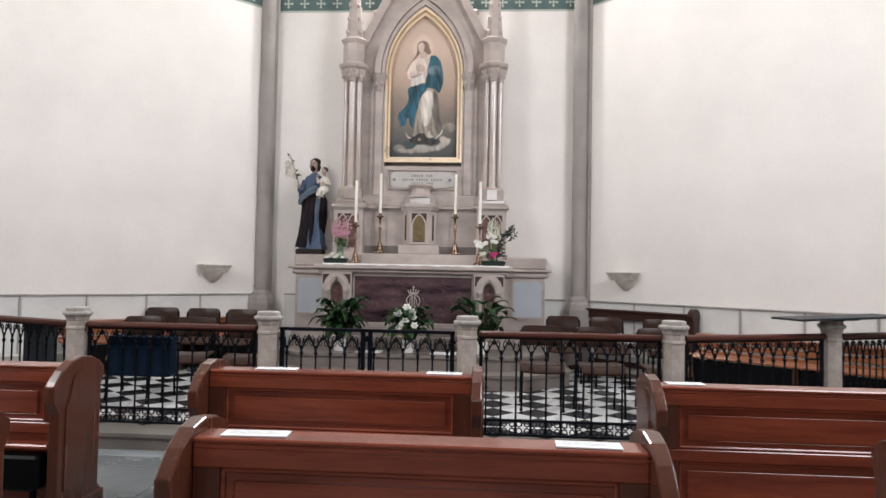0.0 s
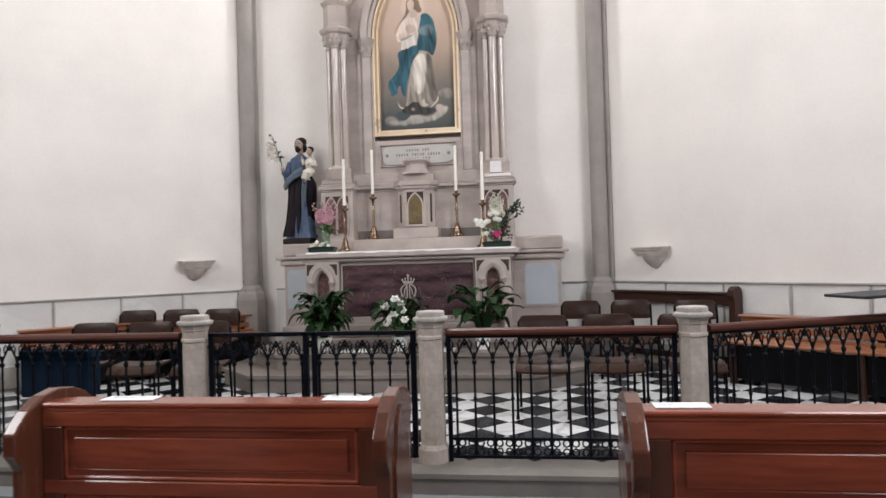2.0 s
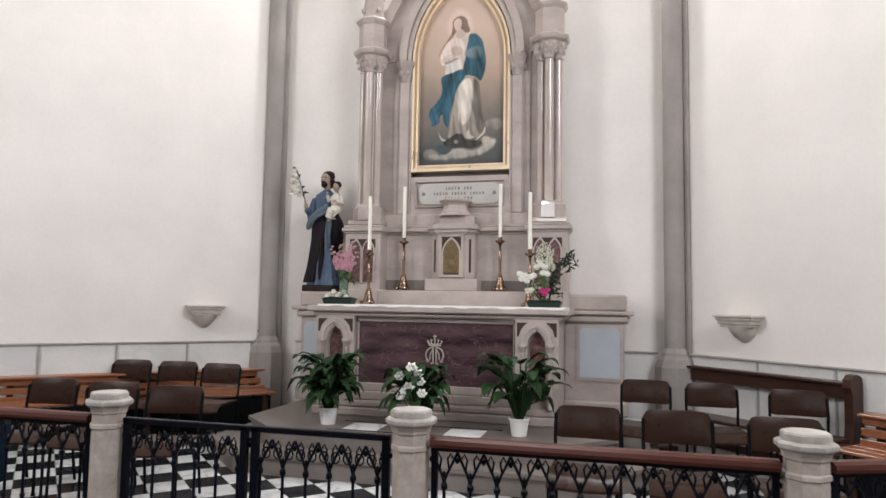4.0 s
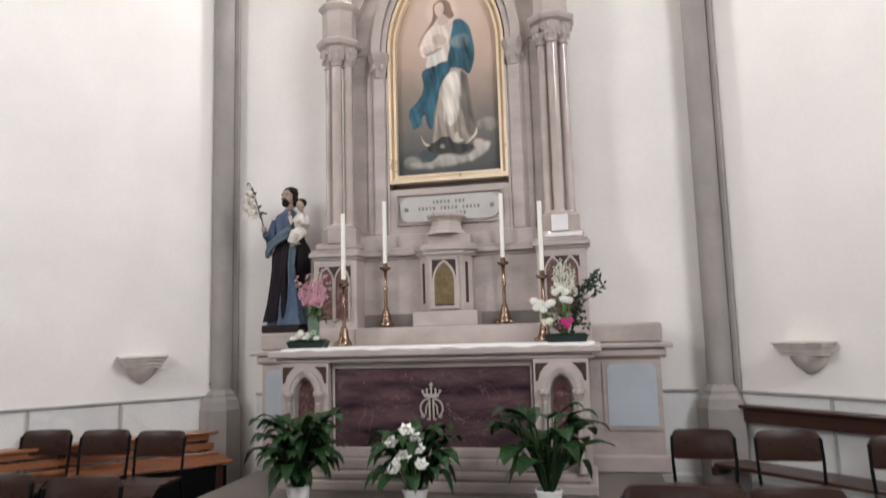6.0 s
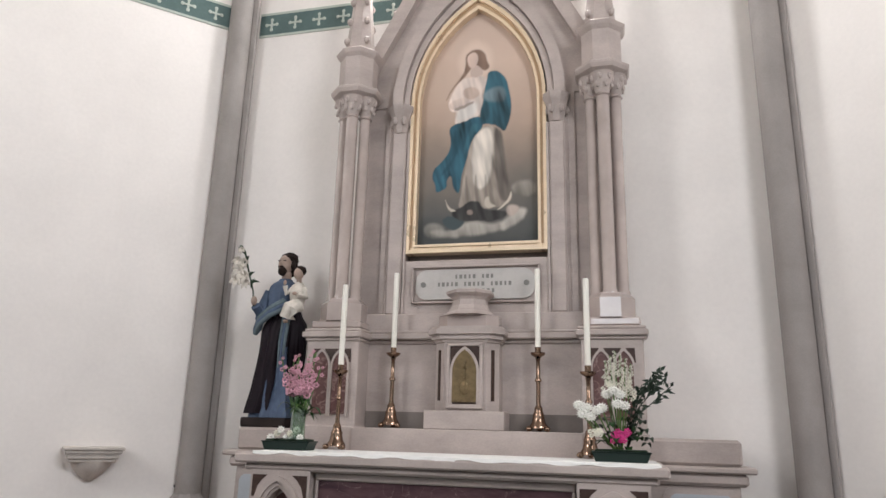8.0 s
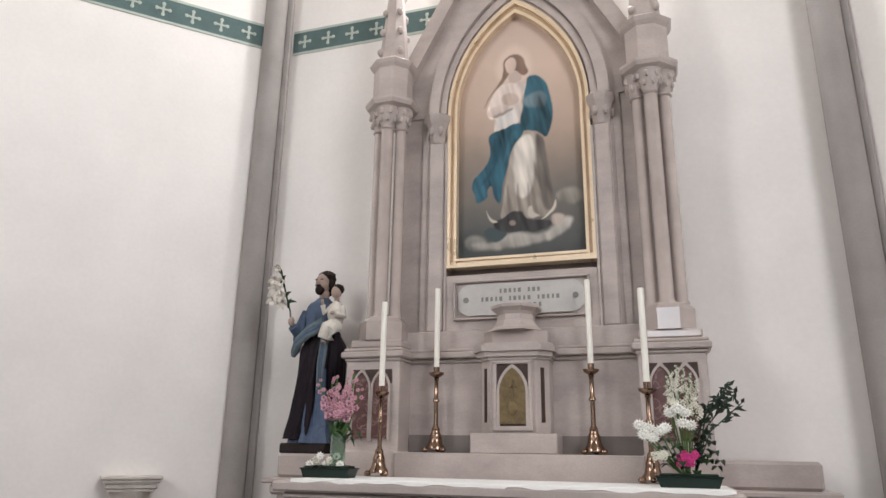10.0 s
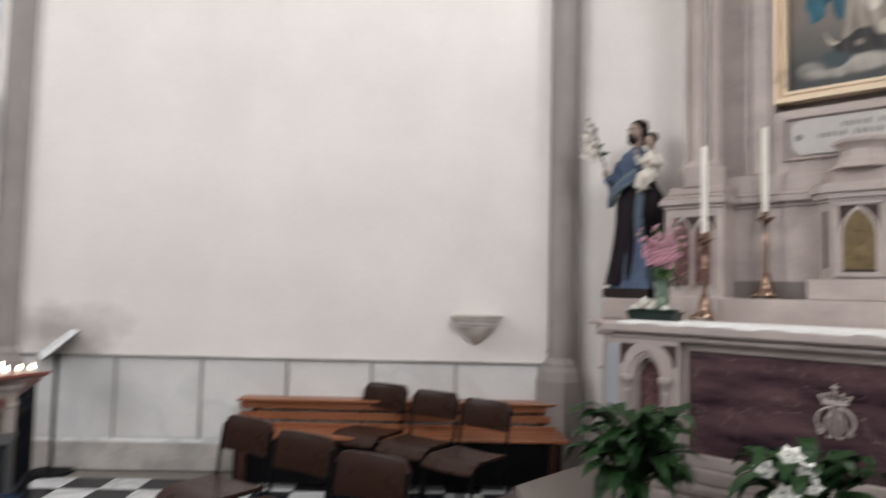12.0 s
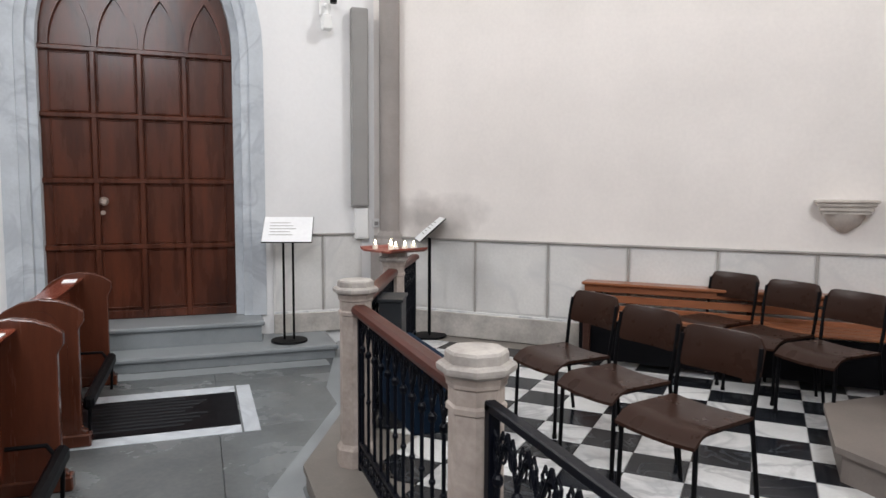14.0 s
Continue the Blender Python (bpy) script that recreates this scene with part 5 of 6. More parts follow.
def pew(x0, x1, y, seat=False, kneeler=True):
    t = thing("pew", pose(x0, y, 0), "red-brown varnished wooden pew with panelled back and scrolled ends", "pew", "church pews")
    t.scale = (1, 1, 0.975)
    w = x1 - x0
    for k, x in enumerate((0.0, w)):
        e = part("end", prism(END, x - 0.03, x + 0.03, "x"), ENDWOOD, t)
        mod = e.modifiers.new("bevel", "BEVEL")
        mod.width, mod.segments, mod.limit_method = 0.008, 2, "ANGLE"
        sx = x - 0.034 if k == 0 else x + 0.034
        f = [(-0.08, 0.18), (-0.08, 0.66), (-0.05, 0.72)] + [(0.07 - 0.10 * math.cos(a), 0.78 + 0.10 * math.sin(a)) for a in [math.pi * q / 8 for q in range(9)]] + [(0.19, 0.72), (0.22, 0.66), (0.22, 0.18)]
        part("end_panel", prism(f, sx - 0.006, sx + 0.006, "x"), ENDWOOD, t)
        part("foot", box(x - 0.045, x + 0.045, -0.19, 0.33, 0, 0.085, 0.01), ENDWOOD, t)
    part("back", box(0.03, w - 0.03, -0.015, 0.015, 0.10, 0.885), PEWWOOD, t)
    part("ledge", box(0.03, w - 0.03, -0.04, 0.105, 0.885, 0.905, 0.006), PEWWOOD, t)
    part("ledge_lip", box(0.03, w - 0.03, -0.035, -0.015, 0.865, 0.885, 0.005), PEWWOOD, t)
    for z0, z1 in ((0.80, 0.868), (0.50, 0.565), (0.10, 0.18))[:2 if seat else 3]:
        part("rail", box(0.03, w - 0.03, -0.034, -0.015, z0, z1, 0.005), PEWWOOD, t)
    for xs in ((0.03, 0.125), (w - 0.125, w - 0.03)):
        for z0, z1 in ((0.565, 0.80), (0.18, 0.50))[:1 if seat else 2]:
            part("stile", box(xs[0], xs[1], -0.034, -0.015, z0, z1, 0.004), ENDWOOD, t)
    for z0, z1 in ((0.565, 0.80), (0.18, 0.50))[:1 if seat else 2]:
        mo = bmesh.new()
        for a in ((0.125, w - 0.125, z0, z0 + 0.018), (0.125, w - 0.125, z1 - 0.018, z1), (0.125, 0.143, z0, z1), (w - 0.143, w - 0.125, z0, z1)):
            box(a[0], a[1], -0.028, -0.015, a[2], a[3], 0.006, mo)
        part("panel_moulding", mo, PEWWOOD, t)
        part("raised_panel", box(0.17, w - 0.17, -0.024, -0.015, z0 + 0.045, z1 - 0.045, 0.008), PEWWOOD, t)
    if seat:
        part("seat", box(0.03, w - 0.03, -0.14, -0.035, 0.43, 0.46, 0.008), PEWWOOD, t)
        fk = part("front_kneeler", box(0.10, w - 0.08, 0.27, 0.335, 0.20, 0.29, 0.02), BLACK, t, "black padded kneeler")
        for x in (0.16, w - 0.10):
            part("kneeler_arm", tube([(x, 0.30, 0.0), (x, 0.31, 0.20), (x, 0.24, 0.31), (x, 0.06, 0.31)], 0.012, 6), BLACK, fk)
    if kneeler:
        kn = part("kneeler", box(0.07, w - 0.07, -0.17, -0.04, 0.20 if seat else 0.24, 0.40 if seat else 0.285, 0.015), BLACK if seat else BENCHWOOD, t, "padded folding kneeler" if seat else "wooden kneeler board")
        for i in range(3):
            x = 0.12 + i * (w - 0.24) / 2
            part("hinge", box(x - 0.03, x + 0.03, -0.10, -0.03, 0.20, 0.24, 0.006), BLACK, kn, "dark iron hinge")
            part("kneeler_leg", box(x - 0.015, x + 0.015, -0.13, -0.10, 0.0, 0.24, 0.004), BLACK, kn)
    return t


ROW_A, ROW_B = 3.945, 2.39
pew(-1.55, 0.02, ROW_A)
pew(0.97, 2.54, 3.82)
pew(-3.86, -2.36, 3.92, seat=True)
pew(-5.95, -4.52, 3.92, seat=True)
pew(-0.96, 0.64, ROW_B)
pew(1.52, 3.08, ROW_B)
pew(-3.45, -1.86, ROW_B)


def sheet(x, y, z, w, d, turn, lines=True):
    t = thing("paper_sheet", pose(x, y, z, 0, 0, turn), "white printed sheet lying on a pew ledge", "paper", "sheets on the pews")
    part("sheet", box(-w / 2, w / 2, -d / 2, d / 2, 0, 0.004), PAPER, t)
    for i in range(3):
        part("print_line", box(-w * 0.4, w * (0.25 + 0.07 * i), d * (0.25 - 0.2 * i), d * (0.30 - 0.2 * i), 0.004, 0.0046), INK, t)
    return t


sheet(-0.73, 2.42, 0.884, 0.23, 0.085, 3)
sheet(0.42, 2.42, 0.884, 0.22, 0.085, -2)
sheet(-1.15, 3.995, 0.884, 0.24, 0.085, 2)
sheet(-0.17, 3.995, 0.884, 0.20, 0.085, -3)
sheet(1.15, 3.87, 0.884, 0.20, 0.085, 1)
sheet(-5.70, 3.97, 0.884, 0.20, 0.09, 4)
sheet(-3.55, 3.97, 0.884, 0.24, 0.09, 0)
sheet(-4.72, 3.97, 0.884, 0.18, 0.09, 6)

# ---- chairs ----
chair_made = []


def chair(x, y, turn):
    """A stacking chair that faces -y before its turn."""
    if chair_made:
        return copy_thing(chair_made[0], pose(x, y, LOW, 0, 0, turn))
    t = thing("chair", pose(x, y, LOW, 0, 0, turn), "brown vinyl stacking chair on black tube legs", "chair", "stacking chairs")
    bm = bmesh.new()
    nx, ny = 8, 8
    rows = []
    for top in (1, 0):
        g = []
        for j in range(ny + 1):
            v = j / ny
            yy = -0.22 + 0.42 * v
            drop = -0.06 * max(0, 1 - v / 0.28) ** 2
            g.append([bm.verts.new(((i / nx - 0.5) * 0.43, yy, 0.455 + drop - 0.012 * (1 - (2 * i / nx - 1) ** 2) - (0 if top else 0.016))) for i in range(nx + 1)])
        rows.append(g)
    for g in rows:
        for j in range(ny):
            for i in range(nx):
                bm.faces.new((g[j][i], g[j][i + 1], g[j + 1][i + 1], g[j + 1][i]))
    rim = [(0, i) for i in range(nx)] + [(j, nx) for j in range(ny)] + [(ny, i) for i in range(nx, 0, -1)] + [(j, 0) for j in range(ny, 0, -1)]
    for a, c in zip(rim, rim[1:] + rim[:1]):
        bm.faces.new((rows[0][a[0]][a[1]], rows[0][c[0]][c[1]], rows[1][c[0]][c[1]], rows[1][a[0]][a[1]]))
    part("seat", bm, LEATHER, t, smooth=True)
    bm = bmesh.new()
    rows = []
    for off in (0, 0.014):
        g = []
        for j in range(7):
            v = j / 6
            half = 0.222 - 0.004 * v
            row = []
            for i in range(17):
                u = 2 * i / 16 - 1
                z = 0.60 + 0.205 * v
                corner = min(1.0, max(0.0, abs(u) - 0.72) / 0.28)
                corner = 1 - math.sqrt(1 - corner * corner)
                z -= 0.055 * corner * v ** 2 - 0.03 * corner * (1 - v) ** 2
                puff = 0.012 * (1 - u ** 4) * (1 - (2 * v - 1) ** 4) * (-1 if off == 0 else 1)
                row.append(bm.verts.new((u * half, 0.218 + 0.035 * v + 0.03 * (1 - u * u) + off + puff, z)))
            g.append(row)
        rows.append(g)
    for g in rows:
        for j in range(6):
            for i in range(16):
                bm.faces.new((g[j][i], g[j][i + 1], g[j + 1][i + 1], g[j + 1][i]))
    rim = [(0, i) for i in range(16)] + [(j, 16) for j in range(6)] + [(6, i) for i in range(16, 0, -1)] + [(j, 0) for j in range(6, 0, -1)]
    for a, c in zip(rim, rim[1:] + rim[:1]):
        bm.faces.new((rows[0][a[0]][a[1]], rows[0][c[0]][c[1]], rows[1][c[0]][c[1]], rows[1][a[0]][a[1]]))
    part("backrest", bm, LEATHER, t, smooth=True)
    for s in (-1, 1):
        part("back_leg", tube([(s * 0.21, 0.27, 0), (s * 0.205, 0.20, 0.44), (s * 0.212, 0.222, 0.60), (s * 0.210, 0.246, 0.755)], 0.0115, 8), BLACK, t, smooth=True)
        part("front_leg", tube([(s * 0.205, -0.20, 0), (s * 0.20, -0.19, 0.40), (s * 0.195, -0.15, 0.43), (s * 0.195, 0.20, 0.435)], 0.0115, 8), BLACK, t, smooth=True)
        part("foot_cap", lathe([(0.015, 0), (0.015, 0.025)], 8, (s * 0.205, -0.20, 0)), BLACK, t)
    part("cross_bar", tube([(-0.195, -0.10, 0.425), (0.195, -0.10, 0.425)], 0.009, 8), BLACK, t)
    chair_made.append(t)
    return t


for x, y, a in ((-3.61, 7.02, 8), (-3.02, 7.01, 10), (-2.40, 6.97, 14), (-4.22, 8.72, 12), (-3.68, 8.74, 8), (-3.15, 8.70, 4),
                (0.63, 7.02, -2), (1.21, 7.02, 3), (1.83, 6.98, 2), (1.05, 8.85, -3), (1.62, 8.80, 2), (2.22, 8.55, -6)):
    chair(x, y, a)

# ---- benches along the slanting walls ----
def wall_bench(name_label, m, length, board=False):
    t = thing("wall_bench", m, name_label, "bench", "wall benches")
    for i, (z, y) in enumerate(((0.60, 0.02), (0.515, 0.0), (0.43, -0.02))):
        part("back_slat", box(0, length, y - 0.012, y + 0.012, z - 0.032, z + 0.032, 0.005), BENCHWOOD, t)
    part("top_board", box(-0.02, length + 0.02, -0.03, 0.17, 0.63, 0.655, 0.006), BENCHWOOD, t)
    for i in range(3):
        part("seat_slat", box(0, length, -0.42 + 0.135 * i, -0.30 + 0.135 * i, 0.40, 0.425, 0.006), BENCHWOOD, t)
    for x in (0.12, length / 2, length - 0.12):
        part("leg", box(x - 0.03, x + 0.03, -0.40, -0.34, 0, 0.40, 0.005), DARKWOOD, t)
        part("leg", box(x - 0.03, x + 0.03, 0.03, 0.09, 0, 0.63, 0.005), DARKWOOD, t)
    if board:
        # Black sheet added to fill in the darkness below the seat.
        part("under_seat_fill", box(0.05, length - 0.05, -0.36, -0.34, 0.05, 0.38), BLACK, t, "black sheet filling the dark under the seat")
    return t


wall_bench("orange-brown slatted wooden bench against the wainscot", ML @ Matrix.Translation((2.30, -0.20, LOW)), 2.72, True)
wall_bench("orange-brown slatted wooden bench against the wainscot", MR @ Matrix.Translation((2.05, -0.25, LOW)), 2.60, True)

# dark pew with one rounded end beside the right-hand wall shaft
dp = thing("dark_bench", MR @ Matrix.Translation((0.22, -0.10, LOW)), "dark brown wooden pew with a rounded end panel by the wall", "bench")
part("top_rail", box(0, 1.70, -0.07, 0.05, 0.845, 0.875, 0.008), DARKWOOD, dp)
part("upper_rail", box(0, 1.70, -0.035, 0.005, 0.735, 0.845, 0.006), DARKWOOD, dp)
part("lower_rail", box(0, 1.70, -0.03, 0.0, 0.10, 0.17, 0.006), DARKWOOD, dp)
part("seat", box(0, 1.70, -0.36, -0.04, 0.40, 0.43, 0.006), DARKWOOD, dp)
endp = [(-0.11, 0), (-0.11, 0.40), (-0.09, 0.55), (-0.09, 0.78), (-0.115, 0.84), (-0.11, 0.90), (-0.06, 0.935), (0.0, 0.94), (0.05, 0.915), (0.065, 0.86), (0.06, 0.0)]
for x in (0.0, 1.70):
    e = part("end", prism(endp, x - 0.035, x + 0.035, "x"), DARKWOOD, dp)
    part("foot", box(x - 0.035, x + 0.035, -0.38, -0.11, 0.0, 0.07, 0.008), DARKWOOD, dp)
    part("seat_bracket", box(x - 0.03, x + 0.03, -0.36, -0.11, 0.33, 0.40, 0.01), DARKWOOD, dp)

# ---- wall brackets ----
for m, s in ((ML, 4.30), (MR, 0.85)):
    t = thing("wall_bracket", m @ Matrix.Translation((s, 0, 1.27)), "small beige stone corbel bracket on the plaster wall", "bracket", "wall brackets")
    for z0, z1, w, d in ((0.235, 0.26, 0.215, 0.21), (0.21, 0.235, 0.20, 0.195), (0.17, 0.205, 0.18, 0.175), (0.145, 0.17, 0.165, 0.16)):
        part("slab", box(-w, w, -d, 0, z0, z1, 0.006), BRACKET, t)
    part("neck", box(-0.19, 0.19, -0.185, 0, 0.203, 0.212), BRACKET, t)
    part("corbel", lathe([(0.02, 0), (0.05, 0.02), (0.10, 0.06), (0.135, 0.11), (0.15, 0.147)], 14, (0, -0.02, 0)), BRACKET, t, smooth=True)

# ---- statue: one plain painted body ----
STATUE = [material("statue_" + n, c, 0.6, 0, 0.15, 12, 60, 0.1, spec=0.15) for n, c in (("blue", (0.095, 0.13, 0.20)), ("cloak", (0.014, 0.009, 0.013)), ("skin", (0.40, 0.30, 0.25)), ("hair", (0.02, 0.012, 0.01)), ("white", (0.68, 0.63, 0.56)), ("base", (0.03, 0.022, 0.02)), ("green", (0.035, 0.06, 0.035)), ("sash", (0.13, 0.17, 0.19)))]


st = bmesh.new()


def st_add(index, fn):
    before = set(st.faces)
    fn()
    for f in st.faces:
        if f not in before:
            f.material_index = index


SX, SY, SZ = -2.56, 10.02, 1.71


def fold(a, ph, z):
    """Uneven pleats that drift sideways on the way up."""
    return math.sin(7 * a + ph + z * 3.5) + 0.7 * math.sin(13 * a - ph * 2 + z * 2.0) + 0.35 * math.sin(23 * a + ph * 3 - z * 4)


def robe(profile, wob, ph, dy=0.0):
    n = 96
    fine = []
    for p, q in zip(profile, profile[1:]):
        for k in range(4):
            u = k / 4
            fine.append(tuple(a + (c - a) * (u * u * (3 - 2 * u)) if i < 2 else a + (c - a) * u for i, (a, c) in enumerate(zip(p, q))))
    fine.append(profile[-1])
    rows = []
    for r, rd, z, dx in fine:
        w = wob * min(1.0, 0.25 + (1.2 - z))
        rows.append([st.verts.new((SX + dx + r * (1 + w * fold(a, ph, z)) * math.cos(a), SY + dy + rd * (1 + w * fold(a, ph, z)) * math.sin(a), SZ + z)) for a in [2 * math.pi * i / n for i in range(n)]])
    for a, c in zip(rows, rows[1:]):
        for i in range(n):
            j = (i + 1) % n
            st.faces.new((a[i], a[j], c[j], c[i]))
    st.faces.new(rows[0][::-1])
    st.faces.new(rows[-1])


st_add(5, lambda: box(SX - 0.19, SX + 0.19, SY - 0.15, SY + 0.15, SZ, SZ + 0.075, 0.012, st))
st_add(0, lambda: robe([(0.195, 0.155, 0.075, 0.035), (0.165, 0.135, 0.16, 0.035), (0.13, 0.115, 0.42, 0.04), (0.122, 0.11, 0.75, 0.03), (0.125, 0.10, 0.95, 0.02), (0.14, 0.095, 1.07, 0.02), (0.125, 0.085, 1.14, 0.025), (0.05, 0.05, 1.20, 0.03)], 0.085, 0.5))
st_add(1, lambda: robe([(0.150, 0.155, 0.105, -0.065), (0.140, 0.145, 0.30, -0.03), (0.135, 0.14, 0.60, 0.0), (0.145, 0.13, 0.78, 0.015), (0.12, 0.115, 0.90, 0.05), (0.06, 0.06, 0.96, 0.06)], 0.08, 2.0))
st_add(1, lambda: robe([(0.10, 0.08, 0.30, 0.10), (0.115, 0.10, 0.55, 0.115), (0.11, 0.10, 0.80, 0.12), (0.06, 0.06, 0.93, 0.11)], 0.06, 1.1, 0.03))
# rolled edge of the cloak across the body, and its pale lining falling in front
for k, (r, mat) in enumerate(((0.036, 7), (0.030, 0), (0.022, 7))):
    st_add(mat, lambda: tube([(SX - 0.155, SY - 0.07 - 0.012 * k, SZ + 0.775 - 0.02 * k), (SX - 0.10, SY - 0.125 - 0.01 * k, SZ + 0.85 - 0.022 * k), (SX + 0.0, SY - 0.15 - 0.008 * k, SZ + 0.925 - 0.025 * k), (SX + 0.11, SY - 0.13 - 0.008 * k, SZ + 0.99 - 0.03 * k)], r, 8, st))
for k in range(3):
    st_add(7 if k != 1 else 0, lambda: tube([(SX + 0.115 + 0.02 * k, SY - 0.14, SZ + 0.86), (SX + 0.095 + 0.022 * k, SY - 0.145, SZ + 0.66), (SX + 0.10 + 0.018 * k, SY - 0.15, SZ + 0.46 + 0.05 * k)], 0.017, 6, st, 0.6))
# near arm bent up to the stem, far arm under the child
st_add(0, lambda: tube([(SX - 0.10, SY - 0.01, SZ + 1.09), (SX - 0.135, SY - 0.04, SZ + 0.98), (SX - 0.13, SY - 0.09, SZ + 0.90), (SX - 0.145, SY - 0.15, SZ + 0.955)], 0.046, 10, st, 0.85))
st_add(0, lambda: tube([(SX - 0.14, SY - 0.06, SZ + 0.93), (SX - 0.15, SY - 0.07, SZ + 0.86), (SX - 0.135, SY - 0.06, SZ + 0.79)], 0.04, 8, st, 0.5))
st_add(2, lambda: blob((SX - 0.155, SY - 0.165, SZ + 0.995), 0.028, 0.026, 0.04, st, 8))
st_add(0, lambda: tube([(SX + 0.13, SY - 0.02, SZ + 1.08), (SX + 0.19, SY - 0.08, SZ + 0.95), (SX + 0.15, SY - 0.15, SZ + 0.89)], 0.044, 8, st))
st_add(2, lambda: blob((SX + 0.20, SY - 0.17, SZ + 0.90), 0.045, 0.024, 0.020, st, 8))
# head with hair and beard
HX = SX + 0.035
st_add(2, lambda: tube([(HX, SY, SZ + 1.17), (HX, SY - 0.005, SZ + 1.26)], 0.040, 10, st))
st_add(2, lambda: blob((HX - 0.006, SY - 0.022, SZ + 1.325), 0.060, 0.072, 0.085, st, 14))
st_add(3, lambda: blob((HX + 0.006, SY + 0.012, SZ + 1.375), 0.074, 0.078, 0.062, st, 14, 0.25))
st_add(3, lambda: blob((HX + 0.010, SY + 0.04, SZ + 1.31), 0.066, 0.05, 0.075, st, 12, 0.3))
st_add(3, lambda: blob((HX - 0.012, SY - 0.070, SZ + 1.262), 0.038, 0.032, 0.042, st, 10, 0.3))
st_add(3, lambda: blob((HX - 0.014, SY - 0.090, SZ + 1.296), 0.026, 0.010, 0.008, st, 8))
st_add(2, lambda: blob((HX - 0.014, SY - 0.094, SZ + 1.318), 0.009, 0.012, 0.020, st, 8))
for s in (-1, 1):
    st_add(3, lambda: blob((HX + s * 0.060, SY - 0.012, SZ + 1.325), 0.016, 0.036, 0.050, st, 8, 0.3))
    st_add(3, lambda: blob((HX - 0.012 + s * 0.025, SY - 0.086, SZ + 1.345), 0.015, 0.008, 0.005, st, 6))
# the small figure in white on the arm
CX, CY, CZ = SX + 0.215, SY - 0.13, SZ + 0.90
st_add(4, lambda: blob((CX, CY, CZ + 0.14), 0.066, 0.058, 0.11, st, 16, 0.25))
st_add(4, lambda: tube([(CX + 0.01, CY - 0.01, CZ + 0.06), (CX - 0.04, CY - 0.07, CZ + 0.03), (CX - 0.07, CY - 0.065, CZ - 0.05)], 0.055, 12, st, 0.75))
st_add(4, lambda: tube([(CX + 0.03, CY - 0.02, CZ + 0.05), (CX + 0.0, CY - 0.075, CZ + 0.01), (CX - 0.01, CY - 0.07, CZ - 0.07)], 0.05, 12, st, 0.75))
st_add(2, lambda: tube([(CX, CY, CZ + 0.22), (CX, CY - 0.005, CZ + 0.27)], 0.022, 8, st))
st_add(2, lambda: blob((CX - 0.003, CY - 0.012, CZ + 0.315), 0.040, 0.044, 0.052, st, 12))
st_add(3, lambda: blob((CX + 0.004, CY + 0.006, CZ + 0.342), 0.046, 0.046, 0.040, st, 12, 0.25))
st_add(4, lambda: tube([(CX - 0.05, CY - 0.01, CZ + 0.19), (CX - 0.085, CY - 0.04, CZ + 0.15), (CX - 0.092, CY - 0.055, CZ + 0.21)], 0.022, 8, st))
st_add(2, lambda: blob((CX - 0.094, CY - 0.06, CZ + 0.235), 0.014, 0.014, 0.024, st, 8))
st_add(4, lambda: tube([(CX + 0.05, CY - 0.01, CZ + 0.19), (CX + 0.082, CY - 0.03, CZ + 0.12), (CX + 0.03, CY - 0.07, CZ + 0.13)], 0.026, 8, st))
st_add(2, lambda: blob((CX + 0.005, CY - 0.078, CZ + 0.14), 0.020, 0.014, 0.016, st, 8))
st_add(2, lambda: blob((CX - 0.05, CY - 0.085, CZ - 0.085), 0.020, 0.03, 0.014, st, 8))
# lily stem with trumpet blooms and leaves
stem_pts = [(SX - 0.155, SY - 0.165, SZ + 0.95), (SX - 0.17, SY - 0.17, SZ + 1.08), (SX - 0.22, SY - 0.17, SZ + 1.22), (SX - 0.285, SY - 0.16, SZ + 1.42)]
st_add(6, lambda: tube(stem_pts, 0.007, 6, st))


def st_leaf(index, base, way, length, width):
    """A thin pointed blade with two faces and a lifted keel."""
    base, way = Vector(base), Vector(way).normalized()
    side = way.cross(Vector((0, 1, 0.2))).normalized()
    rows = []
    for k in range(5):
        u = k / 4
        p = base + way * length * u + Vector((0, -0.02 * math.sin(u * 3), -0.25 * length * u * u))
        w = width * math.sin(math.pi * (0.12 + 0.86 * u))
        rows.append((st.verts.new(p - side * w), st.verts.new(p + Vector((0, -0.006, 0))), st.verts.new(p + side * w), st.verts.new(p + Vector((0, 0.004, 0)))))
    for a, c in zip(rows, rows[1:]):
        for i in range(4):
            f = st.faces.new((a[i], a[(i + 1) % 4], c[(i + 1) % 4], c[i]))
            f.material_index = index


rng = random.Random(5)
for k in range(9):
    u = 0.28 + 0.72 * k / 8
    base = Vector(stem_pts[1]).lerp(Vector(stem_pts[3]), u) if u > 0.5 else Vector(stem_pts[0]).lerp(Vector(stem_pts[2]), u * 2)
    st_leaf(6, base, (rng.uniform(-1, 1), rng.uniform(-0.6, 0.1), rng.uniform(0.1, 1)), rng.uniform(0.07, 0.11), 0.014)
for dx, dz, r in ((-0.235, 1.20, 0.050), (-0.285, 1.25, 0.055), (-0.30, 1.17, 0.048), (-0.25, 1.31, 0.045), (-0.31, 1.33, 0.040), (-0.215, 1.14, 0.040), (-0.285, 1.42, 0.028)):
    c = (SX + dx, SY - 0.19, SZ + dz)
    for q in range(6):
        a = 2 * math.pi * q / 6 + dx * 20
        st_leaf(4, c, (math.cos(a), -0.7, math.sin(a)), r * 1.5, r * 0.44)
    st_add(4, lambda: blob(c, r * 0.45, r * 0.5, r * 0.45, st, 8, 0.4))
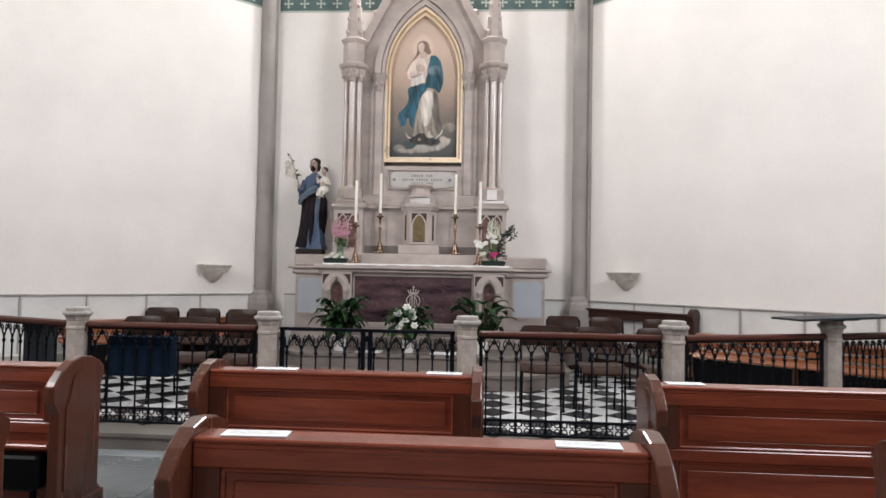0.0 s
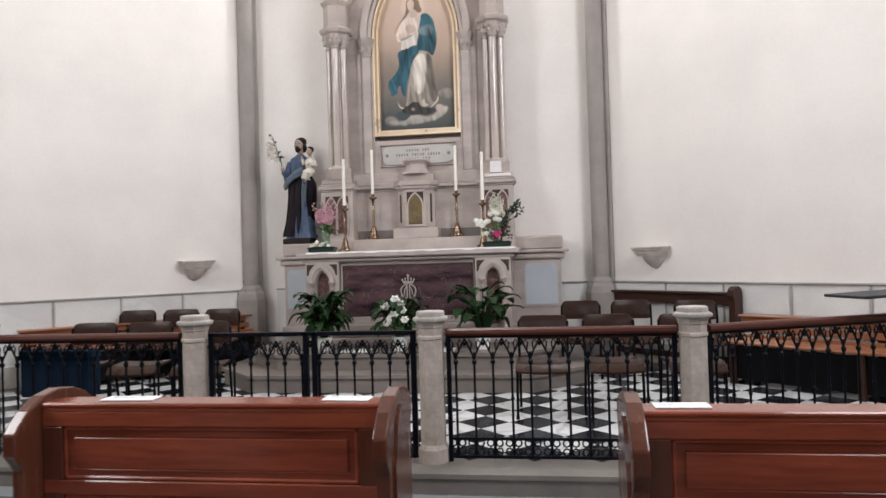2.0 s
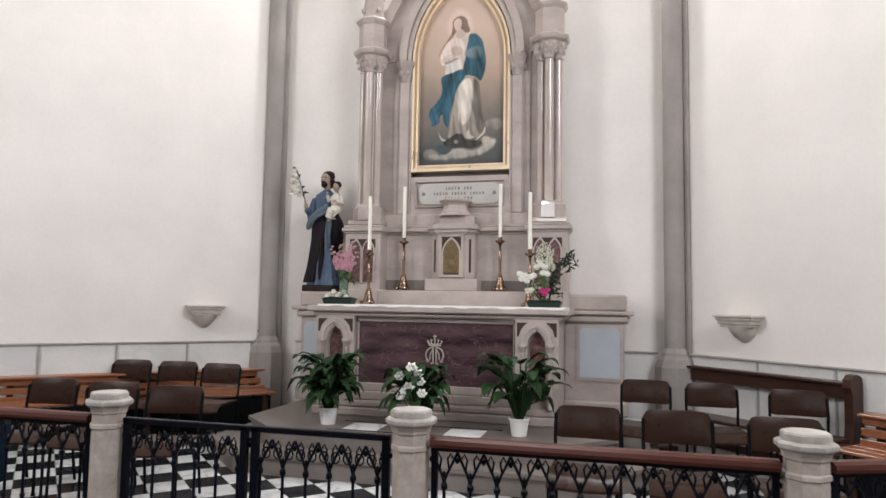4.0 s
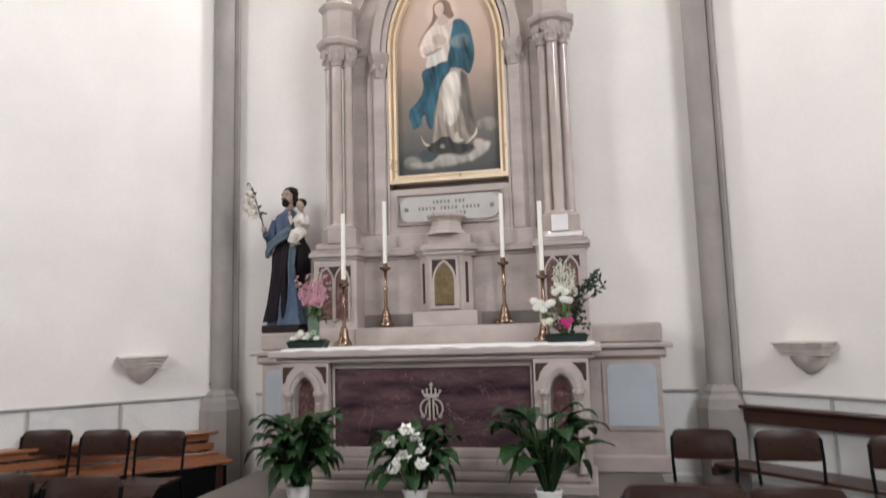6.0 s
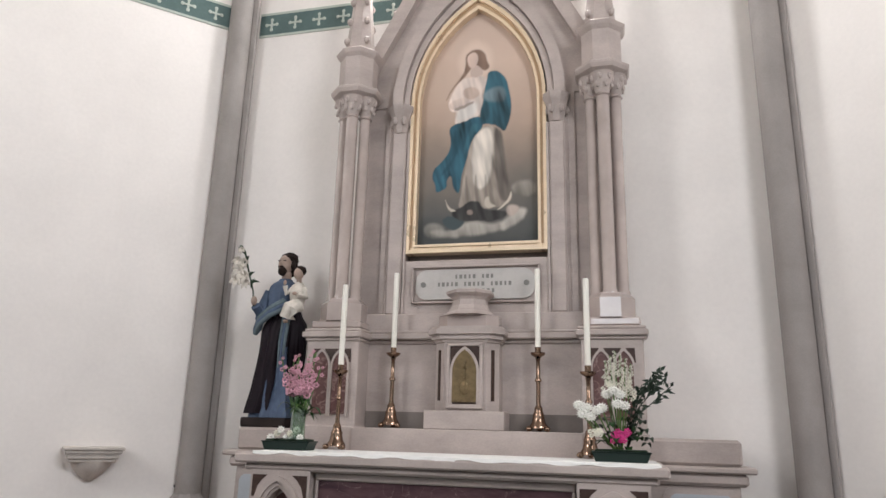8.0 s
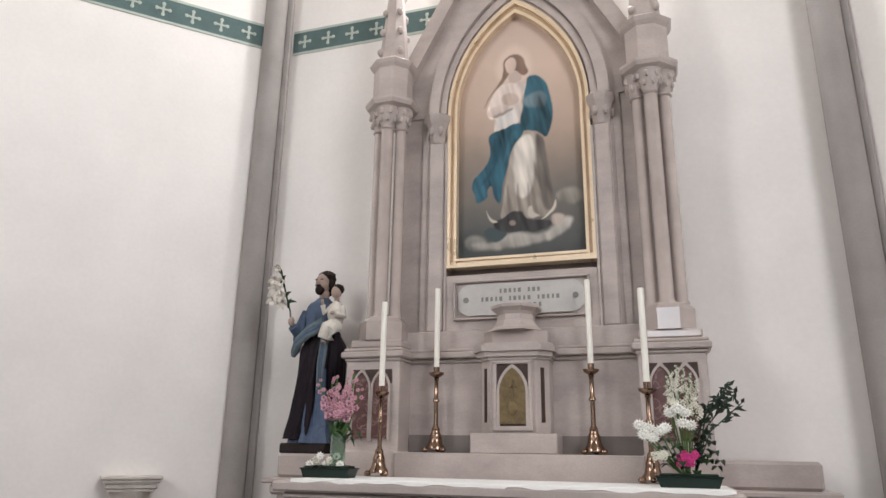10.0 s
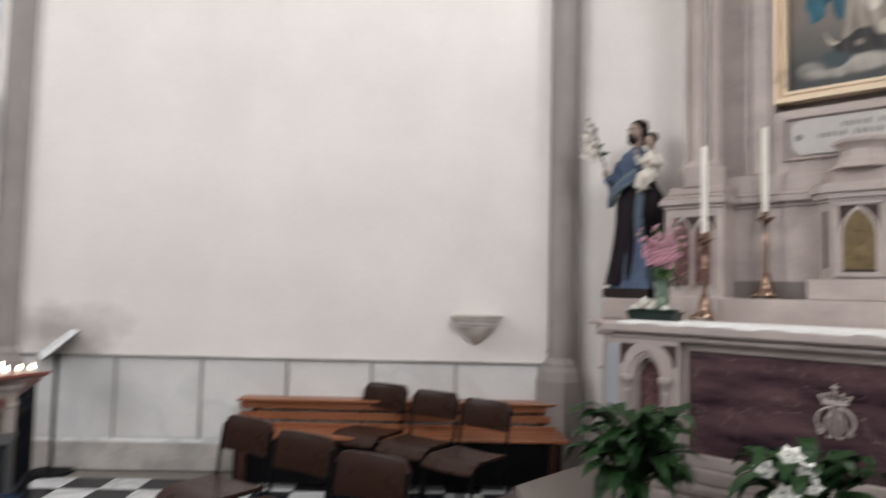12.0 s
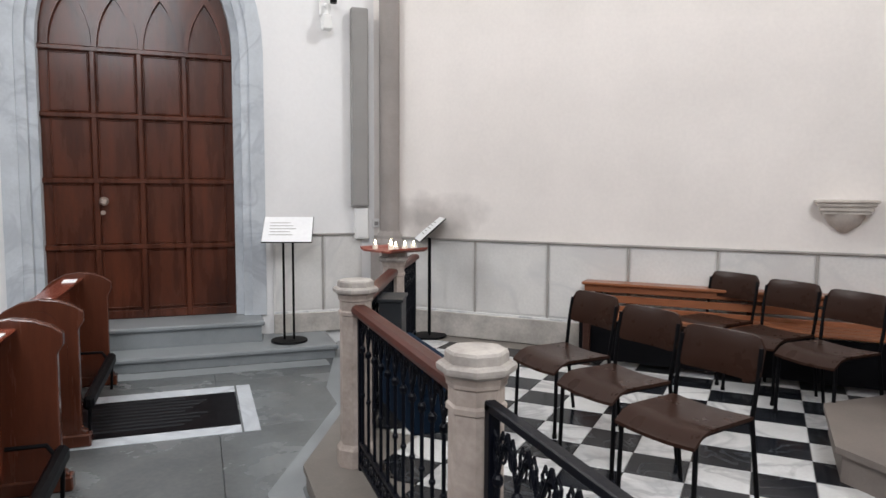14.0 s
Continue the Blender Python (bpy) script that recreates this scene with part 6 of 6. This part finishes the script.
statue = part("statue", st, STATUE, None, smooth=True)
tagged(statue, "painted plaster statue of a robed figure holding a lily stem", "statue")

# ---- candlesticks ----
def candlestick(x, y, z, height, candle):
    t = thing("candlestick", pose(x, y, z), "brass altar candlestick with a tall white candle", "candlestick", "altar candlesticks")
    ft = lathe([(0.066, 0.022), (0.064, 0.04), (0.05, 0.06), (0.04, 0.10), (0.042, 0.115), (0.034, 0.13), (0.028, 0.15), (0.03, 0.16), (0.018, 0.18)], 14)
    part("foot", ft, BRASS, t, smooth=True)
    for k in range(3):
        a = math.pi / 2 + 2 * math.pi * k / 3
        part("claw", blob((0.072 * math.cos(a), 0.072 * math.sin(a), 0.02), 0.024, 0.024, 0.02, None, 8), BRASS, t, smooth=True)
    part("stem", lathe([(0.017, 0.18), (0.0155, 0.20), (0.015, height * 0.60), (0.024, height * 0.61), (0.024, height * 0.63), (0.015, height * 0.65), (0.014, height - 0.08), (0.02, height - 0.06)], 12), BRASS, t, smooth=True)
    part("drip_pan", lathe([(0.012, height - 0.06), (0.05, height - 0.035), (0.055, height - 0.02), (0.045, height - 0.025), (0.02, height - 0.04)], 14), BRASS, t, smooth=True)
    part("socket", lathe([(0.02, height - 0.04), (0.022, height), (0.022, height + 0.02)], 12), BRASS, t, smooth=True)
    c = part("candle", lathe([(0.02, height + 0.02), (0.02, height + candle - 0.006), (0.014, height + candle)], 12), WAX, t, "white wax candle", True)
    part("wick", tube([(0, 0, height + candle), (0.002, 0, height + candle + 0.012)], 0.002, 5), BLACK, c)
    return t


candlestick(-1.80, 9.56, 1.574, 0.57, 0.61)
candlestick(-1.50, 9.85, 1.73, 0.57, 0.60)
candlestick(-0.41, 9.85, 1.73, 0.57, 0.60)
candlestick(-0.05, 9.56, 1.574, 0.57, 0.61)

# ---- plants and flowers ----
def leaf_blade(bm, base, heading, length, width, arch_up, droop, n=6):
    """A bent leaf with a raised midrib."""
    d = Vector((math.cos(heading), math.sin(heading), 0))
    side = Vector((-d.y, d.x, 0))
    prev = None
    for i in range(n + 1):
        u = i / n
        p = Vector(base) + d * length * u * (0.75 + 0.25 * (1 - u)) + Vector((0, 0, arch_up * math.sin(u * math.pi * 0.75) - droop * u * u))
        w = width * math.sin(math.pi * min(1, 0.06 + 0.94 * u)) ** 0.8 * (1 - 0.15 * u)
        cur = [bm.verts.new(p - side * w + Vector((0, 0, 0.25 * w))), bm.verts.new(p), bm.verts.new(p + side * w + Vector((0, 0, 0.25 * w)))]
        if prev:
            bm.faces.new((prev[0], prev[1], cur[1], cur[0]))
            bm.faces.new((prev[1], prev[2], cur[2], cur[1]))
        prev = cur


def sprig_leaf(bm, base, way, length, width):
    """A small pointed leaf folded along its middle."""
    base, way = Vector(base), Vector(way).normalized()
    side = way.cross(Vector((0.2, 1, 0.1))).normalized()
    a, c = base + way * length * 0.45, base + way * length
    v = [bm.verts.new(p) for p in (base, a - side * width, c, a + side * width, a + Vector((0, 0.25 * width, 0)))]
    for f in ((0, 1, 4), (1, 2, 4), (2, 3, 4), (3, 0, 4)):
        bm.faces.new([v[i] for i in f])


def petal_flower(bm, c, r, n, tip=0.35, wide=0.34):
    """An open bloom of cupped petals that faces -y and a little up."""
    for k in range(n):
        a = 2 * math.pi * k / n
        d = Vector((math.cos(a), -0.25, math.sin(a) * 0.85 + 0.15))
        side = Vector((-math.sin(a), 0, math.cos(a)))
        c0 = Vector(c)
        p = [c0 + d * r * 0.15, c0 + d * r * 0.6 - side * r * wide, c0 + d * r + Vector((0, r * tip, 0)), c0 + d * r * 0.6 + side * r * wide, c0 + d * r * 0.6 + Vector((0, -0.12 * r, 0))]
        v = [bm.verts.new(q) for q in p]
        for f in ((0, 1, 4), (1, 2, 4), (2, 3, 4), (3, 0, 4)):
            bm.faces.new([v[i] for i in f])


def pot_plant(x, y, z, seed, count, spread, tall, flowers=0, broad=1.15):
    rng = random.Random(seed)
    t = thing("potted_plant", pose(x, y, z), "leafy plant" + (" with white flowers" if flowers else "") + " in a white pot on a step", "plant", "potted plants")
    part("pot", lathe([(0.065, 0), (0.085, 0.13), (0.092, 0.135), (0.092, 0.15), (0.08, 0.15), (0.078, 0.13)], 16), POT, t, "white pot", True)
    for i in range(count):
        bm = bmesh.new()
        a = rng.uniform(0, 2 * math.pi)
        u = rng.random()
        h = 0.14 + tall * (0.25 + 0.75 * u) * 0.62
        out = spread * (0.10 + 0.30 * rng.random())
        p0 = Vector((0.03 * math.cos(a), 0.03 * math.sin(a), 0.13))
        p1 = Vector((out * math.cos(a), out * math.sin(a), h))
        tube([p0, p0.lerp(p1, 0.5) + Vector((0, 0, 0.05)), p1], 0.005, 4, bm)
        leaf_blade(bm, p1, a + rng.uniform(-0.7, 0.7), rng.uniform(0.16, 0.30) * (0.7 + spread), rng.uniform(0.032, 0.055) * broad, rng.uniform(0.02, 0.11), rng.uniform(0.02, 0.17) * (1.2 - u))
        part("leaf", bm, LEAF, t)
    for i in range(flowers):
        c = Vector((0.10 * math.sin(i * 2.4), -0.20 - 0.02 * (i % 3), 0.55 - 0.035 * i + rng.uniform(-0.02, 0.02)))
        bm = tube([(0.0, -0.02, 0.13), (c.x * 0.5, -0.12, c.z * 0.7), c], 0.004, 5)
        part("stem", bm, STEM, t)
        bm = bmesh.new()
        petal_flower(bm, c, rng.uniform(0.045, 0.06), 6, 0.4, 0.36)
        blob((c.x, c.y - 0.01, c.z), 0.012, 0.012, 0.012, bm, 6)
        part("flower", bm, PETALW, t, "white flower")
    return t


pot_plant(-1.76, 8.50, 0.48, 3, 110, 0.48, 0.72, 0, 1.2)
pot_plant(-0.90, 8.48, 0.48, 11, 80, 0.46, 0.58, 8)
pot_plant(0.0, 8.52, 0.48, 7, 52, 0.54, 0.78, 0, 1.75)


def flower_tray(x, y, z, label):
    t = thing("flower_arrangement", pose(x, y, z), label, "flowers")
    part("tray", prism([(-0.145, 0.0), (0.145, 0.0), (0.165, 0.05), (-0.165, 0.05)], -0.07, 0.07, "y"), TRAYGREEN, t, "dark green plastic tray")
    part("tray_rim", box(-0.172, 0.172, -0.077, 0.077, 0.05, 0.058, 0.003), TRAYGREEN, t)
    part("moss", box(-0.15, 0.15, -0.06, 0.06, 0.058, 0.07, 0.005), LEAFDARK, t, "dark moss filling")
    return t


def bloom(bm, c, r, n, rng, flat=0.6):
    for k in range(n):
        a, e = rng.uniform(0, 2 * math.pi), rng.uniform(-0.4, 1.0)
        blob((c[0] + r * math.cos(a) * rng.uniform(0.3, 1), c[1] + r * math.sin(a) * rng.uniform(0.3, 1), c[2] + r * e * flat), r * 0.34, r * 0.34, r * 0.22, bm, 6, 0.4)


# orchids in a glass vase
f = flower_tray(-1.99, 9.22, 1.574, "pink orchids in a glass vase on a green tray")
rng = random.Random(21)
part("vase", lathe([(0.05, 0.01), (0.052, 0.02), (0.046, 0.27), (0.043, 0.27), (0.047, 0.03)], 14, (0.05, 0, 0)), VASE, f, "clear glass vase", True)
for k in range(11):
    x = -0.12 + 0.025 * k
    top = (0.04 + x * 1.1, rng.uniform(-0.05, 0.04), 0.60 - 1.4 * x * x + rng.uniform(-0.06, 0.06))
    part("stem", tube([(0.05 + x * 0.15, 0, 0.02), (0.05 + x * 0.4, 0.0, 0.26), top], 0.005, 5), STEM, f)
    bm = bmesh.new()
    for q in range(9):
        u = q / 8
        p = Vector((0.05 + x * 0.45, 0.0, 0.30)).lerp(Vector(top), 0.25 + 0.75 * u)
        r = 0.034 * (1 - 0.6 * u)
        petal_flower(bm, p + Vector((rng.uniform(-0.025, 0.025), rng.uniform(-0.04, 0.01), rng.uniform(-0.012, 0.012))), r, 5, 0.3, 0.42)
    tagged(part("bloom", bm, PETALP, f, "pink orchid spray"), kind="stuff")
for k in range(14):
    bm = bmesh.new()
    leaf_blade(bm, (0.05 + rng.uniform(-0.05, 0.05), rng.uniform(-0.03, 0.02), rng.uniform(0.18, 0.32)), rng.uniform(0, 6.28), rng.uniform(0.12, 0.2), 0.018, 0.06, 0.06)
    part("leaf", bm, LEAF, f)
for k in range(7):
    bm = bmesh.new()
    c = (-0.12 + 0.035 * k, -0.04 + 0.02 * (k % 2), 0.075 + 0.025 * (k % 3))
    petal_flower(bm, c, 0.032, 9, 0.2, 0.24)
    bloom(bm, c, 0.02, 5, rng)
    part("bloom", bm, PETALC if k % 3 == 1 else PETALW, f, "small pale bloom")
for k in range(16):
    bm = bmesh.new()
    leaf_blade(bm, (rng.uniform(-0.13, 0.13), rng.uniform(-0.04, 0.03), 0.045), rng.uniform(0, 6.28), 0.09, 0.022, 0.03, 0.01, 4)
    part("leaf", bm, LEAF, f)
# white and pink arrangement
f = flower_tray(0.14, 9.20, 1.574, "white daisies and stocks with a magenta bloom on a green tray")
rng = random.Random(8)
for c in ((-0.235, -0.05, 0.315), (-0.215, -0.06, 0.265), (-0.165, -0.06, 0.25), (-0.13, -0.07, 0.285), (-0.10, -0.06, 0.30), (-0.07, -0.04, 0.38), (-0.03, -0.06, 0.40), (0.005, -0.05, 0.38), (-0.01, -0.07, 0.325), (0.03, -0.05, 0.315), (-0.19, -0.05, 0.30)):
    bm = bmesh.new()
    petal_flower(bm, c, 0.040, 13, 0.35, 0.14)
    petal_flower(bm, (c[0] + rng.uniform(-0.006, 0.006), c[1] - 0.006, c[2] + 0.006), 0.026, 9, 0.3, 0.17)
    blob((c[0], c[1] - 0.004, c[2] + 0.003), 0.012, 0.010, 0.012, bm, 6)
    part("bloom", bm, PETALW, f, "white daisy")
    part("stem", tube([(0.0, 0, 0.03), (c[0] * 0.6, c[1] * 0.5, c[2] * 0.6), c], 0.004, 5), STEM, f)
for k in range(6):
    x = -0.075 + 0.03 * k
    top = 0.655 - 0.03 * abs(k - 2.2)
    bm = bmesh.new()
    for q in range(22):
        u = q / 22
        petal_flower(bm, (x + rng.uniform(-0.024, 0.024) * (1 - 0.7 * u), 0.0 + rng.uniform(-0.04, 0.03), top - 0.22 + 0.22 * u), 0.017 * (1 - 0.55 * u), 4, 0.2, 0.42)
    tagged(part("flower_spike", bm, PETALC, f, "cream stock spike"), kind="stuff")
    part("stem", tube([(0.0, 0.01, 0.03), (x * 0.7, 0.015, top * 0.6), (x, 0.01, top)], 0.004, 5), STEM, f)
for k in range(7):
    a = rng.uniform(0.90, 1.40)
    ln = rng.uniform(0.32, 0.54)
    p1 = Vector((0.05 + ln * math.cos(a), 0.03 + rng.uniform(-0.05, 0.04), 0.06 + ln * math.sin(a)))
    mid = Vector((0.04 + 0.35 * ln * math.cos(a), 0.025, 0.06 + 0.6 * ln * math.sin(a)))
    bm = tube([(0.03, 0.02, 0.05), mid, p1], 0.003, 4)
    for q in range(13):
        p = mid.lerp(p1, q / 12) if q > 3 else Vector((0.03, 0.02, 0.05)).lerp(mid, 0.4 + 0.2 * q)
        sprig_leaf(bm, p, (rng.uniform(-1, 1), rng.uniform(-0.5, 0.2), rng.uniform(-0.4, 1)), rng.uniform(0.045, 0.065), rng.uniform(0.008, 0.012))
    part("sprig", bm, LEAFDARK, f, "dark leafy sprig")
for k in range(30):
    bm = bmesh.new()
    leaf_blade(bm, (rng.uniform(-0.16, 0.16), rng.uniform(-0.06, 0.03), rng.uniform(0.04, 0.26)), rng.uniform(0, 6.28), 0.09, 0.026, 0.03, 0.03, 4)
    part("leaf", bm, LEAFDARK if k % 2 else LEAF, f)
bm = bmesh.new()
for k in range(26):
    a, e = rng.uniform(0, 6.28), rng.uniform(0, 1)
    petal_flower(bm, (0.0 + 0.062 * e * math.cos(a), -0.085 + 0.03 * e, 0.135 + 0.052 * e * math.sin(a)), 0.021, 5, 0.2, 0.4)
tagged(part("bloom", bm, PETALM, f, "magenta hydrangea bloom"), kind="stuff")
bm = bmesh.new()
for k in range(18):
    a, e = rng.uniform(0, 6.28), rng.uniform(0, 1)
    petal_flower(bm, (-0.135 + 0.045 * e * math.cos(a), -0.075 + 0.02 * e, 0.16 + 0.03 * e * math.sin(a)), 0.016, 5, 0.2, 0.4)
tagged(part("bloom", bm, PETALC, f, "pale green bloom"), kind="stuff")

# ---- information stands ----
def stand(x, y, z, turn, tilt=42):
    t = thing("information_stand", pose(x, y, z, 0, 0, turn), "white sloping information panel on a black double-tube stand", "sign stand", "information stands")
    part("foot", lathe([(0.17, 0), (0.175, 0.008), (0.17, 0.02), (0.05, 0.024)], 28), BLACK, t, "round black foot", True)
    for s in (-1, 1):
        part("tube", tube([(s * 0.045, 0, 0.02), (s * 0.045, 0, 0.99)], 0.011, 8), BLACK, t)
    p = part("panel_tray", box(-0.235, 0.235, -0.17, 0.17, -0.012, 0.0, 0.003), BLACK, t, "black panel tray")
    p.matrix_local = pose(0, 0, 1.08, tilt)
    part("panel", box(-0.23, 0.23, -0.165, 0.165, 0.0, 0.005), PAPER, p, "white printed panel")
    for i in range(5):
        part("print_line", box(-0.17, 0.02 + 0.03 * (i % 3), 0.08 - 0.04 * i, 0.088 - 0.04 * i, 0.005, 0.006), SPEAKER, p, "faint print line")
    return t


stand(-6.52, 5.70, LOW, 76)
stand(-6.30, 7.05, LOW, -12)

# ---- candle rack on a rail post, with the dark box below it ----
rack = thing("votive_rack", pose(POST_W[0], POST_W[1], LOW + 0.99, 0, 0, 22.5), "red-lacquered votive tray with small lit candles on a stone post", "candle rack")
part("tray", prism([(-0.20, 0.02), (-0.16, 0.0), (0.16, 0.0), (0.20, 0.02), (0.20, 0.035), (0.15, 0.015), (-0.15, 0.015), (-0.20, 0.035)], -0.17, 0.17, "y"), REDTRAY, rack)
for x, y in ((-0.13, -0.08), (-0.10, 0.05), (0.03, -0.05), (0.11, 0.02), (0.14, -0.09), (0.13, 0.09)):
    c = part("votive", lathe([(0.02, 0.015), (0.022, 0.05), (0.018, 0.05)], 10, (x, y, 0)), WAX, rack, "small white votive candle")
    part("flame", lathe([(0.003, 0.05), (0.008, 0.062), (0.002, 0.085)], 6, (x, y, 0)), FLAME, c, "small flame")
gb = thing("offering_box", pose(-3.98, 6.02, LOW, 0, 0, -22.5), "dark grey metal offering box behind the altar rail", "box")
part("body", box(-0.14, 0.14, -0.06, 0.08, 0.0, 0.78, 0.006), GREYBOX, gb)
part("lid", box(-0.15, 0.15, -0.07, 0.09, 0.78, 0.80, 0.004), GREYBOX, gb)

# flat dark shelf on the matching post
sh = thing("post_shelf", pose(POST_E[0] + 0.05, POST_E[1], LOW + 0.99, 0, -1.5, 20), "thin dark grey shelf board lying on a rail post", "shelf")
part("board", box(-0.55, 0.60, -0.18, 0.18, 0.01, 0.03, 0.004), GREYBOX, sh)
part("bracket", box(-0.12, 0.12, -0.12, 0.12, -0.002, 0.01), BLACK, sh)

# navy cloth-covered box hung on the rail
t = thing("hanging_box", pose(-2.90, 5.70, LOW + 0.40), "navy blue cloth-covered box hung behind the altar rail", "box")
part("body", box(-0.27, 0.27, 0.04, 0.20, 0.0, 0.33, 0.012), NAVY, t)
part("cover", box(-0.278, 0.278, 0.032, 0.208, 0.27, 0.338, 0.01), NAVY, t)
for x in (-0.2, 0.2):
    part("hook", tube([(x, 0.05, 0.33), (x, 0.05, 0.42), (x, 0.0, 0.425), (x, -0.02, 0.40)], 0.006, 6), BLACK, t)

# ---- things on the side wall ----
sp = thing("column_speaker", pose(SIDE_L, 6.48, 1.42), "tall narrow grey column loudspeaker on the wall", "loudspeaker")
part("body", box(0.02, 0.12, -0.085, 0.085, 0, 2.0, 0.008), SPEAKER, sp)
part("grille", box(0.12, 0.126, -0.065, 0.065, 0.02, 1.98, 0.002), SPEAKER, sp)
for z in (0.3, 1.7):
    part("clip", box(0.0, 0.02, -0.03, 0.03, z, z + 0.05), BLACK, sp)
wb = thing("wall_box", pose(SIDE_L, 6.50, 1.08), "white plastic electrical box below the loudspeaker", "electrical box")
part("body", box(0, 0.09, -0.07, 0.07, 0, 0.32, 0.008), PLASTIC, wb)
part("lid", box(0.09, 0.096, -0.06, 0.06, 0.02, 0.30, 0.003), PLASTIC, wb)
sk = thing("wall_socket", pose(SIDE_L, 6.66, 1.20), "small white wall socket", "socket")
part("plate", box(0, 0.05, -0.035, 0.035, 0, 0.09, 0.005), PLASTIC, sk)
part("insert", box(0.05, 0.054, -0.02, 0.02, 0.02, 0.06), SPEAKER, sk)
cam_fix = thing("security_camera", pose(SIDE_L, 6.14, 3.16), "white security camera with a dark lens on a wall mount", "camera fixture")
part("mount", box(0, 0.08, -0.05, 0.05, 0.16, 0.36, 0.01), PLASTIC, cam_fix)
part("arm", tube([(0.08, 0, 0.26), (0.14, 0, 0.24), (0.14, 0.0, 0.14)], 0.018, 8), PLASTIC, cam_fix)
part("body", box(0.09, 0.19, -0.05, 0.05, 0.0, 0.15, 0.015), PLASTIC, cam_fix)
part("lens", lathe([(0.035, 0), (0.035, 0.03)], 12, (0.14, 0.07, 0.27)), BLACK, cam_fix)
vs = thing("wall_stud", ML @ Matrix.Translation((LENL - 0.28, -0.012, 1.22)), "small dark stud on the wall", "wall stud")
part("stud", blob((0, 0, 0), 0.012, 0.012, 0.012, None, 6), BLACK, vs)

# ---- floor tiles ----
def tile_mesh(name, mat, side):
    h = side / 2 - 0.0015
    bm = bmesh.new()
    c = 0.0025
    top = [bm.verts.new(p) for p in ((-h + c, -h + c, 0), (h - c, -h + c, 0), (h - c, h - c, 0), (-h + c, h - c, 0))]
    low = [bm.verts.new(p) for p in ((-h, -h, -c), (h, -h, -c), (h, h, -c), (-h, h, -c))]
    bot = [bm.verts.new((v.co.x, v.co.y, -0.012)) for v in low]
    bm.faces.new(top)
    for a, d in ((top, low), (low, bot)):
        for i in range(4):
            j = (i + 1) % 4
            bm.faces.new((a[j], a[i], d[i], d[j]))
    bmesh.ops.recalc_face_normals(bm, faces=bm.faces[:])
    me = bpy.data.meshes.new(name)
    bm.to_mesh(me)
    bm.free()
    me.materials.append(mat)
    return me


def inside(p, poly):
    hit = False
    for (x0, y0), (x1, y1) in zip(poly, poly[1:] + poly[:1]):
        if (y0 > p[1]) != (y1 > p[1]) and p[0] < (x1 - x0) * (p[1] - y0) / (y1 - y0) + x0:
            hit = not hit
    return hit


SIDE = 0.30
WT, BT = tile_mesh("tile", TILE_WHITE, SIDE), tile_mesh("tile", TILE_BLACK, SIDE)
tiled = structure("sanctuary_floor", prism(inner + back, LOW - 0.012, LOW - 0.006, "z"), KERB, "black and white marble tiled floor", "floor")
area = [(x, y + 0.06) for x, y in inner] + [(SIDE_R - 0.2, 6.6), (1.35, 10.1), (-3.2, 10.1), (SIDE_L + 0.2, 6.6)]
step_hole = steps_outline(8.1, 1.85, 0.55)
spots = []
for i in range(-40, 41):
    for j in range(-40, 41):
        x, y = AX + (i - j) * SIDE * 0.70711, 6.95 + (i + j) * SIDE * 0.70711
        if inside((x, y), area) and not inside((x, y), step_hole):
            spots.append((x, y, (i + j) % 2 == 0))
        
spots.sort(key=lambda s: abs(s[0] + 1.6) + 0.6 * abs(s[1] - 7.0))
for x, y, k in spots[:300]:
    o = new("tile", WT if k else BT)
    o.parent = tiled
    o.location, o.rotation_euler = (x, y, LOW), (0, 0, radians(45))
for mat, want, lab in ((TILE_WHITE, 1, "white marble tiles"), (TILE_BLACK, 0, "black marble tiles")):
    bm = bmesh.new()
    h = (SIDE / 2 - 0.0015) * 1.41421
    for x, y, k in spots[300:]:
        if k == want:
            prism([(x - h, y), (x, y - h), (x + h, y), (x, y + h)], LOW - 0.012, LOW, "z", bm)
    if bm.verts:
        tagged(part("tile_field", bm, mat, tiled, lab), kind="stuff")

# large flags of the church floor
FLAG = 1.2
fl = bpy.data.objects["floor"]
me = bpy.data.meshes.new("flagstone")
bm = box(-FLAG / 2 + 0.002, FLAG / 2 - 0.002, -FLAG / 2 + 0.002, FLAG / 2 - 0.002, -0.012, 0, 0.002)
bm.to_mesh(me)
bm.free()
me.materials.append(FLOOR)
for i in range(10):
    for j in range(11):
        o = new("flagstone", me)
        o.parent = fl
        o.location = (-6.35 + FLAG * i, -6.4 + FLAG * j, 0)
